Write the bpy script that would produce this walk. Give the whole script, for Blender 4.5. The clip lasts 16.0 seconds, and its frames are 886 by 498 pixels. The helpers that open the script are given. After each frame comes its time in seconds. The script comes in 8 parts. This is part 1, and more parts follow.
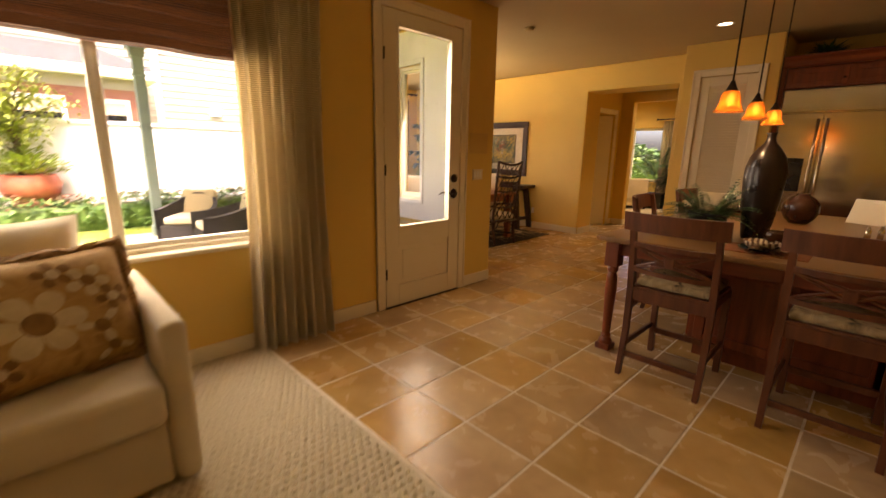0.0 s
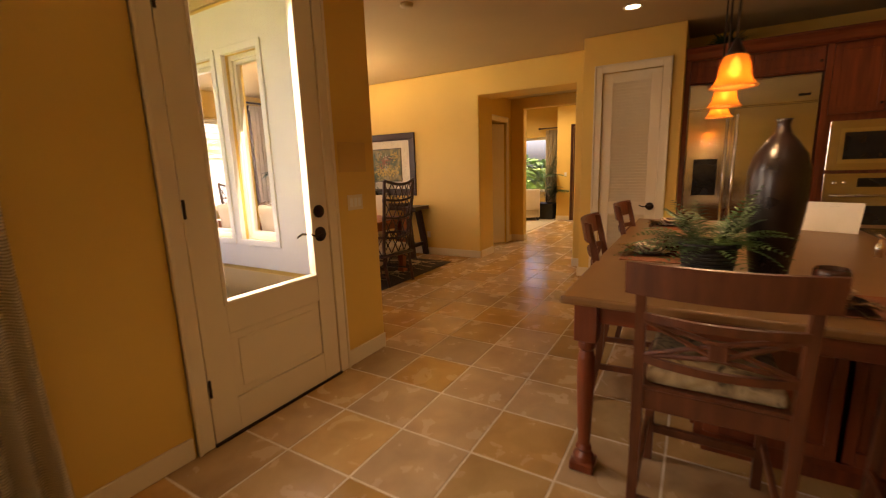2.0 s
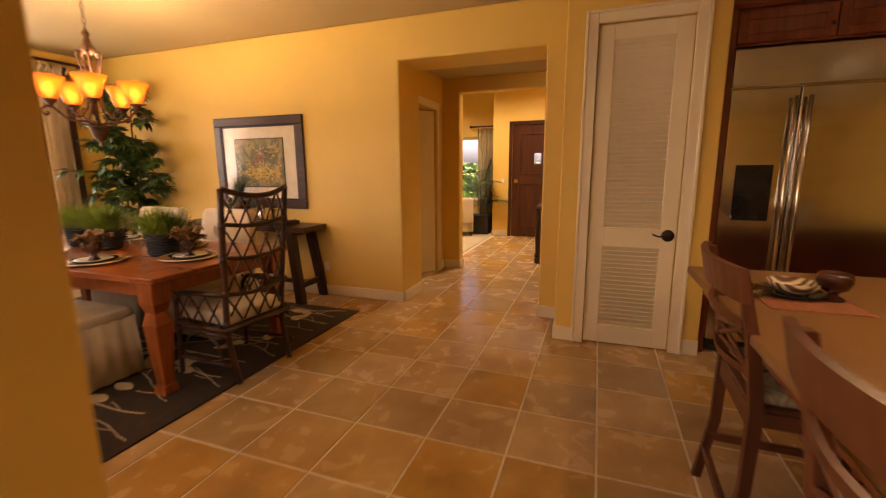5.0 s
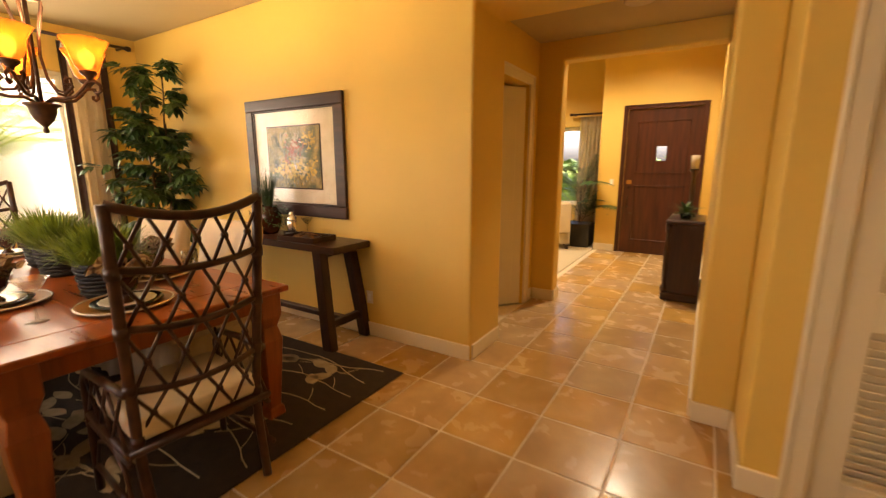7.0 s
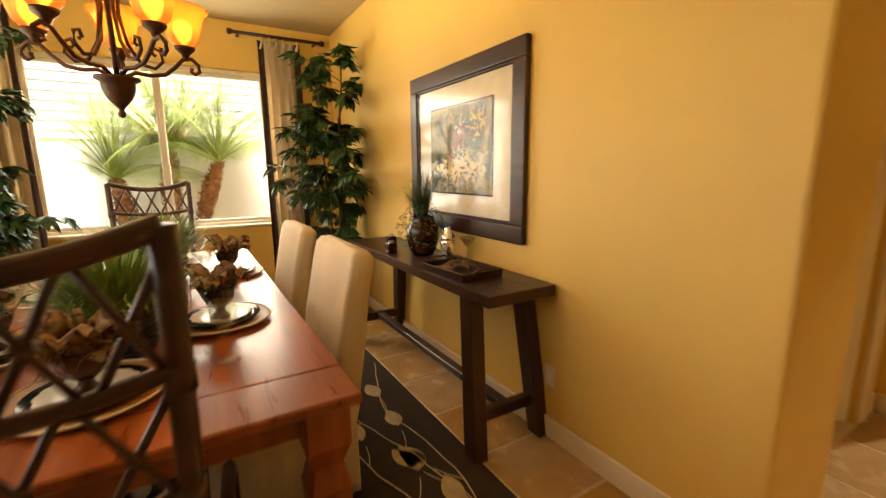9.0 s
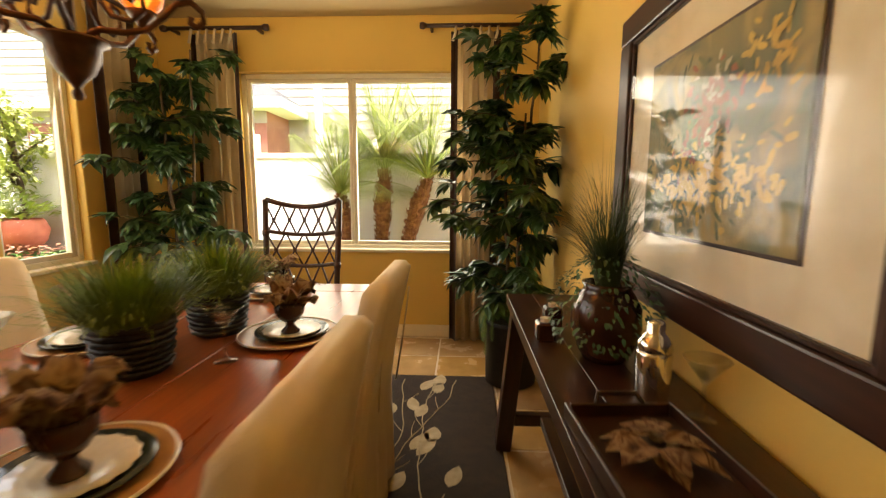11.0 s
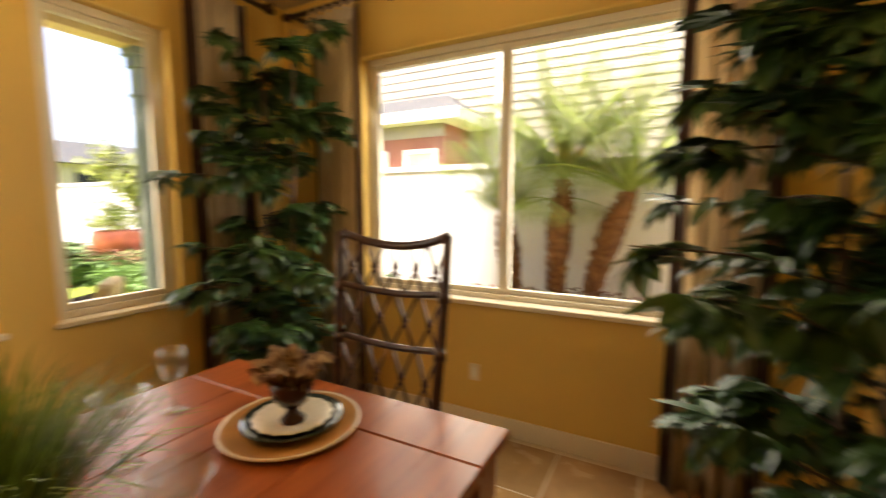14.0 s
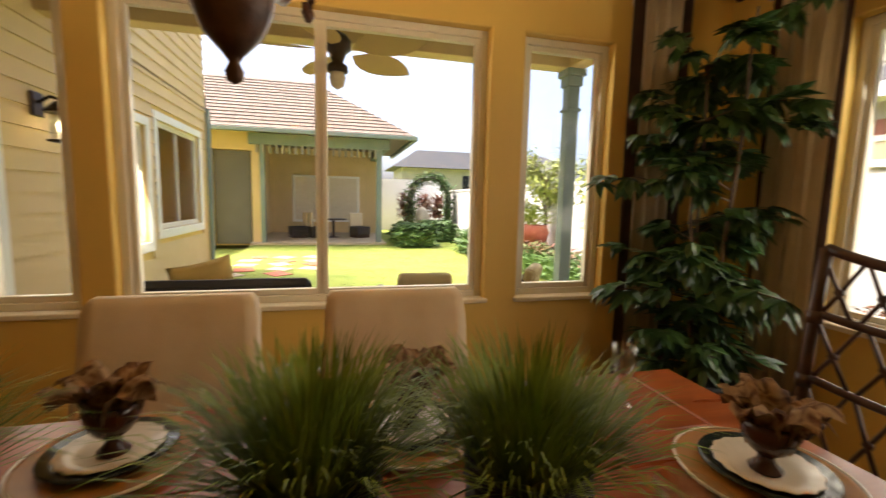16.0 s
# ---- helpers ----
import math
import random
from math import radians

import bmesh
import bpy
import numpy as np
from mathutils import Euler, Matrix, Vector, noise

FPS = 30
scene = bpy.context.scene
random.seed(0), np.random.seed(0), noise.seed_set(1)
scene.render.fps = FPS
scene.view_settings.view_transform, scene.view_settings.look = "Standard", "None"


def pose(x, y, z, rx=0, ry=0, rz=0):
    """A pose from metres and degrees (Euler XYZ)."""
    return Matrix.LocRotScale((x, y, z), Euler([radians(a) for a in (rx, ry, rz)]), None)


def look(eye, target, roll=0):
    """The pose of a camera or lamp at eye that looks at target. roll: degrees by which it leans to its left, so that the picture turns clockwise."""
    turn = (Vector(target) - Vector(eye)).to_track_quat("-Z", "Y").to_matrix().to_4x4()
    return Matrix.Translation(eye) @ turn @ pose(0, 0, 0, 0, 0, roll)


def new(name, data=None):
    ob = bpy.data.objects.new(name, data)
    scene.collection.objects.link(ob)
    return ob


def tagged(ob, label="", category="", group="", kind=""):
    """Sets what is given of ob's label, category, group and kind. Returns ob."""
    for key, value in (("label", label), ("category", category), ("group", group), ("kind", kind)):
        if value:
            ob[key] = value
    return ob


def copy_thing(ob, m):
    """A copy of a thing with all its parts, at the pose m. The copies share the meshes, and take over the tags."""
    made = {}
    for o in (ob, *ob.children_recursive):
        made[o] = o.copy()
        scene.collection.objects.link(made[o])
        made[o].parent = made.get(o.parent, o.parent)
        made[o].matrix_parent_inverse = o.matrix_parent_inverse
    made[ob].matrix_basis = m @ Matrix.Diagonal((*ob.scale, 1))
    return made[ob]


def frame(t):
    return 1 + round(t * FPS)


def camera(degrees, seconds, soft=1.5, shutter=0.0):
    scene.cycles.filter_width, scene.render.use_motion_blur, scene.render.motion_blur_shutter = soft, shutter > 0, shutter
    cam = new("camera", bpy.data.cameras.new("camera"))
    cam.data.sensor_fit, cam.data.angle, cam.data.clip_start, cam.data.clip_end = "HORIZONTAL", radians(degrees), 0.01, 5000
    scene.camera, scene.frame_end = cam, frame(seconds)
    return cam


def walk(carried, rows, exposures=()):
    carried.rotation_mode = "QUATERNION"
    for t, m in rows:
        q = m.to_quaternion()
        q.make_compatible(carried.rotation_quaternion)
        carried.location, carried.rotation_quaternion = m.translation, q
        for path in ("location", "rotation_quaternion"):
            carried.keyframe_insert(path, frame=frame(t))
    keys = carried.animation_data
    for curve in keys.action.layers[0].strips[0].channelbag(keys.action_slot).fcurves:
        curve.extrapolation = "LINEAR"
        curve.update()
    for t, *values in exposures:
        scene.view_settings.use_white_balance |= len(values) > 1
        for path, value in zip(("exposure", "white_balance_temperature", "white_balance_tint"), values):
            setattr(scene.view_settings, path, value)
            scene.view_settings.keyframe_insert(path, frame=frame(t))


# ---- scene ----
cam = camera(92.5, 16.0, soft=1.2, shutter=0.6)
PATH = [
    (0, (-0.168, -0.036, 1.524), (1.195, 1.357, 1.077), 1.0),
    (0.5, (0.083, 0.198, 1.555), (1.55, 1.511, 1.202), -0.5),
    (1, (0.365, 0.427, 1.522), (1.893, 1.669, 1.175), -0.7),
    (1.5, (0.696, 0.636, 1.549), (2.228, 1.865, 1.171), -0.5),
    (2, (1.012, 0.913, 1.514), (2.699, 1.921, 1.141), -1.9),
    (2.5, (1.321, 1.113, 1.496), (2.973, 2.186, 1.152), -0.6),
    (3, (1.659, 1.322, 1.501), (3.362, 2.307, 1.143), 0.0),
    (3.5, (1.967, 1.554, 1.493), (3.793, 2.277, 1.115), -1.9),
    (4, (2.361, 1.686, 1.498), (4.172, 2.451, 1.133), -1.5),
    (4.2, (2.496, 1.74, 1.502), (4.312, 2.486, 1.122), -0.8),
    (6.3, (4.094, 2.291, 1.477), (5.969, 2.894, 1.13), -1.7),
    (6.5, (4.222, 2.358, 1.498), (6.051, 3.09, 1.153), -1.3),
    (7, (4.584, 2.501, 1.513), (6.254, 3.533, 1.134), -0.0),
    (7.5, (4.919, 2.729, 1.504), (6.532, 3.866, 1.181), -1.7),
    (8, (5.255, 2.965, 1.463), (6.642, 4.364, 1.116), -1.1),
    (8.5, (5.547, 3.164, 1.466), (6.638, 4.794, 1.076), -0.5),
    (9, (5.782, 3.445, 1.46), (6.784, 5.138, 1.101), -0.5),
    (9.5, (6.02, 3.691, 1.466), (6.733, 5.532, 1.146), -0.1),
    (9.7, (6.109, 3.788, 1.473), (6.679, 5.678, 1.15), 0.3),
    (11.8, (6.819, 5.098, 1.444), (6.611, 7.071, 1.191), -0.2),
    (12, (6.748, 5.18, 1.453), (6.561, 7.151, 1.165), -0.9),
    (12.5, (6.718, 5.43, 1.483), (6.397, 7.39, 1.246), -0.0),
    (13, (6.726, 5.71, 1.488), (6.475, 7.678, 1.236), 0.2),
    (13.5, (6.637, 5.963, 1.495), (6.308, 7.918, 1.227), -1.2),
    (14, (6.554, 6.218, 1.515), (5.615, 7.971, 1.304), -0.0),
    (14.5, (6.443, 6.24, 1.526), (5.041, 7.649, 1.307), -0.2),
    (15, (6.375, 6.176, 1.534), (4.712, 7.268, 1.329), 0.6),
    (15.5, (6.324, 6.09, 1.536), (4.491, 6.857, 1.312), 0.9),
    (16, (6.349, 6.027, 1.523), (4.422, 6.512, 1.298), 1.3),
]
TRUE = 0.9
walk(cam, [(t, look(TRUE * Vector(eye), TRUE * Vector(target), roll)) for t, eye, target, roll in PATH], [(0.0, 2.85, 7300, 21), (2.0, 2.93, 7350, 26), (4.0, 2.93, 7500, 32), (6.5, 3.4, 7500, 23), (7.5, 3.35, 7200, 14), (9.5, 3.35, 6750, 8), (12.0, 2.75, 6800, 9), (13.5, 2.72, 6800, 10), (14.5, 2.48, 6700, 11), (16.0, 2.03, 6500, 12)])

# ---- world and light ----
world = bpy.data.worlds.new("world")
scene.world = world
world.use_nodes = True
wn, wl = world.node_tree.nodes, world.node_tree.links
sky = wn.new("ShaderNodeTexSky")
sky.sky_type = "NISHITA"
sky.sun_disc = False
sky.sun_elevation, sky.sun_rotation = radians(65.0), radians(201.0)
sky.air_density, sky.dust_density, sky.ozone_density = 0.6, 6.0, 0.2
wl.new(sky.outputs["Color"], wn["Background"].inputs["Color"])
wn["Background"].inputs["Strength"].default_value = 0.15


def lamp(name, kind, watts, colour, m, **more):
    data = bpy.data.lights.new(name, kind)
    data.energy, data.color = watts, colour
    for key, value in more.items():
        if key == "size":
            data.shape, data.size = "DISK", value
        elif key == "radius":
            data.shadow_soft_size = value
        elif key == "angle":
            data.angle = radians(value)
        elif key == "spot":
            data.spot_size, data.spot_blend = radians(value), 0.6
    ob = new(name, data)
    ob.matrix_world = m
    return ob


def window_light(name, watts, wide, high, m):
    """An area lamp added at a window or a glazed door to strengthen the sky light."""
    ob = lamp(name, "AREA", watts, (1.0, 0.90, 0.73), m)
    ob.data.shape, ob.data.size, ob.data.size_y = "RECTANGLE", TRUE * wide, TRUE * high


for x, w, z, h, watts in ((0.205, 1.72, 1.66, 1.58, 9.0), (2.70, 0.66, 1.70, 1.75, 2.8)):
    window_light("garden_daylight", watts, w, h, look((x, 3.345, z), (x, 0.0, z - 0.6)))
for y, w, watts in ((4.465, 0.42, 0.75), (5.92, 2.0, 2.9), (7.51, 0.56, 1.0)):
    window_light("patio_daylight", watts, w, 1.6, look((3.60, y, 1.74), (7.0, y, 1.2)))
window_light("north_daylight", 7.0, 2.05, 1.6, look((5.595, 8.915, 1.72), (5.595, 5.0, 1.0)))

lamp("sun", "SUN", 1.9, (1.0, 0.95, 0.86), look((-1.0, -2.6, 6.0), (0, 0, 0)), angle=25)

# ---- materials ----


def nodes_of(name):
    m = bpy.data.materials.new(name)
    m.use_nodes = True
    t = m.node_tree
    return m, t.nodes, t.links, t.nodes["Principled BSDF"]


def ramp(n, stops):
    r = n.new("ShaderNodeValToRGB")
    e = r.color_ramp.elements
    e[0].position, e[0].color = stops[0][0], (*stops[0][1], 1)
    e[1].position, e[1].color = stops[-1][0], (*stops[-1][1], 1)
    for p, c in stops[1:-1]:
        k = e.new(p)
        k.color = (*c, 1)
    return r


def surface(name, dark, light, scale=3.0, rough=0.6, bump=0.15, fine=60.0, metal=0.0, stretch=(1, 1, 1), random_tone=0.0, rough_var=0.12, coat=0.0, detail=4.0, sheen=0.0, world_space=False):
    """Two tones mixed by broad noise, fine grain in the relief, uneven gloss."""
    m, n, l, p = nodes_of(name)
    co = n.new("ShaderNodeTexCoord")
    mp = n.new("ShaderNodeMapping")
    mp.inputs["Scale"].default_value = stretch
    l.new(n.new("ShaderNodeNewGeometry").outputs["Position"] if world_space else co.outputs["Object"], mp.inputs["Vector"])
    a = n.new("ShaderNodeTexNoise")
    a.inputs["Scale"].default_value, a.inputs["Detail"].default_value = scale, detail
    l.new(mp.outputs[0], a.inputs["Vector"])
    r = ramp(n, [(0.32, dark), (0.68, light)])
    l.new(a.outputs[0], r.inputs[0])
    colour = r.outputs[0]
    if random_tone:
        oi = n.new("ShaderNodeObjectInfo")
        hsv = n.new("ShaderNodeHueSaturation")
        mr = n.new("ShaderNodeMapRange")
        mr.inputs["To Min"].default_value, mr.inputs["To Max"].default_value = 1 - random_tone, 1 + random_tone
        l.new(oi.outputs["Random"], mr.inputs["Value"])
        l.new(mr.outputs[0], hsv.inputs["Value"])
        l.new(colour, hsv.inputs["Color"])
        colour = hsv.outputs[0]
    l.new(colour, p.inputs["Base Color"])
    b = n.new("ShaderNodeTexNoise")
    b.inputs["Scale"].default_value, b.inputs["Detail"].default_value = fine, 3.0
    l.new(mp.outputs[0], b.inputs["Vector"])
    bm_ = n.new("ShaderNodeBump")
    bm_.inputs["Strength"].default_value, bm_.inputs["Distance"].default_value = bump, 0.004
    l.new(b.outputs[0], bm_.inputs["Height"])
    l.new(bm_.outputs[0], p.inputs["Normal"])
    q = n.new("ShaderNodeMapRange")
    q.inputs["To Min"].default_value, q.inputs["To Max"].default_value = max(0.02, rough - rough_var), min(1, rough + rough_var)
    l.new(a.outputs[0], q.inputs["Value"])
    l.new(q.outputs[0], p.inputs["Roughness"])
    p.inputs["Metallic"].default_value = metal
    p.inputs["Coat Weight"].default_value = coat
    p.inputs["Sheen Weight"].default_value = sheen
    return m


def wood(name, dark, light, rough=0.35, axis=0, coat=0.0, scale=1.0):
    st = [14 * scale, 14 * scale, 14 * scale]
    st[axis] = 1.2 * scale
    return surface(name, dark, light, 1.6, rough, 0.12, 7.0, stretch=tuple(st), random_tone=0.06, coat=coat, detail=6.0, rough_var=0.05)


def striped(name, c1, c2, freq, axis, rough=0.8, bump=0.5):
    """Woven bands across one axis."""
    m, n, l, p = nodes_of(name)
    co = n.new("ShaderNodeTexCoord")
    w = n.new("ShaderNodeTexWave")
    w.bands_direction = axis
    w.inputs["Scale"].default_value, w.inputs["Distortion"].default_value = freq, 0.6
    w.inputs["Detail Scale"].default_value = 3.0
    l.new(co.outputs["Object"], w.inputs["Vector"])
    r = ramp(n, [(0.2, c1), (0.8, c2)])
    l.new(w.outputs["Fac"], r.inputs[0])
    l.new(r.outputs[0], p.inputs["Base Color"])
    b = n.new("ShaderNodeBump")
    b.inputs["Strength"].default_value, b.inputs["Distance"].default_value = bump, 0.006
    l.new(w.outputs["Fac"], b.inputs["Height"])
    l.new(b.outputs[0], p.inputs["Normal"])
    p.inputs["Roughness"].default_value = rough
    return m


def patches(name, colours, scale, rough=0.85, bump=0.3, distort=1.2):
    """Printed motif: cells and noise through a many-colour ramp."""
    m, n, l, p = nodes_of(name)
    co = n.new("ShaderNodeTexCoord")
    a = n.new("ShaderNodeTexNoise")
    a.inputs["Scale"].default_value, a.inputs["Detail"].default_value, a.inputs["Distortion"].default_value = scale, 2.0, distort
    l.new(co.outputs["Object"], a.inputs["Vector"])
    k = len(colours)
    r = ramp(n, [(0.3 + 0.4 * i / (k - 1), c) for i, c in enumerate(colours)])
    l.new(a.outputs[0], r.inputs[0])
    l.new(r.outputs[0], p.inputs["Base Color"])
    f = n.new("ShaderNodeTexNoise")
    f.inputs["Scale"].default_value = 180
    l.new(co.outputs["Object"], f.inputs["Vector"])
    b = n.new("ShaderNodeBump")
    b.inputs["Strength"].default_value, b.inputs["Distance"].default_value = bump, 0.003
    l.new(f.outputs[0], b.inputs["Height"])
    l.new(b.outputs[0], p.inputs["Normal"])
    p.inputs["Roughness"].default_value = rough
    return m


def glass(name, tint=(1, 1, 1), ior=1.45):
    m, n, l, p = nodes_of(name)
    n.remove(p)
    t, g, x = n.new("ShaderNodeBsdfTransparent"), n.new("ShaderNodeBsdfGlossy"), n.new("ShaderNodeMixShader")
    w, k, f = n.new("ShaderNodeLayerWeight"), n.new("ShaderNodeMath"), n.new("ShaderNodeMath")
    k.operation, f.operation = "POWER", "MULTIPLY_ADD"
    k.inputs[1].default_value, f.inputs[1].default_value, f.inputs[2].default_value = 5.0, 0.5, 0.5 * ((ior - 1) / (ior + 1)) ** 2
    l.new(w.outputs["Facing"], k.inputs[0])
    l.new(k.outputs[0], f.inputs[0])
    t.inputs[0].default_value = (*tint, 1)
    g.inputs["Roughness"].default_value = 0.02
    l.new(f.outputs[0], x.inputs[0])
    l.new(t.outputs[0], x.inputs[1])
    l.new(g.outputs[0], x.inputs[2])
    l.new(x.outputs[0], n["Material Output"].inputs[0])
    return m


def glow(name, colour, strength):
    m, n, l, p = nodes_of(name)
    p.inputs["Base Color"].default_value = (*colour, 1)
    p.inputs["Emission Color"].default_value = (*colour, 1)
    p.inputs["Emission Strength"].default_value = strength
    return m


def lit_glass(name, colour, strength):
    """Thin amber glass: lets lamp light through and glows softly."""
    m, n, l, p = nodes_of(name)
    t, x = n.new("ShaderNodeBsdfTranslucent"), n.new("ShaderNodeMixShader")
    t.inputs[0].default_value = (*colour, 1)
    p.inputs["Base Color"].default_value = (*[0.8 * c for c in colour], 1)
    p.inputs["Roughness"].default_value = 0.25
    p.inputs["Emission Color"].default_value = (*colour, 1)
    p.inputs["Emission Strength"].default_value = strength
    x.inputs[0].default_value = 0.55
    c, y = n.new("ShaderNodeBsdfTransparent"), n.new("ShaderNodeMixShader")
    c.inputs[0].default_value = (1.0, 0.62, 0.25, 1)
    y.inputs[0].default_value = 0.22
    l.new(x.outputs[0], y.inputs[1])
    l.new(c.outputs[0], y.inputs[2])
    l.new(p.outputs[0], x.inputs[1])
    l.new(t.outputs[0], x.inputs[2])
    l.new(y.outputs[0], n["Material Output"].inputs[0])
    return m


def travertine(name):
    """Honed stone tiles: each slab has its own cut, tone and drift of colour, with small pits and a worn polish."""
    m, n, l, p = nodes_of(name)
    oi, geo, add = n.new("ShaderNodeObjectInfo"), n.new("ShaderNodeNewGeometry"), n.new("ShaderNodeMath")
    l.new(oi.outputs["Random"], add.inputs[0])
    l.new(geo.outputs["Random Per Island"], add.inputs[1])
    shift = n.new("ShaderNodeVectorMath")
    shift.operation = "SCALE"
    shift.inputs[0].default_value = (31.0, 17.0, 9.0)
    l.new(add.outputs[0], shift.inputs["Scale"])
    co = n.new("ShaderNodeVectorMath")
    l.new(geo.outputs["Position"], co.inputs[0])
    l.new(shift.outputs[0], co.inputs[1])
    cloud, vein, pit = (n.new("ShaderNodeTexNoise") for _ in range(3))
    for t, sc, de, di in ((cloud, 2.6, 3.0, 0.3), (vein, 6.5, 6.0, 0.5), (pit, 55.0, 3.0, 0.0)):
        t.inputs["Scale"].default_value, t.inputs["Detail"].default_value, t.inputs["Distortion"].default_value = sc, de, di
        l.new(co.outputs[0], t.inputs["Vector"])
    a = ramp(n, [(0.30, (0.36, 0.208, 0.08)), (0.5, (0.44, 0.27, 0.103)), (0.72, (0.50, 0.325, 0.138))])
    b = ramp(n, [(0.36, (0.55, 0.52, 0.50)), (0.55, (1.0, 1.0, 1.0)), (0.72, (1.12, 1.1, 1.06))])
    l.new(cloud.outputs[0], a.inputs[0])
    l.new(vein.outputs[0], b.inputs[0])
    mx = n.new("ShaderNodeMix")
    mx.data_type, mx.blend_type = "RGBA", "MULTIPLY"
    mx.inputs["Factor"].default_value = 0.24
    l.new(a.outputs[0], mx.inputs["A"])
    l.new(b.outputs[0], mx.inputs["B"])
    hsv, tone, sat = n.new("ShaderNodeHueSaturation"), n.new("ShaderNodeMapRange"), n.new("ShaderNodeMapRange")
    wn_ = n.new("ShaderNodeTexWhiteNoise")
    wn_.noise_dimensions = "1D"
    l.new(add.outputs[0], wn_.inputs["W"])
    tone.inputs["To Min"].default_value, tone.inputs["To Max"].default_value = 0.76, 1.18
    sat.inputs["To Min"].default_value, sat.inputs["To Max"].default_value = 0.80, 1.12
    l.new(add.outputs[0], tone.inputs["Value"])
    l.new(wn_.outputs["Value"], sat.inputs["Value"])
    l.new(tone.outputs[0], hsv.inputs["Value"])
    l.new(sat.outputs[0], hsv.inputs["Saturation"])
    l.new(mx.outputs["Result"], hsv.inputs["Color"])
    l.new(hsv.outputs[0], p.inputs["Base Color"])
    ro = n.new("ShaderNodeMapRange")
    ro.inputs["From Min"].default_value, ro.inputs["From Max"].default_value = 0.3, 0.7
    ro.inputs["To Min"].default_value, ro.inputs["To Max"].default_value = 0.17, 0.31
    l.new(vein.outputs[0], ro.inputs["Value"])
    l.new(ro.outputs[0], p.inputs["Roughness"])
    bp, bq = n.new("ShaderNodeBump"), n.new("ShaderNodeBump")
    bp.inputs["Strength"].default_value, bp.inputs["Distance"].default_value = 0.09, 0.003
    bq.inputs["Strength"].default_value, bq.inputs["Distance"].default_value = 0.12, 0.003
    l.new(vein.outputs[0], bp.inputs["Height"])
    l.new(pit.outputs[0], bq.inputs["Height"])
    l.new(bp.outputs[0], bq.inputs["Normal"])
    l.new(bq.outputs[0], p.inputs["Normal"])
    return m


PAINT = surface("wall_paint", (0.69, 0.458, 0.108), (0.74, 0.496, 0.12), 1.3, 0.55, 0.12, 140)
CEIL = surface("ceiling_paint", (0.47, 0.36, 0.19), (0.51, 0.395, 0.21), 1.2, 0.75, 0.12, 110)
TRIM = surface("trim_paint", (0.74, 0.64, 0.46), (0.78, 0.68, 0.50), 2.0, 0.38, 0.04, 40)
WHITE = surface("white_paint", (0.78, 0.75, 0.68), (0.84, 0.81, 0.74), 2.0, 0.45, 0.05, 40)
SASH = surface("window_vinyl", (0.72, 0.66, 0.52), (0.78, 0.72, 0.58), 3.0, 0.4, 0.03, 40)
TILE = travertine("travertine")
GROUT = surface("grout", (0.62, 0.51, 0.36), (0.72, 0.61, 0.45), 20, 0.85, 0.3, 200)
CARPET = patches("loop_carpet", [(0.42, 0.34, 0.21), (0.58, 0.49, 0.33), (0.48, 0.39, 0.25)], 60, 0.95, 1.0)
CHERRY = wood("cherry_wood", (0.12, 0.023, 0.009), (0.215, 0.05, 0.016), 0.32, 2)
CHERRY_Y = wood("cherry_wood_across", (0.12, 0.023, 0.009), (0.215, 0.05, 0.016), 0.32, 1)
STOOLW = wood("stool_wood", (0.075, 0.021, 0.008), (0.145, 0.045, 0.017), 0.4, 2)
TABLEW = wood("table_wood", (0.21, 0.047, 0.010), (0.35, 0.092, 0.020), 0.29, 1, coat=0.06)
TABLEL = wood("table_leg_wood", (0.19, 0.045, 0.010), (0.33, 0.088, 0.021), 0.3, 2)
DARKW = wood("dark_wood", (0.020, 0.007, 0.004), (0.053, 0.018, 0.009), 0.33, 1)
DARKL = wood("dark_leg_wood", (0.020, 0.007, 0.004), (0.053, 0.018, 0.009), 0.35, 2)
RATTAN = surface("rattan", (0.024, 0.008, 0.004), (0.068, 0.024, 0.010), 14, 0.36, 0.25, 60)
COUNTER = surface("counter_stone", (0.20, 0.096, 0.031), (0.225, 0.112, 0.038), 14, 0.34, 0.01, 200, rough_var=0.015)
STEEL = surface("brushed_steel", (0.66, 0.61, 0.53), (0.71, 0.66, 0.57), 2.0, 0.16, 0.10, 0.9, metal=1.0, stretch=(1, 1, 7), rough_var=0.05)
CHROME = surface("chrome", (0.75, 0.72, 0.68), (0.82, 0.8, 0.76), 4, 0.1, 0.0, 30, metal=1.0, rough_var=0.04)
BRONZE = surface("dark_bronze", (0.02, 0.012, 0.008), (0.055, 0.032, 0.02), 12, 0.4, 0.15, 70, metal=0.7)
VASEB = surface("dark_vase_glaze", (0.009, 0.004, 0.003), (0.022, 0.009, 0.006), 7, 0.3, 0.06, 40)
RUST = surface("rust_bronze", (0.035, 0.014, 0.007), (0.12, 0.05, 0.022), 16, 0.45, 0.3, 60, metal=0.4)
BLACK = surface("black_gloss", (0.008, 0.008, 0.009), (0.02, 0.02, 0.022), 5, 0.15, 0.03, 60)
BLACKM = surface("black_matt", (0.010, 0.009, 0.008), (0.03, 0.026, 0.022), 30, 0.6, 0.5, 90)
SLIP = surface("slipcover_cotton", (0.58, 0.46, 0.30), (0.66, 0.54, 0.37), 5, 0.9, 0.3, 240, sheen=0.1)
CUSHION = surface("cushion_cotton", (0.60, 0.50, 0.34), (0.70, 0.60, 0.44), 5, 0.9, 0.3, 240)
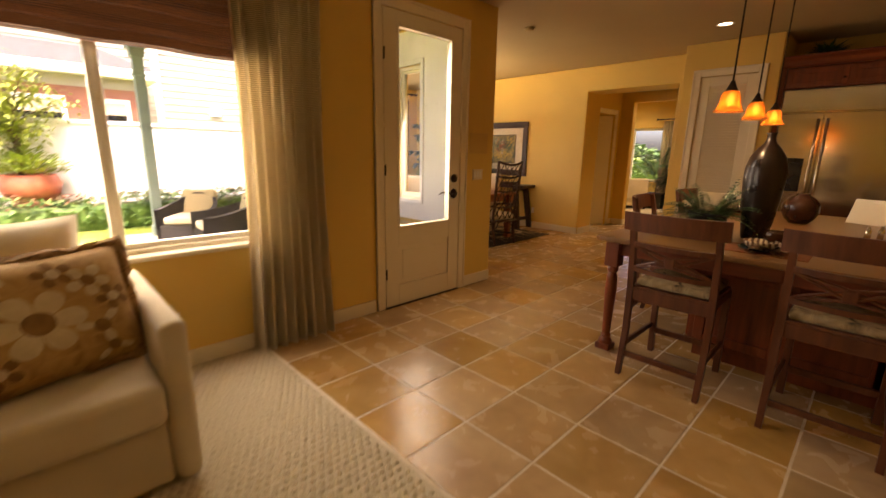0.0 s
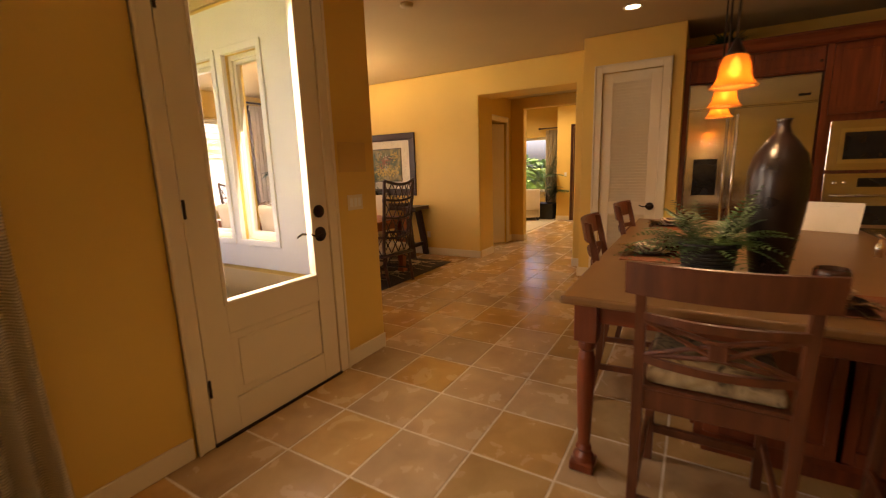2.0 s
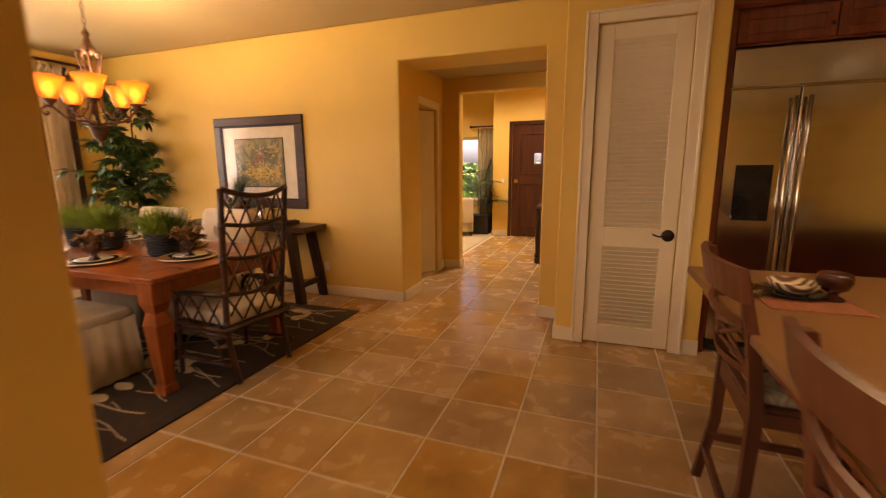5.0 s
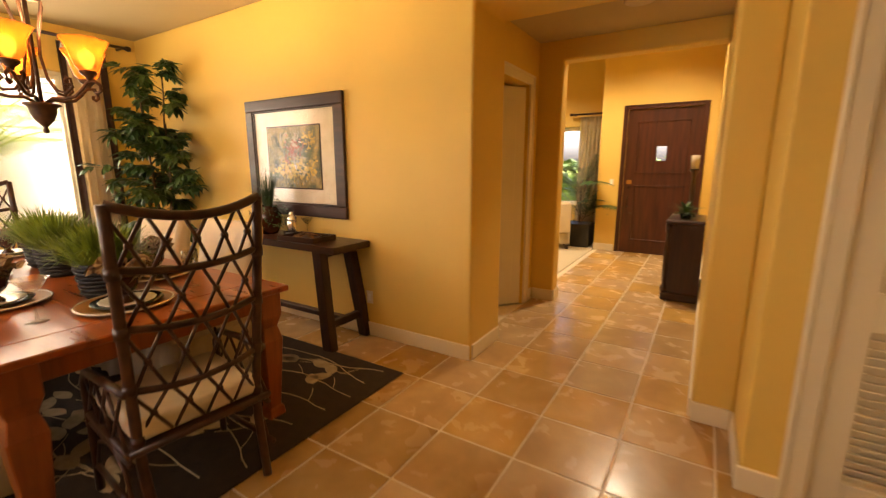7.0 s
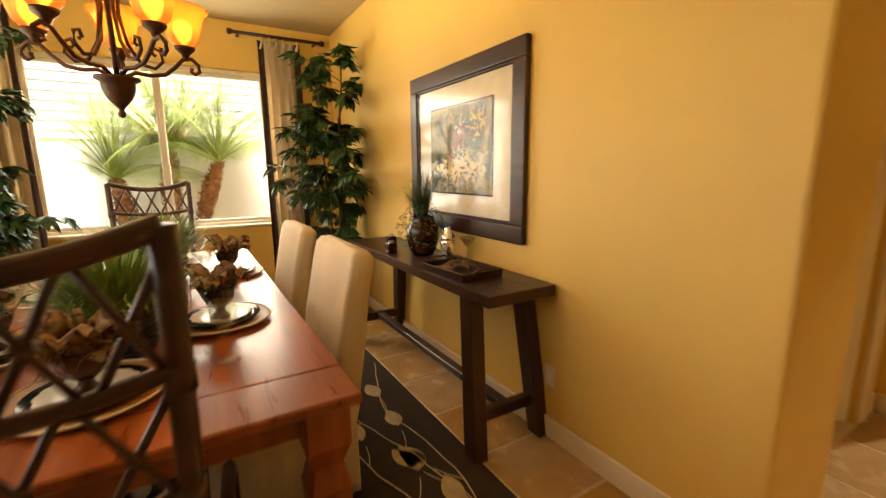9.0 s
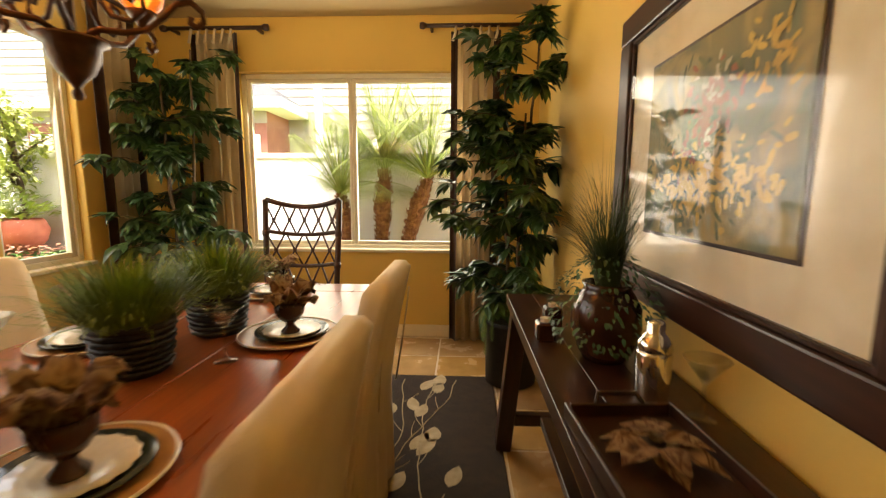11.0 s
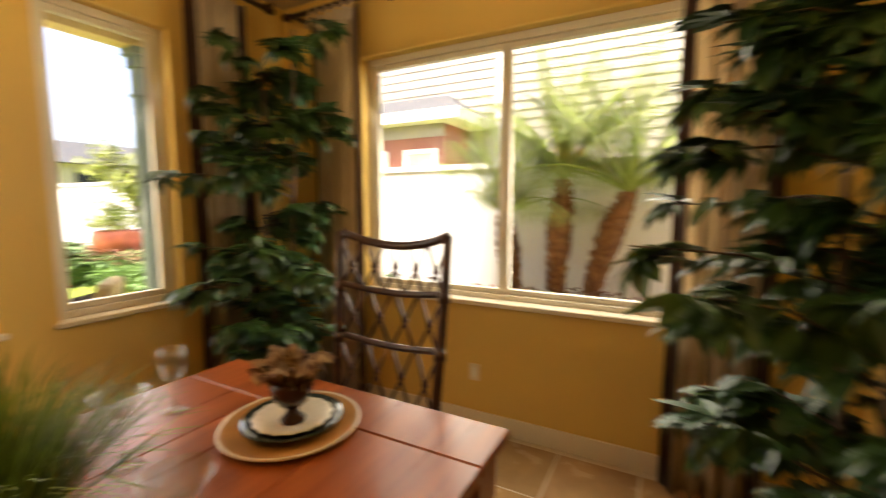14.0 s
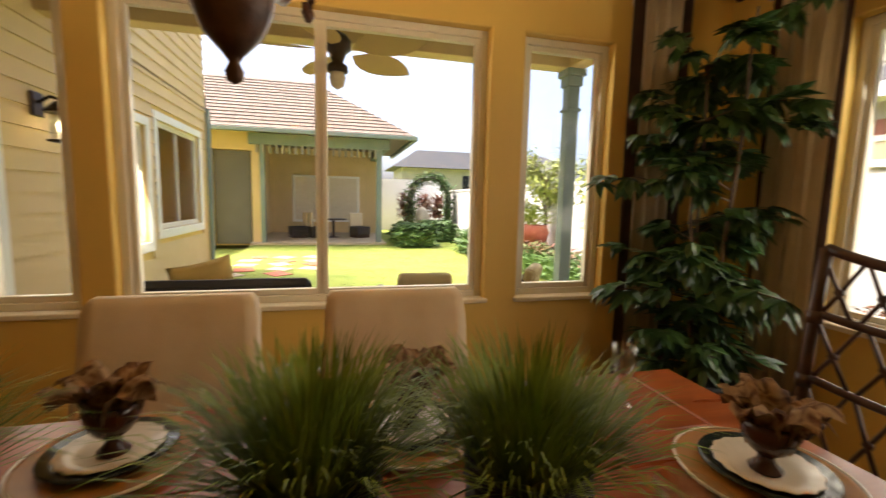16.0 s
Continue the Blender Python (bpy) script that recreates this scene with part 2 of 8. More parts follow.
SOFA = surface("sofa_fabric", (0.55, 0.45, 0.29), (0.62, 0.52, 0.35), 4, 0.92, 0.35, 260, sheen=0.1)
LEAFPRINT = patches("leaf_print_seat", [(0.06, 0.042, 0.02), (0.28, 0.20, 0.095), (0.42, 0.32, 0.17), (0.13, 0.085, 0.04)], 11, 0.9, 0.3, 1.0)
NAPKIN = patches("leaf_napkin", [(0.05, 0.02, 0.012), (0.26, 0.13, 0.05), (0.50, 0.34, 0.17), (0.14, 0.055, 0.025), (0.54, 0.39, 0.21)], 20, 0.9, 0.3, 0.6)
DRAPE = striped("ribbed_drape", (0.58, 0.47, 0.30), (0.85, 0.74, 0.53), 26, "Z", 0.85, 0.6)
DRAPE2 = surface("cream_drape", (0.60, 0.48, 0.31), (0.70, 0.58, 0.40), 4, 0.9, 0.3, 200)
BROWNB = surface("brown_velvet", (0.05, 0.02, 0.009), (0.085, 0.036, 0.016), 9, 0.9, 0.2, 200, sheen=0.2)
BAMBOO = striped("woven_shade", (0.05, 0.022, 0.010), (0.22, 0.11, 0.045), 34, "Z", 0.7, 0.9)
GLASS = glass("clear_glass")
TABLEGLASS = glass("table_glass", (0.94, 0.95, 0.93), 2.5)
PICGLASS = glass("picture_glass", (1, 1, 1), 1.36)
LEAF = surface("ficus_leaf", (0.019, 0.052, 0.011), (0.062, 0.128, 0.028), 6, 0.38, 0.1, 40)
LEAFB = surface("pale_leaf", (0.03, 0.085, 0.03), (0.075, 0.16, 0.06), 6, 0.45, 0.1, 40)
GRASSB = surface("onion_grass", (0.072, 0.12, 0.008), (0.235, 0.33, 0.027), 12, 0.62, 0.1, 40)
FERN = surface("fern_leaf", (0.02, 0.06, 0.012), (0.06, 0.14, 0.03), 9, 0.5, 0.1, 40)
BARK = surface("bark", (0.08, 0.05, 0.03), (0.19, 0.13, 0.08), 12, 0.9, 0.6, 30)
SOIL = surface("moss_soil", (0.04, 0.03, 0.015), (0.11, 0.09, 0.045), 30, 0.95, 0.8, 60)
GOLD = surface("gold_charger", (0.30, 0.125, 0.018), (0.41, 0.19, 0.032), 9, 0.42, 0.15, 50)
CREAMC = surface("cream_ceramic", (0.66, 0.57, 0.42), (0.74, 0.66, 0.52), 10, 0.2, 0.05, 60)
DARKC = surface("dark_green_ceramic", (0.010, 0.014, 0.012), (0.028, 0.034, 0.028), 10, 0.15, 0.05, 60)
BROWNC = surface("brown_glaze", (0.028, 0.008, 0.0045), (0.072, 0.023, 0.010), 7, 0.22, 0.06, 40)
TERRA = surface("terracotta", (0.42, 0.10, 0.055), (0.55, 0.16, 0.09), 7, 0.6, 0.2, 60)
SIDING = surface("pale_siding", (0.62, 0.45, 0.21), (0.68, 0.50, 0.25), 2, 0.7, 0.15, 60)
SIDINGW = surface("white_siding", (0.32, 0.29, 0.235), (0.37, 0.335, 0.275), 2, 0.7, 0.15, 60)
STUCCO = surface("white_fence_stucco", (0.82, 0.80, 0.77), (0.88, 0.86, 0.83), 2, 0.85, 0.3, 60)
SAGE = surface("sage_paint", (0.17, 0.22, 0.19), (0.22, 0.27, 0.235), 3, 0.6, 0.1, 40)
ROOF = surface("shingle", (0.14, 0.105, 0.08), (0.25, 0.195, 0.155), 8, 0.9, 0.5, 40, random_tone=0.1)
ROOFG = surface("grey_shingle", (0.035, 0.035, 0.038), (0.075, 0.075, 0.08), 8, 0.9, 0.5, 40)
LAWN = surface("lawn", (0.16, 0.215, 0.025), (0.29, 0.335, 0.055), 1.5, 0.9, 0.9, 60, detail=8)
HEDGE = surface("hedge_leaf", (0.03, 0.08, 0.015), (0.16, 0.27, 0.06), 9, 0.5, 0.2, 40)
HEDGER = surface("hedge_red_leaf", (0.12, 0.035, 0.02), (0.26, 0.11, 0.05), 9, 0.6, 0.2, 40)
PALMLEAF = surface("palm_leaf", (0.17, 0.235, 0.025), (0.36, 0.43, 0.08), 6, 0.5, 0.2, 40)
PALMTRUNK = surface("palm_trunk", (0.17, 0.065, 0.025), (0.36, 0.17, 0.07), 18, 0.9, 0.8, 40)
PATIO = surface("patio_concrete", (0.46, 0.36, 0.23), (0.56, 0.45, 0.30), 2, 0.75, 0.2, 60)
BRICKR = surface("red_siding", (0.26, 0.10, 0.065), (0.33, 0.14, 0.09), 3, 0.8, 0.2, 60)
WICKER = striped("dark_wicker", (0.02, 0.016, 0.013), (0.075, 0.06, 0.05), 60, "Z", 0.6, 0.9)
STRIPEC = striped("striped_cushion", (0.62, 0.52, 0.30), (0.40, 0.29, 0.13), 12, "X", 0.9, 0.1)
RUGM = surface("rug_wool", (0.022, 0.012, 0.006), (0.042, 0.024, 0.013), 16, 0.97, 0.8, 220)
RUGLEAF = surface("rug_leaf_wool", (0.42, 0.32, 0.18), (0.56, 0.45, 0.28), 20, 0.97, 0.6, 220)
SHADEG = lit_glass("amber_shade_glass", (0.22, 0.078, 0.014), 0.25)
BULB = glow("lamp_bulb", (1.0, 0.80, 0.46), 5.0)
DOWNL = glow("downlight_lens", (1.0, 0.82, 0.55), 1.6)
PAPER = surface("white_card", (0.74, 0.70, 0.62), (0.80, 0.76, 0.68), 5, 0.8, 0.05, 60)
ENTRYW = wood("entry_door_wood", (0.032, 0.008, 0.005), (0.075, 0.019, 0.009), 0.35, 2)

# ---- building helpers ----


def part(name, bm, material, parent=None, label="", smooth=False):
    me = bpy.data.meshes.new(name)
    bmesh.ops.recalc_face_normals(bm, faces=bm.faces)
    if smooth:
        for f in bm.faces:
            f.smooth = True
    bm.to_mesh(me)
    bm.free()
    me.materials.append(material)
    ob = new(name, me)
    ob.parent = parent
    if label:
        tagged(ob, label)
    return ob


def thing(name, label, category, m, group=""):
    ob = new(name)
    ob.empty_display_size = 0.1
    ob.matrix_world = m
    return tagged(ob, label, category, group)


def setting(name, bm, material, label, category, smooth=False):
    return tagged(part(name, bm, material, None, "", smooth), label, category, "", "structure")


def box(bm, x0, y0, z0, x1, y1, z1, bevel=0.0, m=None, seg=1):
    r = bmesh.ops.create_cube(bm, size=1.0)
    vs = r["verts"]
    t = Matrix.Translation(((x0 + x1) / 2, (y0 + y1) / 2, (z0 + z1) / 2)) @ Matrix.Diagonal((x1 - x0, y1 - y0, z1 - z0, 1))
    bmesh.ops.transform(bm, matrix=t, verts=vs)
    if bevel:
        es = list({e for v in vs for e in v.link_edges})
        g = bmesh.ops.bevel(bm, geom=es, offset=bevel, segments=seg, profile=0.5, affect="EDGES")
        vs = list({v for f in g["faces"] for v in f.verts} | {v for v in vs if v.is_valid})
    if m is not None:
        bmesh.ops.transform(bm, matrix=m, verts=vs)
    return vs


def boxes(*rows, bevel=0.0, seg=1):
    bm = bmesh.new()
    for r in rows:
        box(bm, *r, bevel=bevel, seg=seg)
    return bm


def tube(bm, pts, r, seg=8, r1=None, closed=False):
    """A round bar through the points."""
    pts = [Vector(p) for p in pts]
    rings = []
    k = len(pts)
    up = Vector((0.13, 0.21, 0.97))
    for i, p in enumerate(pts):
        a = pts[max(0, i - 1)] if not closed else pts[i - 1]
        b = pts[min(k - 1, i + 1)] if not closed else pts[(i + 1) % k]
        d = (b - a).normalized()
        s = d.cross(up)
        if s.length < 0.05:
            s = d.cross(Vector((1, 0, 0)))
        s.normalize()
        u = s.cross(d)
        rr = r if r1 is None else r + (r1 - r) * i / max(1, k - 1)
        rings.append([bm.verts.new(p + rr * (math.cos(2 * math.pi * j / seg) * s + math.sin(2 * math.pi * j / seg) * u)) for j in range(seg)])
    n = k if closed else k - 1
    for i in range(n):
        a, b = rings[i], rings[(i + 1) % k]
        for j in range(seg):
            bm.faces.new((a[j], a[(j + 1) % seg], b[(j + 1) % seg], b[j]))
    if not closed:
        bm.faces.new(rings[0][::-1])
        bm.faces.new(rings[-1])
    return bm


def lathe(bm, profile, seg=20, m=None, wave=0.0, lobes=0):
    """Turns (radius, height) pairs about z."""
    rings, made = [], []
    for r, z in profile:
        ring = []
        for j in range(seg):
            a = 2 * math.pi * j / seg
            q = r * (1 + wave * math.cos(lobes * a)) if lobes else r
            ring.append(bm.verts.new((q * math.cos(a), q * math.sin(a), z)))
        rings.append(ring)
        made += ring
    for a, b in zip(rings, rings[1:]):
        for j in range(seg):
            bm.faces.new((a[j], a[(j + 1) % seg], b[(j + 1) % seg], b[j]))
    if profile[0][0] > 1e-4:
        bm.faces.new(rings[0][::-1])
    if profile[-1][0] > 1e-4:
        bm.faces.new(rings[-1])
    if m is not None:
        bmesh.ops.transform(bm, matrix=m, verts=made)
    return bm


def slab(axis, c0, c1, a0, a1, z0, z1, holes=(), bevel=0.012):
    """A wall across one axis ("x" or "y") between c0 and c1, with openings (a0, a1, z0, z1) right through it."""
    us = sorted({a0, a1, *[h[0] for h in holes], *[h[1] for h in holes]})
    ws = sorted({z0, z1, *[max(z0, h[2]) for h in holes], *[h[3] for h in holes]})

    def solid(i, j):
        if not (0 <= i < len(us) - 1 and 0 <= j < len(ws) - 1):
            return False
        u, w = (us[i] + us[i + 1]) / 2, (ws[j] + ws[j + 1]) / 2
        return not any(h[0] < u < h[1] and h[2] < w < h[3] for h in holes)

    bm = bmesh.new()

    def v(u, w, c):
        return bm.verts.new((c, u, w) if axis == "x" else (u, c, w))

    for i in range(len(us) - 1):
        for j in range(len(ws) - 1):
            if not solid(i, j):
                continue
            a, b, lo, hi = us[i], us[i + 1], ws[j], ws[j + 1]
            for c in (c0, c1):
                bm.faces.new((v(a, lo, c), v(b, lo, c), v(b, hi, c), v(a, hi, c)))
            for di, dj, p, q in ((-1, 0, (a, lo), (a, hi)), (1, 0, (b, lo), (b, hi)), (0, -1, (a, lo), (b, lo)), (0, 1, (a, hi), (b, hi))):
                if not solid(i + di, j + dj):
                    bm.faces.new((v(*p, c0), v(*q, c0), v(*q, c1), v(*p, c1)))
    bmesh.ops.remove_doubles(bm, verts=bm.verts, dist=1e-5)
    bmesh.ops.recalc_face_normals(bm, faces=bm.faces)
    if bevel:
        es = [e for e in bm.edges if len(e.link_faces) == 2 and e.calc_face_angle(0) > 1 and e.verts[0].co.z + e.verts[1].co.z > 0.02]
        bmesh.ops.bevel(bm, geom=es, offset=bevel, segments=3, profile=0.5, affect="EDGES")
    return bm


def leaf_bm(bm, p, d, n, ln, w, bend=0.3, segs=3):
    """One blade-shaped leaf with a folded midrib."""
    d, n = Vector(d).normalized(), Vector(n)
    s = d.cross(n)
    if s.length < 1e-3:
        s = d.cross(Vector((1, 0, 0)))
    s.normalize()
    n = s.cross(d)
    left, mid, right = [], [], []
    for i in range(segs + 1):
        t = i / segs
        q = Vector(p) + d * ln * t - n * (bend * ln * t * t)
        h = w * math.sin(math.pi * min(1, 0.12 + 0.88 * t)) if i < segs else 0.0
        mid.append(bm.verts.new(q))
        if i < segs:
            left.append(bm.verts.new(q + s * h + n * 0.25 * h))
            right.append(bm.verts.new(q - s * h + n * 0.25 * h))
    for i in range(segs):
        if i < segs - 1:
            bm.faces.new((mid[i], left[i], left[i + 1], mid[i + 1]))
            bm.faces.new((mid[i], mid[i + 1], right[i + 1], right[i]))
        else:
            bm.faces.new((mid[i], left[i], mid[i + 1]))
            bm.faces.new((mid[i], mid[i + 1], right[i]))


H = 3.05            # ceiling height
PITCH = 0.4557      # floor tile pitch
TX, TY = 1.465, 1.414

# ---- structure ----
setting("wall_patio", slab("y", 3.18, 3.36, -3.65, 3.76, 0, H, [(-0.70, 1.11, 0.83, 2.50), (2.19, 3.20, -1, 2.73), (-3.15, -1.1, 0.98, 2.66)]), PAINT, "golden yellow painted wall with a window and a glazed door", "wall")
setting("wall_dining_west", slab("x", 3.585, 3.757, 3.36, 8.93, 0, H, [(4.22, 4.71, 0.89, 2.59), (4.88, 6.96, 0.89, 2.59), (7.19, 7.83, 0.89, 2.59)]), PAINT, "golden yellow dining wall with three windows on the patio", "wall")
setting("wall_dining_north", slab("y", 8.75, 8.93, 3.757, 7.55, 0, H, [(4.53, 6.66, 0.875, 2.56)]), PAINT, "golden yellow dining wall with a wide sliding window", "wall")
setting("wall_gallery", slab("x", 7.375, 7.92, 2.24, 8.75, 0, H, [(2.455, 3.975, -1, 2.63)], 0.02), PAINT, "golden yellow wall with a tall square opening to the hall", "wall")
setting("wall_pantry", slab("x", 6.84, 6.99, 1.11, 2.24, 0, H, [(1.33, 2.0, -1, 2.60)]), PAINT, "golden yellow pantry wall with a louvred door", "wall")
# unseen wall, added so that no daylight leaks out through the louvres
setting("wall_pantry_back", boxes((7.70, 1.2, 0, 7.88, 2.10, H)), PAINT, "unseen golden yellow wall added to keep daylight out of the pantry", "wall")
setting("wall_pantry_side", boxes((6.99, 2.10, 0, 7.88, 2.24, H)), PAINT, "golden yellow return wall beside the pantry", "wall")
setting("wall_pantry_end", boxes((6.99, 1.11, 0, 7.70, 1.20, H)), PAINT, "golden yellow wall between pantry and kitchen", "wall")
setting("wall_kitchen", boxes((7.70, -4.0, 0, 7.88, 1.2, H)), PAINT, "golden yellow kitchen back wall", "wall")
setting("wall_south", boxes((-3.65, -4.18, 0, 7.88, -4.0, H)), PAINT, "golden yellow wall closing the family room", "wall")
setting("wall_west", boxes((-3.83, -4.18, 0, -3.65, 3.36, H)), PAINT, "golden yellow end wall of the family room", "wall")
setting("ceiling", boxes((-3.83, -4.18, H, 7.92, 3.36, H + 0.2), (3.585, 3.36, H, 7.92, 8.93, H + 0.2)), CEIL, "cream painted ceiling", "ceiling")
# hall and entry
setting("wall_hall_south", slab("y", 2.275, 2.455, 7.92, 12.9, 0, 4.0), PAINT, "pale yellow hall wall", "wall")
setting("wall_hall_door", slab("y", 4.16, 4.34, 7.92, 9.24, 0, 2.95, [(8.06, 8.96, -1, 2.34)]), PAINT, "yellow hall wall with a side door", "wall")
setting("wall_hall_arch", slab("x", 9.24, 9.42, 2.455, 8.0, 0, 4.0, [(2.455, 3.90, -1, 2.60)], 0.02), PAINT, "yellow wall with a square opening to the entry", "wall")
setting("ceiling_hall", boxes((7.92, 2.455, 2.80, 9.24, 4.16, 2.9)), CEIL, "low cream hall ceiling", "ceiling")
setting("wall_side_room", boxes((7.92, 5.6, 0, 9.24, 5.75, 2.95), (7.92, 4.34, 2.95, 9.24, 5.75, 3.05)), PAINT, "dim yellow wall of the side room", "wall")
setting("wall_entry", slab("x", 12.74, 12.92, 2.455, 4.22, 0, 4.0, [(2.66, 3.78, -1, 2.48)]), PAINT, "pale yellow entry wall with the front door", "wall")
setting("wall_entry_return", boxes((12.92, 4.05, 0, 14.0, 4.22, 4.0)), PAINT, "pale yellow return wall beside the front door", "wall")
setting("wall_living", slab("x", 14.0, 14.18, 4.05, 8.18, 0, 4.0, [(4.75, 6.9, 0.7, 2.35)]), PAINT, "pale yellow living room wall with a window", "wall")
setting("wall_living_north", boxes((9.42, 8.0, 0, 14.0, 8.18, 4.0)), PAINT, "pale yellow living room wall", "wall")
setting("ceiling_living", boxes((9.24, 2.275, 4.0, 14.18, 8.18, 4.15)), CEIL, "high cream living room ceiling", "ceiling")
setting("floor_slab", boxes((-3.83, -4.18, -0.2, 7.92, 3.36, -0.003), (3.585, 3.36, -0.2, 7.92, 8.93, -0.003), (7.92, 2.275, -0.2, 14.18, 8.18, -0.003)), GROUT, "sandy grout bed under the tiles", "floor")


def baseboard(x0, y0, x1, y1, nx, ny):
    bm = bmesh.new()
    d = 0.016
    box(bm, min(x0, x1) + min(0, nx * d), min(y0, y1) + min(0, ny * d), 0.001, max(x0, x1) + max(0, nx * d), max(y0, y1) + max(0, ny * d), 0.125, 0.004)
    return setting("baseboard", bm, TRIM, "cream painted baseboard", "baseboard")


for row in ((-3.65, 3.18, 2.08, 3.18, 0, -1), (3.31, 3.18, 3.757, 3.18, 0, -1), (3.757, 3.19, 3.757, 8.75, 1, 0), (3.775, 8.75, 7.375, 8.75, 0, -1), (7.375, 3.975, 7.375, 8.73, -1, 0), (7.395, 3.975, 7.90, 3.975, 0, -1),
            (7.375, 2.26, 7.375, 2.455, -1, 0), (6.86, 2.24, 7.36, 2.24, 0, 1), (6.84, 2.09, 6.84, 2.256, -1, 0), (6.84, 1.11, 6.84, 1.24, -1, 0), (7.4, 2.455, 12.7, 2.455, 0, 1),
            (7.94, 4.16, 7.98, 4.16, 0, -1), (9.05, 4.16, 9.22, 4.16, 0, -1), (9.24, 3.90, 9.24, 4.14, -1, 0), (9.24, 3.90, 9.42, 3.90, 0, -1), (12.74, 3.87, 12.74, 4.22, -1, 0), (12.76, 4.22, 13.98, 4.22, 0, 1)):
    baseboard(*row)


def casing(axis, face, a0, a1, top, out, width=0.095, depth=0.022, label="cream painted door casing", finish=None):
    """Flat casing with a back band round a door opening, on the face at that place."""
    bm = bmesh.new()
    for w, d in ((width, depth), (0.022, depth + 0.012)):
        o = width - w
        for u0, u1, z0, z1 in ((a0 - width, a0 - width + w, 0.001, top + width), (a1 + width - w, a1 + width, 0.001, top + width), (a0 - o + (0 if w == width else 0), a1 + o, top + o, top + width)):
            c0, c1 = sorted((face, face + out * d))
            if axis == "y":
                box(bm, u0, c0, z0, u1, c1, z1, 0.004)
            else:
                box(bm, c0, u0, z0, c1, u1, z1, 0.004)
    return setting("trim", bm, finish or TRIM, label, "casing")


casing("y", 3.18, 2.19, 3.20, 2.73, -1)
casing("x", 6.84, 1.33, 2.0, 2.60, -1)
casing("y", 4.16, 8.06, 8.96, 2.34, -1)
casing("x", 12.74, 2.66, 3.78, 2.48, -1, 0.07, 0.02, "dark stained front door casing", ENTRYW)


def window(name, axis, c, a0, a1, z0, z1, mullions=(), label="", outside=1, sill=True):
    """Vinyl frame, sashes and panes in the middle of a wall."""
    root = thing(name, label, "window", Matrix.Identity(4))
    tagged(root, kind="structure")

    def b(bm, u0, v0, u1, v1, d0, d1, bev=0.004):
        if axis == "y":
            box(bm, u0, d0, v0, u1, d1, v1, bev)
        else:
            box(bm, d0, u0, v0, d1, u1, v1, bev)
    bm = bmesh.new()
    f = 0.045
    for u0, v0, u1, v1 in ((a0, z0, a0 + f, z1), (a1 - f, z0, a1, z1), (a0 + f, z0, a1 - f, z0 + f), (a0 + f, z1 - f, a1 - f, z1)):
        b(bm, u0, v0, u1, v1, c - 0.04, c + 0.04)
    part("window_frame", bm, SASH, root)
    cuts = [a0 + f, *mullions, a1 - f]
    for i in range(len(cuts) - 1):
        u0, u1 = cuts[i], cuts[i + 1]
        s = 0.035
        o = 0.008 * (i % 2)
        bm = bmesh.new()
        for p, q, r, w in ((u0, z0 + f, u0 + s, z1 - f), (u1 - s, z0 + f, u1, z1 - f), (u0 + s, z0 + f, u1 - s, z0 + f + s), (u0 + s, z1 - f - s, u1 - s, z1 - f)):
            b(bm, p, q, r, w, c - 0.022 + o, c + 0.022 + o)
        sash = part("sash", bm, SASH, root)
        bm = bmesh.new()
        b(bm, u0 + s, z0 + f + s, u1 - s, z1 - f - s, c - 0.003, c + 0.003, 0)
        part("pane", bm, GLASS, sash, "clear window glass")
    return root


window("window_1", "y", 3.29, -0.70, 1.11, 0.83, 2.50, (0.20,), "cream vinyl sliding window onto the garden")
window("window_2", "x", 3.65, 4.22, 4.71, 0.89, 2.59, (), "narrow cream vinyl window onto the patio")
window("window_3", "x", 3.65, 4.88, 6.96, 0.89, 2.59, (5.94,), "wide cream vinyl sliding window onto the patio")
window("window_4", "x", 3.65, 7.19, 7.83, 0.89, 2.59, (), "narrow cream vinyl window onto the patio")
window("window_5", "y", 8.86, 4.53, 6.66, 0.875, 2.56, (5.60,), "wide cream vinyl sliding window facing palms")
window("window_6", "x", 14.09, 4.75, 6.9, 0.7, 2.35, (5.8,), "living room window with bright daylight")
window("window_7", "y", 3.29, -3.15, -1.1, 0.98, 2.66, (-2.12,), "white framed window in the house wing")
for x0, y0, x1, y1, z in ((-0.72, 3.14, 1.13, 3.25, 0.83), (4.51, 8.71, 6.68, 8.82, 0.875)):
    setting("window_sill", boxes((x0, y0, z - 0.02, x1, y1, z + 0.012), bevel=0.006), TRIM, "cream painted window sill", "sill")
for a0, a1 in ((4.20, 4.73), (4.86, 6.98), (7.17, 7.85)):
    setting("window_sill", boxes((3.69, a0, 0.865, 3.785, a1, 0.895), bevel=0.006), TRIM, "cream painted window sill", "sill")

# ---- doors ----


def lever(m, parent, plate=0.032):
    bm = bmesh.new()
    lathe(bm, [(0.0, 0.0), (plate, 0.0), (plate, 0.006), (plate * 0.7, 0.014), (0.011, 0.016), (0.011, 0.05), (0.0, 0.052)], 16)
    tube(bm, [(0, 0, 0.045), (-0.03, 0.004, 0.048), (-0.07, -0.004, 0.047), (-0.105, 0.008, 0.047), (-0.118, 0.018, 0.046)], 0.009, 8, 0.006)
    bmesh.ops.transform(bm, matrix=m, verts=bm.verts)
    return part("lever_handle", bm, BRONZE, parent, "dark bronze lever handle", smooth=True)


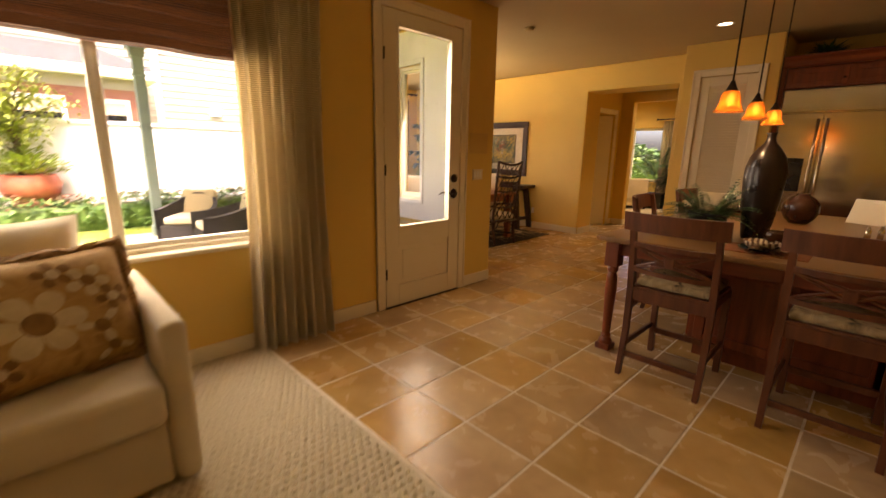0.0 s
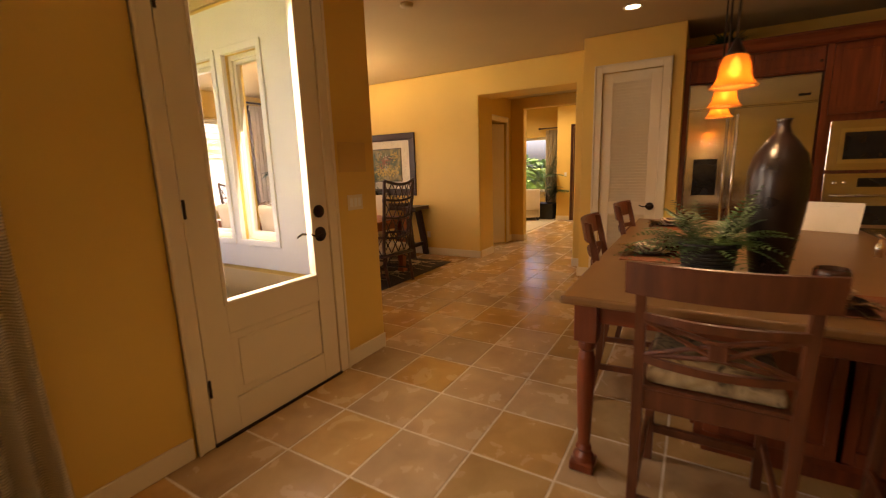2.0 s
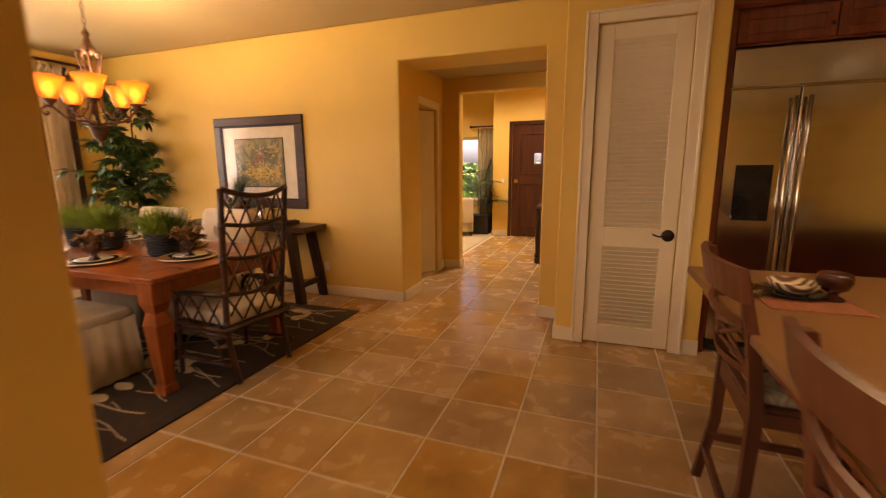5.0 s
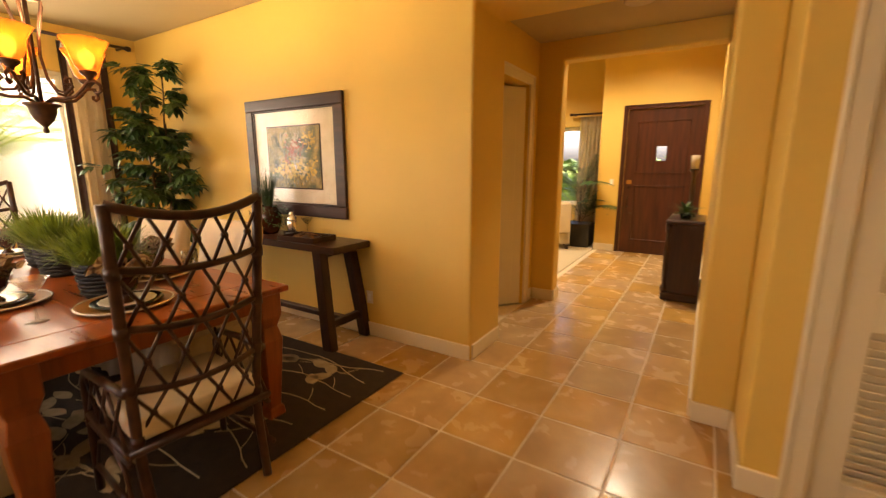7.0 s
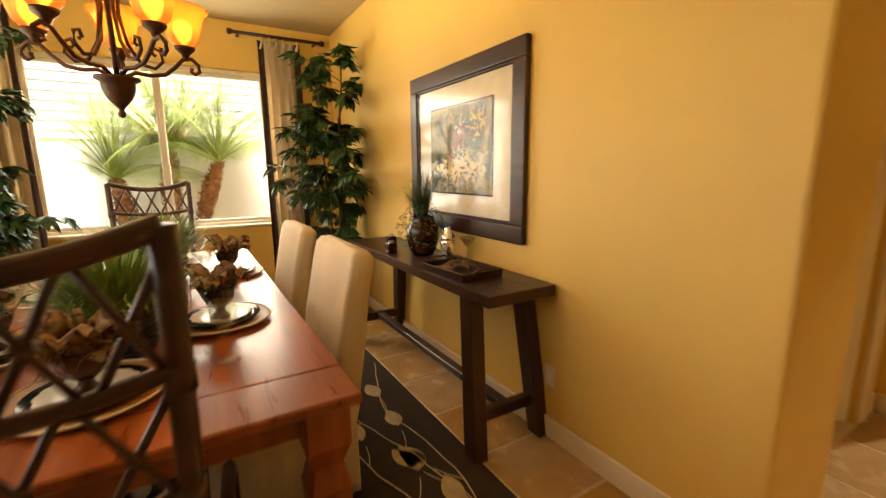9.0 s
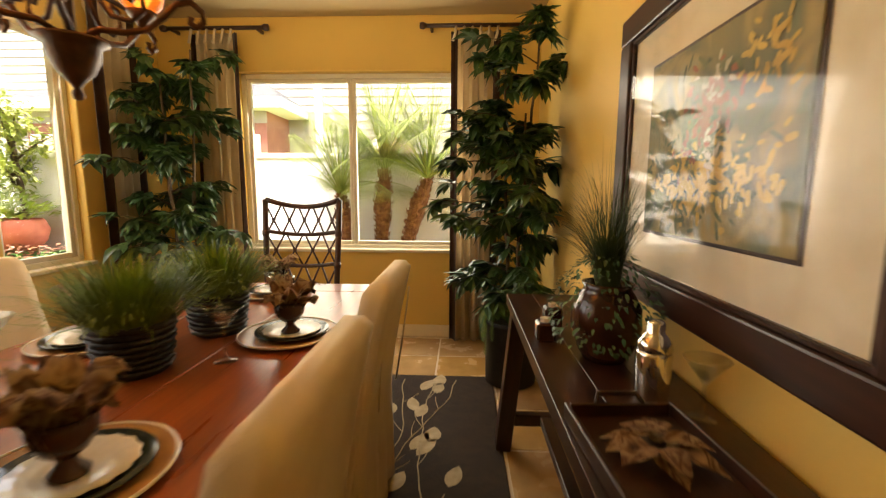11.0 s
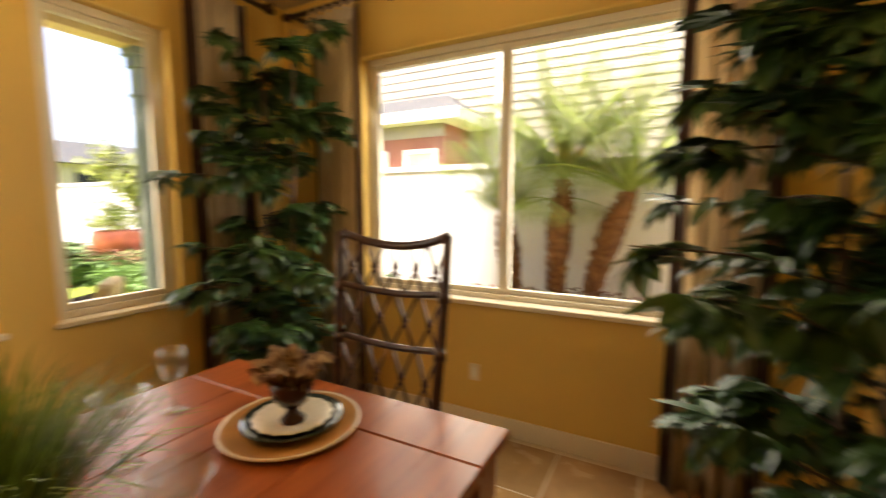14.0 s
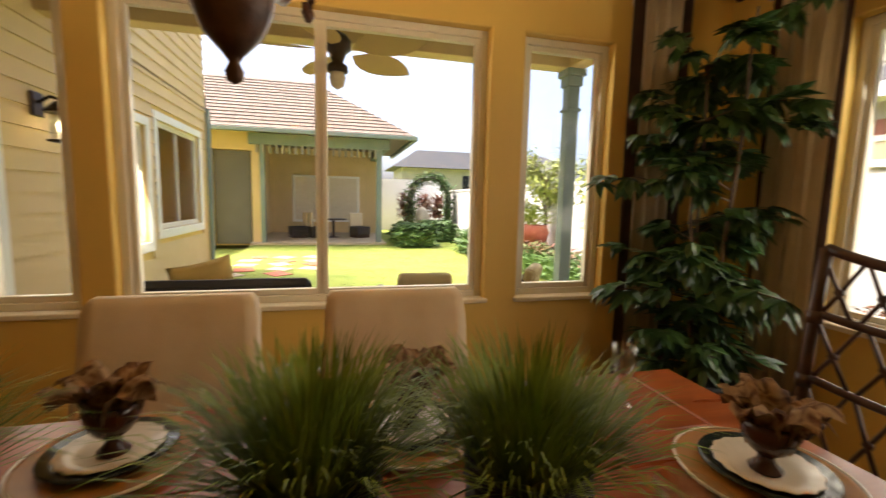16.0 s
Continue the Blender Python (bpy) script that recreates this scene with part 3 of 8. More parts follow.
bd = tagged(thing("door_1", "cream painted patio door with a tall glass pane, closed", "door", pose(0, 0, 0)), kind="structure")
x0, x1, y0, y1 = 2.20, 3.19, 3.165, 3.215
gx0, gx1, gz0, gz1 = 2.36, 3.045, 0.80, 2.60
part("stile", boxes((x0, y0, 0.012, gx0, y1, 2.72), bevel=0.003), TRIM, bd)
part("stile", boxes((gx1, y0, 0.012, x1, y1, 2.72), bevel=0.003), TRIM, bd)
part("rail", boxes((gx0, y0, gz1, gx1, y1, 2.72), bevel=0.003), TRIM, bd)
part("rail", boxes((gx0, y0, 0.62, gx1, y1, gz0), bevel=0.003), TRIM, bd)
part("rail", boxes((gx0, y0, 0.012, gx1, y1, 0.22), bevel=0.003), TRIM, bd)
part("panel", boxes((gx0 + 0.002, y0 + 0.012, 0.222, gx1 - 0.002, y1 - 0.012, 0.618), (gx0 + 0.05, y0 + 0.004, 0.27, gx1 - 0.05, y0 + 0.014, 0.57), bevel=0.004), TRIM, bd)
bm = bmesh.new()
for a, b, c, d in ((gx0 - 0.012, gz0 - 0.012, gx1 + 0.012, gz0 + 0.012), (gx0 - 0.012, gz1 - 0.012, gx1 + 0.012, gz1 + 0.012), (gx0 - 0.012, gz0, gx0 + 0.012, gz1), (gx1 - 0.012, gz0, gx1 + 0.012, gz1)):
    box(bm, a, y0 - 0.006, b, c, y1 + 0.006, d, 0.003)
part("glazing_bead", bm, TRIM, bd)
part("pane", boxes((gx0, 3.187, gz0, gx1, 3.193, gz1)), GLASS, bd, "clear door glass")
lever(pose(3.105, y0, 1.09, 90, 0, 0), bd, 0.052)
bm = bmesh.new()
lathe(bm, [(0.0, 0.0), (0.044, 0.0), (0.044, 0.014), (0.03, 0.026), (0.0, 0.028)], 20, pose(3.105, y0, 1.25, 90, 0, 0))
part("deadbolt", bm, BRONZE, bd, "dark bronze deadbolt", smooth=True)
lever(pose(3.105, y1, 1.09, -90, 0, 0), bd, 0.034)
part("threshold", boxes((x0 - 0.01, 3.15, 0.0, x1 + 0.01, 3.36, 0.012)), BRONZE, bd, "dark metal threshold")
for z in (0.35, 1.35, 2.35):
    bm = bmesh.new()
    tube(bm, [(2.203, 3.158, z - 0.05), (2.203, 3.158, z + 0.05)], 0.008, 8)
    part("hinge", bm, BRONZE, bd)

ld = tagged(thing("door_2", "cream painted louvred pantry door, closed", "door", pose(0, 0, 0)), kind="structure")
X0, X1 = 6.855, 6.89
Y0, Y1, ZT = 1.335, 1.995, 2.595
for y0, z0, y1, z1, n in ((Y0, 0.012, Y0 + 0.115, ZT, "stile"), (Y1 - 0.115, 0.012, Y1, ZT, "stile"), (Y0 + 0.115, ZT - 0.12, Y1 - 0.115, ZT, "rail"), (Y0 + 0.115, 0.86, Y1 - 0.115, 1.02, "rail"), (Y0 + 0.115, 0.012, Y1 - 0.115, 0.17, "rail")):
    part(n, boxes((X0, y0, z0, X1, y1, z1), bevel=0.003), TRIM, ld)
sl = bmesh.new()
box(sl, -0.003, -(Y1 - Y0) / 2 + 0.112, -0.024, 0.003, (Y1 - Y0) / 2 - 0.112, 0.024, 0.0015)
slat_me = bpy.data.meshes.new("slat")
sl.to_mesh(slat_me)
sl.free()
slat_me.materials.append(TRIM)
for z0, z1 in ((0.17, 0.86), (1.02, ZT - 0.12)):
    k = int((z1 - z0) / 0.036)
    for i in range(k):
        ob = new("slat", slat_me)
        ob.parent = ld
        ob.matrix_local = pose((X0 + X1) / 2, (Y0 + Y1) / 2, z0 + (i + 0.5) * (z1 - z0) / k, 0, -31, 0)
lever(pose(X0, Y0 + 0.06, 0.97, 90, 0, -90), ld, 0.048)

hd = tagged(thing("door_3", "cream painted panelled hall door standing ajar", "door", pose(8.95, 4.20, 0, 0, 0, -38)), kind="structure")
part("leaf", boxes((-0.86, -0.02, 0.01, 0, 0.02, 2.32), bevel=0.003), TRIM, hd)
part("panel", boxes((-0.75, -0.026, 1.15, -0.11, -0.019, 2.18), (-0.75, -0.026, 0.2, -0.11, -0.019, 0.95), bevel=0.003), TRIM, hd)
lever(pose(-0.80, -0.02, 0.98, 90, 0, 0), hd)

fd = tagged(thing("front_door", "dark mahogany panelled front door with a small square light", "door", pose(12.76, 3.22, 0)), kind="structure")
part("leaf", boxes((0.0, -0.5595, 0.001, 0.05, -0.075, 2.479), (0.0, 0.075, 0.001, 0.05, 0.5595, 2.479), (0.0, -0.075, 0.001, 0.05, 0.075, 1.62), (0.0, -0.075, 1.86, 0.05, 0.075, 2.479)), ENTRYW, fd)
bm = bmesh.new()
for y0, z0, y1, z1 in ((-0.40, 1.40, 0.40, 1.43), (-0.40, 2.26, 0.40, 2.29), (-0.40, 1.40, -0.37, 2.29), (0.37, 1.40, 0.40, 2.29), (-0.40, 0.22, 0.40, 0.25), (-0.40, 1.17, 0.40, 1.20), (-0.40, 0.22, -0.37, 1.20), (0.37, 0.22, 0.40, 1.20)):
    box(bm, -0.012, y0, z0, 0.004, y1, z1, 0.004)
part("panel_moulding", bm, ENTRYW, fd)
part("pane", boxes((0.022, -0.075, 1.62, 0.028, 0.075, 1.86)), GLASS, fd, "small square glass light")
bm = bmesh.new()
lathe(bm, [(0.0, 0.0), (0.02, 0.0), (0.02, 0.012), (0.0, 0.014)], 12, pose(0, 0.47, 1.16, 0, -90, 0))
tube(bm, [(-0.02, 0.47, 1.0), (-0.055, 0.47, 0.97), (-0.055, 0.47, 0.85), (-0.02, 0.47, 0.82)], 0.009, 8)
part("pull_handle", bm, BRONZE, fd, "dark bronze pull", smooth=True)
part("deadbolt_plate", boxes((-0.012, 0.43, 1.22, 0.0, 0.51, 1.29), bevel=0.003), GOLD, fd, "brass deadbolt plate")

# ---- kitchen ----
island = thing("kitchen_island", "cherry wood kitchen island with a pale stone top", "island", pose(0, 0, 0))
IX0, IX1, IY0, IY1 = 2.875, 5.90, -0.72, 1.415
bm = bmesh.new()
box(bm, IX0, IY0, 0.889, IX1, IY1, 0.930, 0.012, seg=3)
part("countertop", bm, COUNTER, island, "pale polished stone countertop")
part("body", boxes((3.39, IY0 + 0.03, 0.10, IX1 - 0.05, 0.84, 0.889)), CHERRY, island)
part("plinth", boxes((3.43, IY0 + 0.08, 0.0, IX1 - 0.1, 0.80, 0.10)), CHERRY, island)
bm = bmesh.new()
box(bm, 2.99, 1.30, 0.78, IX1 - 0.05, 1.33, 0.889, 0.003)
part("apron", bm, CHERRY_Y, island)
part("apron", boxes((2.99, IY0 + 0.1, 0.78, 3.02, 1.30, 0.889), bevel=0.003), CHERRY_Y, island)
for k, (px, py, sx) in enumerate(((3.378, 0.75, 0), (3.378, 0.24, 0), (3.378, -0.25, 0))):
    bm = bmesh.new()
    ya, yb = py - 0.49, py + 0.05
    for y0, z0, y1, z1 in ((ya, 0.14, ya + 0.07, 0.74), (yb - 0.07, 0.14, yb, 0.74), (ya + 0.07, 0.67, yb - 0.07, 0.74), (ya + 0.07, 0.14, yb - 0.07, 0.21)):
        box(bm, 3.372, y0, z0, 3.39, y1, z1, 0.003)
    part("panel_frame", bm, CHERRY, island)
for k in range(4):
    bm = bmesh.new()
    xa = 3.42 + 0.6 * k
    for x0, z0, x1, z1 in ((xa, 0.14, xa + 0.07, 0.74), (xa + 0.51, 0.14, xa + 0.58, 0.74), (xa + 0.07, 0.67, xa + 0.51, 0.74), (xa + 0.07, 0.14, xa + 0.51, 0.21)):
        box(bm, x0, 0.84, z0, x1, 0.858, z1, 0.003)
    part("panel_frame", bm, CHERRY, island)
for x, y in ((3.005, 1.315), (3.005, IY0 + 0.1)):
    bm = bmesh.new()
    lathe(bm, [(0.0, 0.0), (0.052, 0.0), (0.056, 0.03), (0.05, 0.075), (0.034, 0.10), (0.040, 0.115), (0.030, 0.135), (0.036, 0.30), (0.043, 0.50), (0.040, 0.60), (0.030, 0.635), (0.042, 0.65), (0.042, 0.675), (0.036, 0.69)], 20, Matrix.Translation((x, y, 0)))
    box(bm, x - 0.052, y - 0.052, 0.69, x + 0.052, y + 0.052, 0.889, 0.004)
    box(bm, x - 0.058, y - 0.058, 0.0, x + 0.058, y + 0.058, 0.05, 0.006)
    part("turned_leg", bm, CHERRY, island)


def stool(m):
    """Counter stool with a carved cross back. It faces +x; the back legs stand at x = 0."""
    root = thing("counter_stool", "brown wooden counter stool with crossed back and leaf print seat", "stool", m, "counter stools round the island")
    hw = 0.235
    for s in (-1, 1):
        bm = bmesh.new()
        vs = []
        rows = []
        for z, x, w in ((0.0, -0.055, 0.017), (0.30, -0.005, 0.019), (0.60, 0.0, 0.021), (0.85, -0.035, 0.019), (1.09, -0.09, 0.017)):
            rows.append([bm.verts.new((x + a * w, s * hw + b * w * 0.9, z)) for a, b in ((-1, -1), (1, -1), (1, 1), (-1, 1))])
        for p, q in zip(rows, rows[1:]):
            for i in range(4):
                bm.faces.new((p[i], p[(i + 1) % 4], q[(i + 1) % 4], q[i]))
        bm.faces.new(rows[0][::-1])
        bm.faces.new(rows[-1])
        part("back_leg", bm, STOOLW, root)
        bm = bmesh.new()
        vv = box(bm, 0.42, s * 0.215 - 0.019, 0.0, 0.458, s * 0.215 + 0.019, 0.585, 0.003)
        for v in vv:
            if v.co.z < 0.3:
                v.co.x += 0.03
        part("front_leg", bm, STOOLW, root)
        part("side_stretcher", boxes((-0.03, s * 0.225 - 0.010, 0.20, 0.45, s * 0.225 + 0.010, 0.235), bevel=0.003), STOOLW, root)
        part("seat_rail", boxes((0.0, s * 0.222 - 0.012, 0.545, 0.44, s * 0.222 + 0.012, 0.60), bevel=0.003), STOOLW, root)
    part("footrest", boxes((0.43, -0.20, 0.16, 0.455, 0.20, 0.20), bevel=0.003), STOOLW, root)
    part("back_stretcher", boxes((-0.045, -0.22, 0.13, -0.020, 0.22, 0.165), bevel=0.003), STOOLW, root)
    part("seat_rail", boxes((0.425, -0.20, 0.545, 0.45, 0.20, 0.60), bevel=0.003), STOOLW, root)
    part("seat_rail", boxes((-0.012, -0.22, 0.52, 0.014, 0.22, 0.60), bevel=0.003), STOOLW, root)

    def bowed(z0, z1, ext, th, lean):
        bm = bmesh.new()
        n = 10
        loops = []
        for i in range(n + 1):
            u = -ext + 2 * ext * i / n
            cx = -0.05 * (1 - (u / ext) ** 2)
            loops.append([bm.verts.new((lean(z) + cx + dx, u, z)) for z, dx in ((z0, -th), (z0, th), (z1, th), (z1, -th))])
        for p, q in zip(loops, loops[1:]):
            for i in range(4):
                bm.faces.new((p[i], p[(i + 1) % 4], q[(i + 1) % 4], q[i]))
        bm.faces.new(loops[0][::-1])
        bm.faces.new(loops[-1])
        return bm

    def lean(z):
        return -0.095 * (z - 0.6) / 0.49 if z > 0.6 else 0.0
    part("crest_rail", bowed(0.985, 1.10, 0.285, 0.012, lean), STOOLW, root)
    part("back_rail", bowed(0.885, 0.915, 0.225, 0.009, lean), STOOLW, root)
    part("back_rail", bowed(0.715, 0.745, 0.225, 0.009, lean), STOOLW, root)
    bm = bmesh.new()
    for s in (-1, 1):
        for zc in (0.84, 0.79):
            za, zb = (0.885, 0.745)
            pts = [(lean(za if s > 0 else zb) - 0.004, -0.22, za if s > 0 else zb), (lean(0.815) - 0.04, 0.0, zc), (lean(zb if s > 0 else za) - 0.004, 0.22, zb if s > 0 else za)]
            tube(bm, pts, 0.0095, 6)
    box(bm, lean(0.815) - 0.052, -0.028, 0.787, lean(0.815) - 0.030, 0.028, 0.843, 0.004, Matrix.Identity(4))
    part("cross_splat", bm, STOOLW, root, "carved crossed back splat")
    part("seat", boxes((-0.01, -0.225, 0.60, 0.455, 0.225, 0.615), bevel=0.003), STOOLW, root)
    bm = bmesh.new()
    box(bm, 0.008, -0.212, 0.6155, 0.45, 0.212, 0.665, 0.02, seg=3)
    part("seat_pad", bm, LEAFPRINT, root, "cream and brown leaf print pad", smooth=True)
    return root


BIG = Matrix.Scale(1.06, 4)
s1 = stool(pose(2.735, 0.81, 0) @ BIG)
copy_thing(s1, pose(2.735, -0.02, 0))
copy_thing(s1, pose(3.93, 1.39, 0, 0, 0, -85))
copy_thing(s1, pose(5.03, 1.355, 0, 0, 0, -92))

# pendants
for x in (3.40, 4.22, 5.02):
    pd = thing("pendant_lamp", "bronze pendant lamp with a flared amber glass shade", "pendant lamp", pose(x, 0.80, 0), "pendants over the island")
    bm = bmesh.new()
    tube(bm, [(0, 0, 2.02), (0, 0, 3.03)], 0.006, 6)
    part("rod", bm, BRONZE, pd)
    bm = bmesh.new()
    lathe(bm, [(0.06, 3.05), (0.06, 3.035), (0.02, 3.02), (0.0, 3.02)], 16)
    part("canopy", bm, BRONZE, pd, smooth=True)
    bm = bmesh.new()
    lathe(bm, [(0.0, 2.03), (0.012, 2.03), (0.022, 2.0), (0.036, 1.975), (0.038, 1.965), (0.0, 1.96)], 16)
    part("cap", bm, BRONZE, pd, smooth=True)
    bm = bmesh.new()
    lathe(bm, [(0.036, 1.966), (0.052, 1.955), (0.062, 1.915), (0.066, 1.875), (0.085, 1.84), (0.097, 1.828), (0.093, 1.826), (0.081, 1.838), (0.062, 1.875), (0.058, 1.915), (0.048, 1.951), (0.033, 1.962)], 32, None, 0.02, 6)
    part("shade", bm, SHADEG, pd, "glowing amber glass shade", smooth=True)
    bm = bmesh.new()
    lathe(bm, [(0.0, 1.958), (0.012, 1.95), (0.025, 1.91), (0.022, 1.885), (0.0, 1.868)], 12)
    part("bulb", bm, BULB, pd, smooth=True)
    lamp("pendant_light", "POINT", 1.2, (1.0, 0.7, 0.36), Matrix.Translation((x, 0.80, 1.85)), radius=0.02)

# recessed lights
for x, y in ((6.0, 1.58), (5.4, 0.2), (6.3, -0.2), (2.2, 0.2), (0.2, 1.0), (4.6, -1.6), (2.2, -1.6), (-1.6, 0.5), (-1.6, 2.2)):
    dl = thing("recessed_light", "round recessed ceiling light, switched on", "ceiling light", pose(x, y, H), "recessed ceiling lights")
    bm = bmesh.new()
    lathe(bm, [(0.072, 0.0), (0.092, -0.002), (0.095, -0.007), (0.075, -0.009), (0.070, -0.001)], 24)
    part("trim_ring", bm, WHITE, dl, smooth=True)
    bm = bmesh.new()
    lathe(bm, [(0.0, -0.003), (0.071, -0.003), (0.071, -0.001), (0.0, -0.001)], 24)
    part("lens", bm, DOWNL, dl)
    lamp("recessed_glow", "SPOT", 0.8, (1.0, 0.76, 0.46), look((x, y, H - 0.03), (x, y, 0)), spot=120, radius=0.06)
sd = thing("smoke_detector", "round cream ceiling smoke detector", "detector", pose(4.62, 3.38, H))
bm = bmesh.new()
lathe(bm, [(0.0, -0.035), (0.04, -0.034), (0.058, -0.022), (0.062, 0.0)], 20)
part("housing", bm, CEIL, sd, smooth=True)

# refrigerator and tall cabinets
fr = thing("refrigerator", "built-in stainless steel side by side refrigerator", "refrigerator", pose(0, 0, 0))
part("cabinet_box", boxes((7.0, -0.13, 0.02, 7.68, 1.05, 2.36)), STEEL, fr)
part("grille_panel", boxes((6.955, -0.125, 2.085, 7.0, 1.045, 2.35), bevel=0.004), STEEL, fr)
part("freezer_door", boxes((6.955, 0.615, 0.11, 7.0, 1.045, 2.07), bevel=0.006), STEEL, fr)
part("fridge_door", boxes((6.955, -0.125, 0.11, 7.0, 0.607, 2.07), bevel=0.006), STEEL, fr)
part("toe_kick", boxes((6.98, -0.12, 0.02, 7.0, 1.04, 0.10)), BLACK, fr)
for y in (0.655, 0.567):
    bm = bmesh.new()
    tube(bm, [(6.905, y, 0.45), (6.905, y, 2.0)], 0.014, 10)
    for z in (0.5, 1.95):
        tube(bm, [(6.905, y, z), (6.956, y, z)], 0.010, 8)
    part("handle", bm, STEEL, fr, smooth=True)
part("dispenser", boxes((6.950, 0.72, 1.10, 6.957, 0.96, 1.52), bevel=0.002), BLACK, fr, "black ice and water dispenser")
part("badge", boxes((6.951, -0.05, 2.14, 6.956, 0.05, 2.165)), BLACK, fr)


def shaker_door(root, x, y0, z0, y1, z1, name="door"):
    bm = bmesh.new()
    box(bm, x - 0.016, y0, z0, x - 0.001, y1, z1)
    w = 0.06
    for a, b, c, d in ((y0, z0, y0 + w, z1), (y1 - w, z0, y1, z1), (y0 + w, z0, y1 - w, z0 + w), (y0 + w, z1 - w, y1 - w, z1)):
        box(bm, x - 0.024, a, b, x - 0.0155, c, d, 0.003)
    ob = part(name, bm, CHERRY, root)
    bm = bmesh.new()
    lathe(bm, [(0.006, 0.0), (0.006, 0.012), (0.014, 0.018), (0.014, 0.024), (0.0, 0.028)], 10, pose(x - 0.024, y0 + 0.03, (z0 + 0.08) if z0 > 1.2 else (z1 - 0.08), 0, -90, 0))
    part("knob", bm, BRONZE, ob, "bronze knob", smooth=True)
    return ob


fs = thing("refrigerator_surround", "cherry wood cabinet framing the refrigerator", "cabinet", pose(0, 0, 0))
part("side_panel", boxes((6.93, 1.055, 0.0, 7.70, 1.105, 2.62)), CHERRY, fs)
part("side_panel", boxes((6.93, -0.19, 0.0, 7.70, -0.14, 2.62)), CHERRY, fs)
part("bridge_box", boxes((6.97, -0.139, 2.37, 7.69, 1.054, 2.62)), CHERRY, fs)
shaker_door(fs, 6.97, -0.13, 2.385, 0.455, 2.60)
shaker_door(fs, 6.97, 0.465, 2.385, 1.045, 2.60)
cr = bmesh.new()
prof = [(6.92, 2.62), (6.90, 2.64), (6.885, 2.69), (6.85, 2.73), (6.85, 2.75), (7.0, 2.75), (7.0, 2.62)]
for y0, y1 in ((-3.0, 1.105),):
    a = [cr.verts.new((x, y0, z)) for x, z in prof]
    b = [cr.verts.new((x, y1, z)) for x, z in prof]
    for i in range(len(prof)):
        j = (i + 1) % len(prof)
        cr.faces.new((a[i], a[j], b[j], b[i]))
    cr.faces.new(a)
    cr.faces.new(b[::-1])
setting("crown_moulding", cr, CHERRY_Y, "cherry crown moulding along the kitchen cabinets", "moulding")
setting("cabinet_top", boxes((7.0, -3.0, 2.70, 7.70, 1.105, 2.748)), CHERRY_Y, "dusty cherry top of the tall cabinets", "cabinet top")

oc = thing("oven_cabinet", "cherry wood tall cabinet with built-in ovens", "cabinet", pose(0, 0, 0))
part("carcass", boxes((6.96, -1.06, 0.0, 7.69, -0.192, 2.62)), CHERRY, oc)
shaker_door(oc, 6.96, -1.05, 1.93, -0.63, 2.60)
shaker_door(oc, 6.96, -0.62, 1.93, -0.20, 2.60)
mw = part("microwave", boxes((6.93, -1.02, 1.36, 6.96, -0.235, 1.86), bevel=0.004), STEEL, oc, "stainless built-in microwave")
part("window", boxes((6.926, -0.93, 1.47, 6.9305, -0.36, 1.74), bevel=0.002), BLACK, mw, "dark microwave window")
part("bezel", boxes((6.924, -0.965, 1.43, 6.9295, -0.32, 1.465), (6.924, -0.965, 1.745, 6.9295, -0.32, 1.78), (6.924, -0.355, 1.465, 6.9295, -0.32, 1.745)), CHROME, mw)
ov = part("oven", boxes((6.93, -1.02, 0.5, 6.96, -0.235, 1.33), bevel=0.004), STEEL, oc, "stainless built-in oven")
part("control_panel", boxes((6.925, -0.75, 1.19, 6.9305, -0.50, 1.28), bevel=0.002), BLACK, ov)
part("window", boxes((6.926, -0.90, 0.65, 6.9305, -0.36, 1.0)), BLACK, ov)
for y in (-0.32, -0.40, -0.86):
    bm = bmesh.new()
    lathe(bm, [(0.0, 0.022), (0.016, 0.02), (0.018, 0.0)], 12, pose(6.93, y, 1.235, 0, -90, 0))
    part("knob", bm, CHROME, ov, smooth=True)
bm = bmesh.new()
tube(bm, [(6.90, -0.95, 1.10), (6.90, -0.30, 1.10)], 0.012, 8)
part("handle", bm, CHROME, ov, smooth=True)
bc = thing("base_cabinet", "cherry wood base cabinet along the kitchen wall", "cabinet", pose(0, 0, 0))
part("carcass", boxes((7.08, -3.0, 0.0, 7.69, -1.065, 0.868)), CHERRY, bc)
for i in range(4):
    shaker_door(bc, 7.08, -2.98 + 0.48 * i, 0.12, -2.52 + 0.48 * i, 0.84)
wt = thing("back_worktop", "pale stone worktop along the kitchen wall", "worktop", pose(0, 0, 0))
part("slab", boxes((7.05, -3.0, 0.869, 7.695, -1.065, 0.909), bevel=0.006), COUNTER, wt)
uc = thing("wall_cabinet", "cherry wood wall cabinets over the worktop", "cabinet", pose(0, 0, 0))
part("carcass", boxes((7.34, -3.0, 1.42, 7.69, -1.065, 2.62)), CHERRY, uc)
for i in range(4):
    shaker_door(uc, 7.34, -2.98 + 0.48 * i, 1.44, -2.52 + 0.48 * i, 2.60)

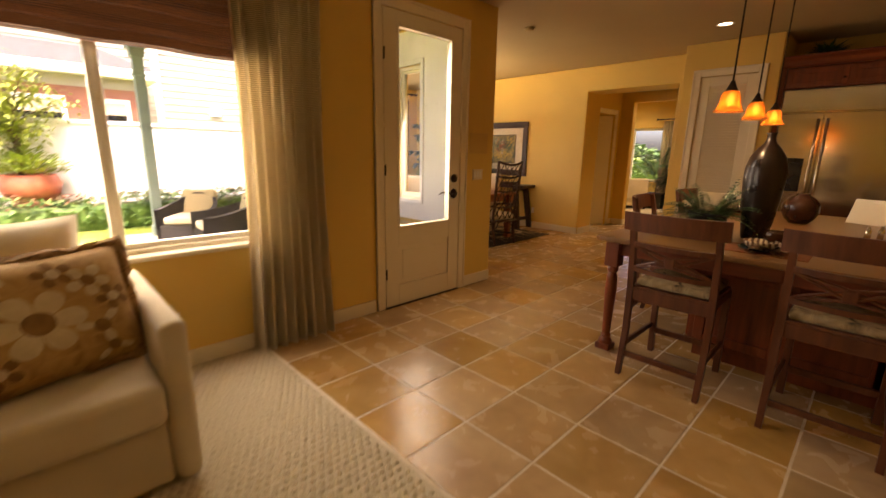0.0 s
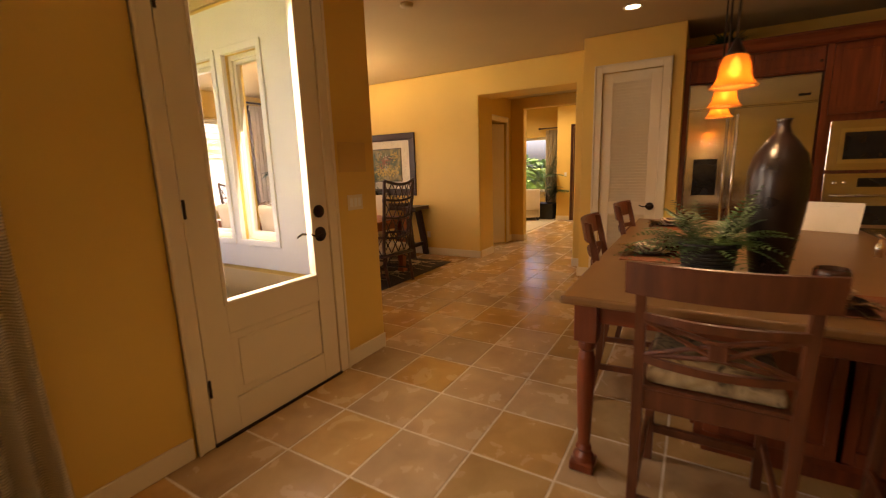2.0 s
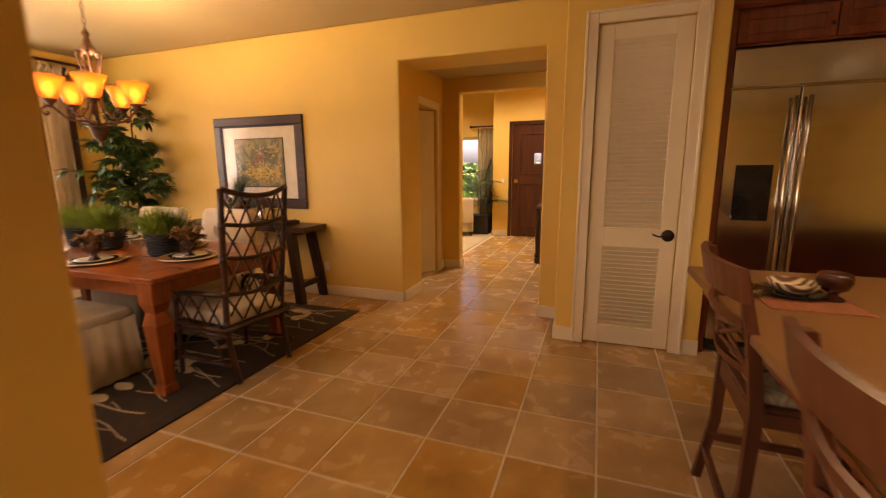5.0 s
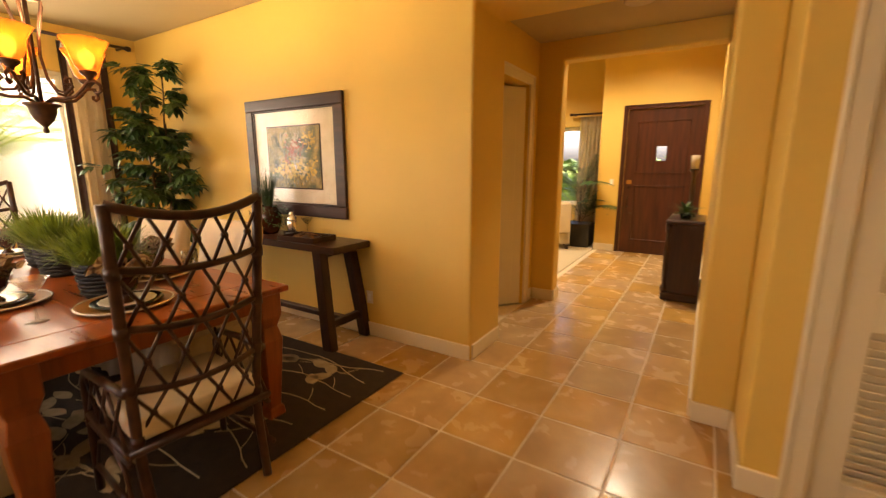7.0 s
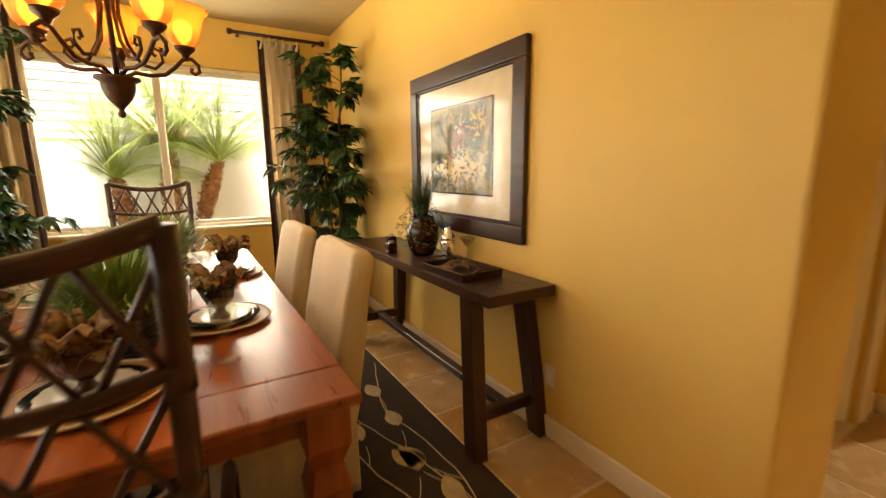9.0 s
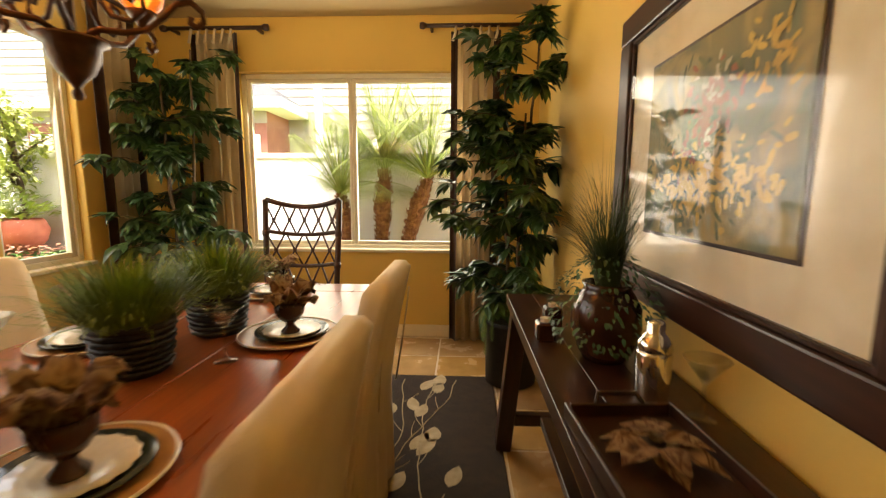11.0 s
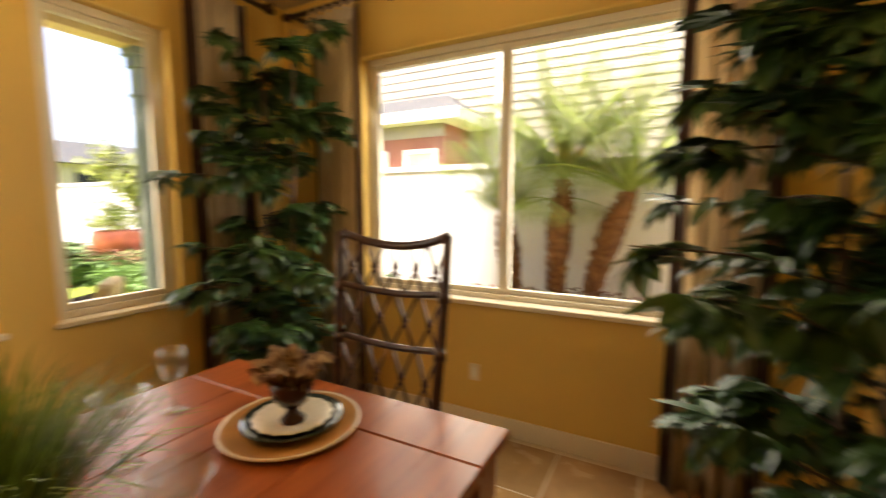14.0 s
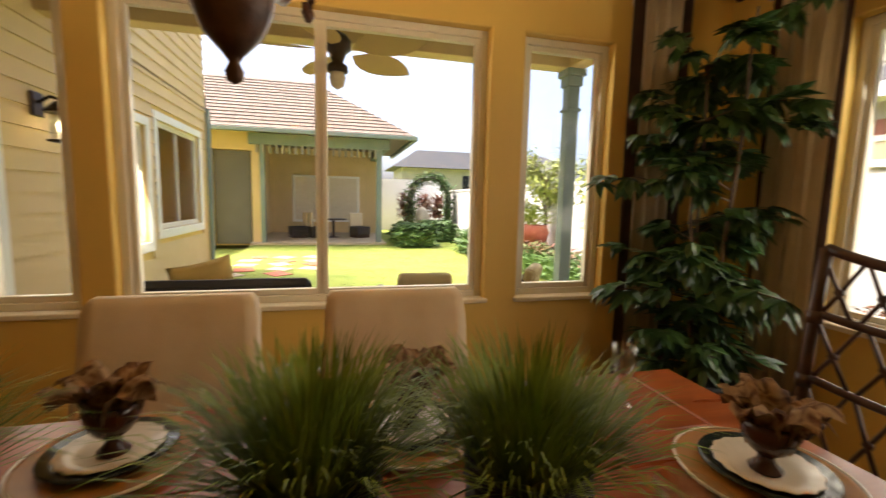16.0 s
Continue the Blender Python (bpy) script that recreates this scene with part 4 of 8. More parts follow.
# decor on the cabinet tops
dp = thing("decor_plant", "dark bushy plant on the cabinet top", "plant", pose(7.2, 0.72, 2.749))
rk = random.Random(31)
bm = bmesh.new()
for k in range(140):
    a, e = rk.uniform(0, 6.28), rk.uniform(0.1, 1.3)
    leaf_bm(bm, (0.03 * math.cos(a), 0.03 * math.sin(a), 0.02), (math.cos(a) * math.cos(e), math.sin(a) * math.cos(e) * 1.5, math.sin(e)), (0, 0, 1), rk.uniform(0.12, 0.24), 0.018, 0.3)
part("foliage", bm, LEAF, dp)
bm = bmesh.new()
lathe(bm, [(0.0, 0.0), (0.08, 0.0), (0.09, 0.05), (0.0, 0.05)], 14)
part("dish", bm, DARKC, dp)

# things on the island
IZ = 0.930
fp = thing("fern_pot", "green fern in a black woven pot on the island", "potted plant", pose(3.46, 0.84, IZ) @ Matrix.Scale(1.08, 4))
bm = bmesh.new()
lathe(bm, [(0.0, 0.0), (0.085, 0.0), (0.095, 0.01), (0.115, 0.15), (0.125, 0.155), (0.125, 0.172), (0.108, 0.172), (0.10, 0.14), (0.0, 0.14)], 24)
pt = part("pot", bm, BLACKM, fp, "black woven pot", smooth=True)
bm = bmesh.new()
for j in range(7):
    z = 0.02 + 0.018 * j
    rad = 0.098 + 0.0024 * j
    tube(bm, [((rad + 0.003 * math.sin(12 * a + j * math.pi)) * math.cos(a), (rad + 0.003 * math.sin(12 * a + j * math.pi)) * math.sin(a), z) for a in [2 * math.pi * k / 48 for k in range(48)]], 0.0045, 4, closed=True)
part("weave", bm, BLACKM, pt, smooth=True)
bm = bmesh.new()
for k in range(58):
    a = rk.uniform(0, 6.28)
    e = rk.uniform(0.25, 1.2)
    ln = rk.uniform(0.22, 0.38)
    prev = Vector((0.04 * math.cos(a), 0.04 * math.sin(a), 0.14))
    d = Vector((math.cos(a) * math.cos(e), math.sin(a) * math.cos(e), math.sin(e)))
    s = Vector((-math.sin(a), math.cos(a), 0))
    for i in range(13):
        t = i / 12
        q = prev + d * ln * t - Vector((0, 0, 0.16 * t * t * math.cos(e)))
        w = 0.048 * math.sin(math.pi * (0.1 + 0.86 * t)) + 0.006
        for sg in (-1, 1):
            leaf_bm(bm, q, s * sg + d * 0.6, (0, 0, 1), w * 1.15, 0.0085, 0.25, 2)
part("fronds", bm, FERN, fp, "arching fern fronds")
tv = thing("tall_vase", "tall dark brown ceramic bottle vase on the island", "vase", pose(3.66, 0.57, IZ))
bm = bmesh.new()
lathe(bm, [(0.0, 0.0), (0.078, 0.0), (0.082, 0.01), (0.097, 0.12), (0.117, 0.29), (0.127, 0.43), (0.125, 0.52), (0.105, 0.60), (0.066, 0.66), (0.036, 0.695), (0.026, 0.73), (0.028, 0.75), (0.035, 0.765), (0.028, 0.765), (0.021, 0.73), (0.0, 0.72)], 32)
part("vase_body", bm, VASEB, tv, smooth=True)
rpot = thing("round_jar", "round red brown glazed jar on the island", "jar", pose(4.95, 0.46, IZ))
bm = bmesh.new()
lathe(bm, [(0.0, 0.0), (0.07, 0.0), (0.11, 0.04), (0.145, 0.11), (0.14, 0.18), (0.10, 0.235), (0.055, 0.26), (0.055, 0.275), (0.0, 0.27)], 28)
part("jar_body", bm, BROWNC, rpot, smooth=True)
cs = thing("display_card", "blank white easel card on the island", "card", pose(5.35, 0.0, IZ, 0, 0, -25))
bm = bmesh.new()
box(bm, -0.004, -0.17, 0.0, 0.0, 0.17, 0.24, 0, pose(0, 0, 0, 0, 22, 0))
part("card", bm, PAPER, cs)
bm = bmesh.new()
box(bm, -0.002, -0.03, 0.0, 0.0, 0.03, 0.22, 0, pose(0.16, 0, 0, 0, -24, 0))
part("strut", bm, PAPER, cs)
ck = thing("cooktop", "black glass cooktop set in the island", "cooktop", pose(5.35, -0.42, IZ))
part("glass_top", boxes((-0.25, -0.27, 0.0, 0.25, 0.2, 0.008), bevel=0.003), BLACK, ck)
fc = thing("faucet", "chrome gooseneck faucet on the island", "faucet", pose(4.70, -0.18, IZ))
bm = bmesh.new()
tube(bm, [(0, 0, 0), (0, 0, 0.22), (0, -0.02, 0.30), (0, -0.08, 0.345), (0, -0.15, 0.33), (0, -0.18, 0.27), (0, -0.18, 0.23)], 0.012, 10)
lathe(bm, [(0.0, 0.0), (0.028, 0.0), (0.026, 0.02), (0.014, 0.04), (0.0, 0.04)], 14)
part("spout", bm, CHROME, fc, smooth=True)
bm = bmesh.new()
tube(bm, [(0.0, 0.03, 0.05), (0.02, 0.07, 0.08)], 0.008, 8)
part("lever", bm, CHROME, fc, smooth=True)
for x, y in ((4.35, -0.02), (4.42, -0.09)):
    sp = thing("soap_dispenser", "small chrome dispenser by the sink", "dispenser", pose(x, y, IZ), "dispensers by the sink")
    bm = bmesh.new()
    lathe(bm, [(0.0, 0.0), (0.02, 0.0), (0.018, 0.07), (0.008, 0.08), (0.008, 0.10), (0.0, 0.10)], 12)
    part("pump_body", bm, CHROME, sp, smooth=True)
STRIPEBOWL = striped("striped_bowl_glaze", (0.10, 0.04, 0.02), (0.62, 0.52, 0.36), 11, "X", 0.35, 0.1)
MATM = patches("woven_placemat", [(0.16, 0.05, 0.02), (0.30, 0.11, 0.045), (0.20, 0.07, 0.03)], 60, 0.9, 0.8)
for i, (x, y, a) in enumerate(((3.97, 1.12, 0), (5.34, 1.08, 0), (3.20, 0.42, 90))):
    m0 = pose(x, y, IZ, 0, 0, a)
    g = "place settings on the island"
    pm = thing("placemat", "woven red brown placemat", "placemat", m0, g)
    part("mat", boxes((-0.23, -0.17, 0.0003, 0.23, 0.17, 0.005), bevel=0.0015), MATM, pm)
    pl = thing("dark_plate", "dark glazed dinner plate", "plate", m0 @ pose(0.02, 0.02, 0.0052), g)
    bm = bmesh.new()
    lathe(bm, [(0.0, 0.0), (0.08, 0.0), (0.125, 0.014), (0.132, 0.018), (0.129, 0.021), (0.08, 0.006), (0.0, 0.005)], 32)
    part("dish", bm, DARKC, pl, smooth=True)
    bw = thing("striped_bowl", "cream bowl with brown stripes", "bowl", m0 @ pose(0.03, 0.01, 0.0105), g)
    bm = bmesh.new()
    lathe(bm, [(0.0, 0.0), (0.05, 0.0), (0.085, 0.025), (0.10, 0.055), (0.096, 0.056), (0.08, 0.03), (0.047, 0.007), (0.0, 0.006)], 30)
    part("bowl", bm, STRIPEBOWL, bw, smooth=True)
    nk = thing("folded_napkin", "leaf patterned napkin tucked beside the bowl", "napkin", m0 @ pose(-0.03, 0.105, 0.03), g)
    bm = bmesh.new()
    for k in range(9):
        b = rk.uniform(0.4, 2.8)
        leaf_bm(bm, (0.02 * math.cos(b), 0.01, 0.0), (math.cos(b), math.sin(b) * 0.6, rk.uniform(0.0, 0.8)), (0, 0, 1), rk.uniform(0.07, 0.11), rk.uniform(0.02, 0.034), 0.6, 4)
    bmesh.ops.solidify(bm, geom=bm.faces[:], thickness=0.003)
    part("cloth", bm, NAPKIN, nk, smooth=True)
    gb = thing("footed_goblet", "dark brown glazed footed goblet", "goblet", m0 @ pose(-0.02, -0.115, 0.0052), g)
    bm = bmesh.new()
    lathe(bm, [(0.0, 0.0), (0.045, 0.0), (0.043, 0.008), (0.02, 0.02), (0.018, 0.03), (0.05, 0.05), (0.063, 0.08), (0.062, 0.105), (0.055, 0.118), (0.051, 0.117), (0.056, 0.085), (0.04, 0.055), (0.0, 0.05)], 24)
    part("goblet_body", bm, BROWNC, gb, smooth=True)

# ---- dining room ----

table = thing("dining_table", "long reddish wooden dining table with breadboard ends", "table", pose(5.525, 5.965, 0))
TW, TL, TZ = 0.63, 1.43, 0.835
n_planks = 3
for i in range(n_planks):
    x0 = -TW + 2 * TW * i / n_planks
    part("plank", boxes((x0 + 0.001, -TL + 0.22, TZ - 0.038, x0 + 2 * TW / n_planks - 0.001, TL - 0.22, TZ), bevel=0.003), TABLEW, table)
for s in (-1, 1):
    y0, y1 = sorted((s * (TL - 0.218), s * TL))
    part("breadboard_end", boxes((-TW, y0, TZ - 0.034, TW, y1, TZ), bevel=0.006), TABLEW, table)
    part("apron", boxes((-TW + 0.10, s * (TL - 0.12) - 0.014, TZ - 0.15, TW - 0.10, s * (TL - 0.12) + 0.014, TZ - 0.034), bevel=0.003), TABLEL, table)
    part("apron", boxes((s * (TW - 0.09) - 0.014, -TL + 0.13, TZ - 0.15, s * (TW - 0.09) + 0.014, TL - 0.13, TZ - 0.034), bevel=0.003), TABLEL, table)
for sx in (-1, 1):
    for sy in (-1, 1):
        bm = bmesh.new()
        x, y = sx * (TW - 0.09), sy * (TL - 0.12)
        rings = []
        for z, w in ((0.0125, 0.056), (0.065, 0.050), (0.075, 0.038), (0.30, 0.053), (0.505, 0.066), (0.518, 0.062), (0.585, 0.047), (0.592, 0.049), (0.64, 0.064), (0.65, 0.068), (0.80, 0.068)):
            rings.append([bm.verts.new((x + w * a, y + w * b, z)) for a, b in ((-1, -0.9), (-0.9, -1), (0.9, -1), (1, -0.9), (1, 0.9), (0.9, 1), (-0.9, 1), (-1, 0.9))])
        for lo, hi in zip(rings, rings[1:]):
            for i in range(8):
                bm.faces.new((lo[i], lo[(i + 1) % 8], hi[(i + 1) % 8], hi[i]))
        bm.faces.new(rings[0][::-1])
        bm.faces.new(rings[-1])
        part("leg", bm, TABLEL, table)


def rattan_chair(m):
    """Armchair of bent rattan: lattice back, lattice sides, loose seat cushion. It faces +y, its back stands at y = 0."""
    root = thing("rattan_chair", "dark rattan armchair with lattice back and cream cushion", "chair", m, "rattan chairs at the table ends")
    hw = 0.275

    def back(u, z):
        lean = -0.10 * max(0, (z - 0.45)) / 0.92
        curve = 0.045 * (1 - (u / hw) ** 2)
        return Vector((u * (0.86 + 0.14 * min(1, z / 1.3)), lean - curve * (0.4 + 0.6 * z / 1.3) + 0.03, z))
    for s in (-1, 1):
        bm = bmesh.new()
        tube(bm, [back(s * hw, z) + Vector((0, -0.06 * max(0, 0.3 - z) / 0.3, 0)) for z in (0.0, 0.15, 0.3, 0.45, 0.7, 0.95, 1.2, 1.375)], 0.021, 9)
        post = part("back_post", bm, RATTAN, root, smooth=True)
        for z in (0.43, 0.66, 0.9, 1.13):
            p = back(s * hw, z)
            part("binding", tube(bmesh.new(), [p - Vector((0, 0, 0.022)), p + Vector((0, 0, 0.022))], 0.026, 9), RATTAN, post, smooth=True)
    levels = [(1.375, 0.055), (1.145, 0.03), (0.915, 0.03), (0.655, 0.03)]
    for z, dip in levels:
        bm = bmesh.new()
        tube(bm, [back(u * hw, z - dip * (1 - u * u)) for u in [i / 6 for i in range(-6, 7)]], 0.019 if dip > 0.04 else 0.015, 8)
        part("back_rail", bm, RATTAN, root, smooth=True)
    rails = [z - 0.8 * d for z, d in levels] + [0.44]
    for z1, z0, k in ((rails[0], rails[1], 5), (rails[1], rails[2], 4), (rails[2], rails[3], 4), (rails[3], rails[4], 4)):
        bm = bmesh.new()
        for i in range(k):
            for s in (-1, 1):
                ua = s * (-hw + 2 * hw * (i + 0.05) / k)
                ub = s * (-hw + 2 * hw * (i + 0.95) / k)
                tube(bm, [back(ua, z0), back((ua + ub) / 2, (z0 + z1) / 2) + Vector((0, 0.006 * s, 0)), back(ub, z1)], 0.0075, 6)
            c = back(0, (z0 + z1) / 2)
            u = -hw + 2 * hw * (i + 0.5) / k
            c = back(u, (z0 + z1) / 2)
            tube(bm, [c - Vector((0.012, 0, 0)), c + Vector((0.012, 0, 0))], 0.012, 6)
        part("lattice", bm, RATTAN, root, "thin crossed rattan canes", smooth=True)
    for s in (-1, 1):
        x = s * 0.29
        bm = bmesh.new()
        tube(bm, [(x, 0.52, 0), (x, 0.51, 0.2), (x, 0.50, 0.42), (x, 0.50, 0.56), (x, 0.44, 0.625), (x, 0.25, 0.645), (x * 0.95, -0.01, 0.655)], 0.018, 8)
        part("arm", bm, RATTAN, root, smooth=True)
        bm = bmesh.new()
        for i in range(3):
            for t in (0, 1):
                y0, y1 = 0.02 + 0.16 * (i + t), 0.02 + 0.16 * (i + 1 - t)
                tube(bm, [(x, y0, 0.41), (x, (y0 + y1) / 2, 0.52), (x, y1, 0.63)], 0.0075, 6)
        part("side_lattice", bm, RATTAN, root, smooth=True)
        bm = bmesh.new()
        tube(bm, [(x, 0.51, 0.40), (x, 0.0, 0.40)], 0.017, 8)
        tube(bm, [(x, 0.51, 0.36), (x, 0.0, 0.36)], 0.013, 8)
        part("seat_rail", bm, RATTAN, root, smooth=True)
        bm = bmesh.new()
        tube(bm, [(x, 0.51, 0.13), (x, -0.02, 0.15)], 0.013, 8)
        part("stretcher", bm, RATTAN, root, smooth=True)
        bm = bmesh.new()
        tube(bm, [(x, 0.04, 0.16), (x, 0.10, 0.30), (x, 0.24, 0.36), (x, 0.40, 0.30), (x, 0.48, 0.16)], 0.009, 6)
        part("brace", bm, RATTAN, root, smooth=True)
    for y in (0.51, 0.0):
        bm = bmesh.new()
        tube(bm, [(-0.29, y, 0.40), (0.29, y, 0.40)], 0.017, 8)
        part("seat_rail", bm, RATTAN, root, smooth=True)
    part("seat", boxes((-0.28, 0.0, 0.395, 0.28, 0.51, 0.415), bevel=0.004), RATTAN, root)
    bm = bmesh.new()
    box(bm, -0.265, 0.015, 0.417, 0.265, 0.505, 0.515, 0.035, seg=4)
    part("cushion", bm, CUSHION, root, "cream cotton seat cushion", smooth=True)
    return root


near_chair = rattan_chair(pose(5.475, 4.27, 0.0132, 0, 0, -5))
copy_thing(near_chair, pose(5.505, 7.64, 0.0132, 0, 0, 180))


def slip_chair(m):
    """Parsons chair under a loose cotton slipcover. It faces +x, the outer face of its back stands at x = 0."""
    root = thing("slipcovered_chair", "dining chair in a loose cream cotton slipcover", "chair", m, "slipcovered chairs along the table")
    bm = bmesh.new()
    nu, nv = 12, 16
    rr = random.Random(3)

    def ring(z):
        t = max(0.0, (z - 0.45) / 0.62)
        x0, x1 = -0.10 * t ** 1.4, 0.105 - 0.075 * t - 0.04 * t ** 2
        return x0, x1
    rows = []
    for j in range(nv + 1):
        z = 0.02 + (1.05 - 0.02) * j / nv
        x0, x1 = ring(z)
        w = 0.305 + 0.010 * math.sin(j * 0.8) - 0.022 * max(0, (z - 0.93) / 0.12) ** 2
        loop = []
        pts = []
        for i in range(nu):
            pts.append((x0, -w + 2 * w * i / nu))
        for i in range(3):
            pts.append((x0 + (x1 - x0) * i / 3, w))
        for i in range(nu):
            pts.append((x1, w - 2 * w * i / nu))
        for i in range(3):
            pts.append((x1 - (x1 - x0) * i / 3, -w))
        for i, (x, y) in enumerate(pts):
            fold = 0.006 * math.sin(i * 2.1 + z * 7) * (1 - 0.5 * z) + (0.014 * math.sin(i * 1.7) if z < 0.4 else 0)
            loop.append(bm.verts.new((x - fold if i < nu else x + fold, y + rr.uniform(-0.002, 0.002), z)))
        rows.append(loop)
    k = len(rows[0])
    for a, b in zip(rows, rows[1:]):
        for i in range(k):
            bm.faces.new((a[i], a[(i + 1) % k], b[(i + 1) % k], b[i]))
    top = rows[-1]
    mid = (top[0].co.x + top[nu + 3].co.x) / 2
    crown = [bm.verts.new((mid + (v.co.x - mid) * 0.55, v.co.y * 0.94, 1.078)) for v in top]
    for i in range(k):
        bm.faces.new((top[i], top[(i + 1) % k], crown[(i + 1) % k], crown[i]))
    bm.faces.new(crown)
    bm.faces.new(rows[0][::-1])
    part("back_cover", bm, SLIP, root, "cream slipcovered backrest", smooth=True)
    bm = bmesh.new()
    box(bm, 0.08, -0.30, 0.42, 0.56, 0.30, 0.50, 0.03, seg=3)
    part("seat", bm, SLIP, root, smooth=True)
    bm = bmesh.new()
    pts = [(0.09, -0.295)]
    for i in range(16):
        pts.append((0.09 + 0.46 * i / 15, -0.295 - 0.010 * math.sin(i * 1.9)))
    for i in range(20):
        pts.append((0.55 + 0.010 * math.sin(i * 1.9), -0.295 + 0.59 * i / 19))
    for i in range(16):
        pts.append((0.55 - 0.46 * i / 15, 0.295 + 0.010 * math.sin(i * 1.9)))
    for (xa, ya), (xb, yb) in zip(pts, pts[1:]):
        if abs(xa - xb) + abs(ya - yb) < 1e-6:
            continue
        a, b, c, d = bm.verts.new((xa, ya, 0.44)), bm.verts.new((xb, yb, 0.44)), bm.verts.new((xb * 1.02, yb * 1.03, 0.02)), bm.verts.new((xa * 1.02, ya * 1.03, 0.02))
        bm.faces.new((a, b, c, d))
    bmesh.ops.remove_doubles(bm, verts=bm.verts, dist=1e-4)
    bmesh.ops.solidify(bm, geom=bm.faces[:], thickness=0.004)
    part("skirt", bm, SLIP, root, smooth=True)
    for i, y in enumerate((-0.16, 0.13)):
        bm = bmesh.new()
        tube(bm, [(-0.105 + 0.062 * i, y, 0.98), (-0.075 + 0.04 * i, y, 0.75), (-0.042 + 0.02 * i, y, 0.55)], 0.004, 5)
        part("pleat", bm, SLIP, root, smooth=True)
    for y in (-0.27, 0.27):
        for x in (0.06, 0.50):
            part("leg", boxes((x - 0.018, y - 0.018, 0, x + 0.018, y + 0.018, 0.42), bevel=0.003), DARKL, root)
    return root


c1 = slip_chair(pose(4.555, 5.41, 0.0132) @ Matrix.Scale(1.035, 4))
copy_thing(c1, pose(4.555, 6.28, 0.0132))
copy_thing(c1, pose(6.34, 5.43, 0.0132, 0, 0, 180))
copy_thing(c1, pose(6.33, 6.34, 0.0132, 0, 0, 180))

# rug with woven vines
rug = thing("area_rug", "dark brown wool rug with pale vine and leaf motif", "rug", pose(0, 0, 0))
part("rug_field", boxes((4.02, 4.29, 0.0005, 6.92, 7.82, 0.012), bevel=0.004), RUGM, rug)
rv = random.Random(11)


def leaf_flat(bm, x, y, a, ln, w, z):
    n = 7
    c, s = math.cos(a), math.sin(a)
    up, dn = [], []
    for i in range(n + 1):
        t = i / n
        h = w * math.sin(math.pi * t) ** 0.75 * (1 - 0.25 * t)
        for sgn, acc in ((1, up), (-1, dn)):
            px, py = ln * t, sgn * h
            acc.append((x + c * px - s * py, y + s * px + c * py))
    loop = up + dn[::-1][1:-1]
    lo = [bm.verts.new((p[0], p[1], z - 0.0012)) for p in loop]
    hi = [bm.verts.new((p[0], p[1], z)) for p in loop]
    bm.faces.new(hi)
    k = len(loop)
    for i in range(k):
        bm.faces.new((lo[i], lo[(i + 1) % k], hi[(i + 1) % k], hi[i]))


vines = bmesh.new()
for row in range(15):
    x, y = 4.15 + 0.19 * row + rv.uniform(-0.05, 0.05), 4.35 + rv.uniform(0, 0.25)
    a = math.pi / 2 + rv.uniform(-0.25, 0.25)
    pts = []
    while 4.32 < y < 7.74 and 4.06 < x < 6.88:
        pts.append((x, y))
        a += rv.uniform(-0.22, 0.22) + 0.10 * (math.pi / 2 - a)
        x, y = x + 0.09 * math.cos(a), y + 0.09 * math.sin(a)
        if len(pts) % 4 == 2:
            side = rv.choice((-1, 1))
            b = a + side * rv.uniform(0.5, 1.0)
            sx, sy = x, y
            stem = []
            for q in range(4):
                stem.append((sx, sy))
                b -= side * 0.12
                sx, sy = sx + 0.055 * math.cos(b), sy + 0.055 * math.sin(b)
            if 4.1 < sx < 6.78 and 4.4 < sy < 7.65:
                tube(vines, [(p[0], p[1], 0.0118) for p in stem], 0.0032, 4)
                lb = bmesh.new()
                leaf_flat(lb, sx, sy, b, rv.uniform(0.16, 0.21), rv.uniform(0.045, 0.06), 0.0136)
                part("leaf_motif", lb, RUGLEAF, rug)
    if len(pts) > 2:
        tube(vines, [(p[0], p[1], 0.0118) for p in pts], 0.0045, 4)
tagged(part("vine_motif", vines, RUGLEAF, rug, "pale woven vine stems"), kind="stuff")

# console under the picture
console = thing("console_table", "dark stained wooden trestle console against the wall", "console table", pose(7.145, 5.98, 0))
for i in range(3):
    part("top_plank", boxes((-0.215 + 0.143 * i + 0.0003, -1.01, 0.825, -0.215 + 0.143 * (i + 1) - 0.0003, 1.01, 0.883), bevel=0.0012), DARKW, console)
for s in (-1, 1):
    for q, xo in ((-1, -0.17), (1, 0.17)):
        bm = bmesh.new()
        vs = box(bm, -0.042, -0.05, 0.0, 0.042, 0.05, 0.828, 0.005)
        for v in vs:
            k = 1 - v.co.z / 0.828
            v.co.x += xo + q * 0.055 * k - (0.015 if q > 0 else 0) * k
            v.co.y += s * (0.80 + 0.13 * k)
        part("leg", bm, DARKL, console)
    part("cross_rail", boxes((-0.19, s * 0.885 - 0.025, 0.17, 0.18, s * 0.885 + 0.025, 0.235), bevel=0.004), DARKW, console)
    part("end_batten", boxes((-0.19, s * 0.79 - 0.05, 0.775, 0.18, s * 0.79 + 0.05, 0.826), bevel=0.004), DARKW, console)
part("long_stretcher", boxes((-0.03, -0.86, 0.185, 0.03, 0.86, 0.232), bevel=0.004), DARKW, console)

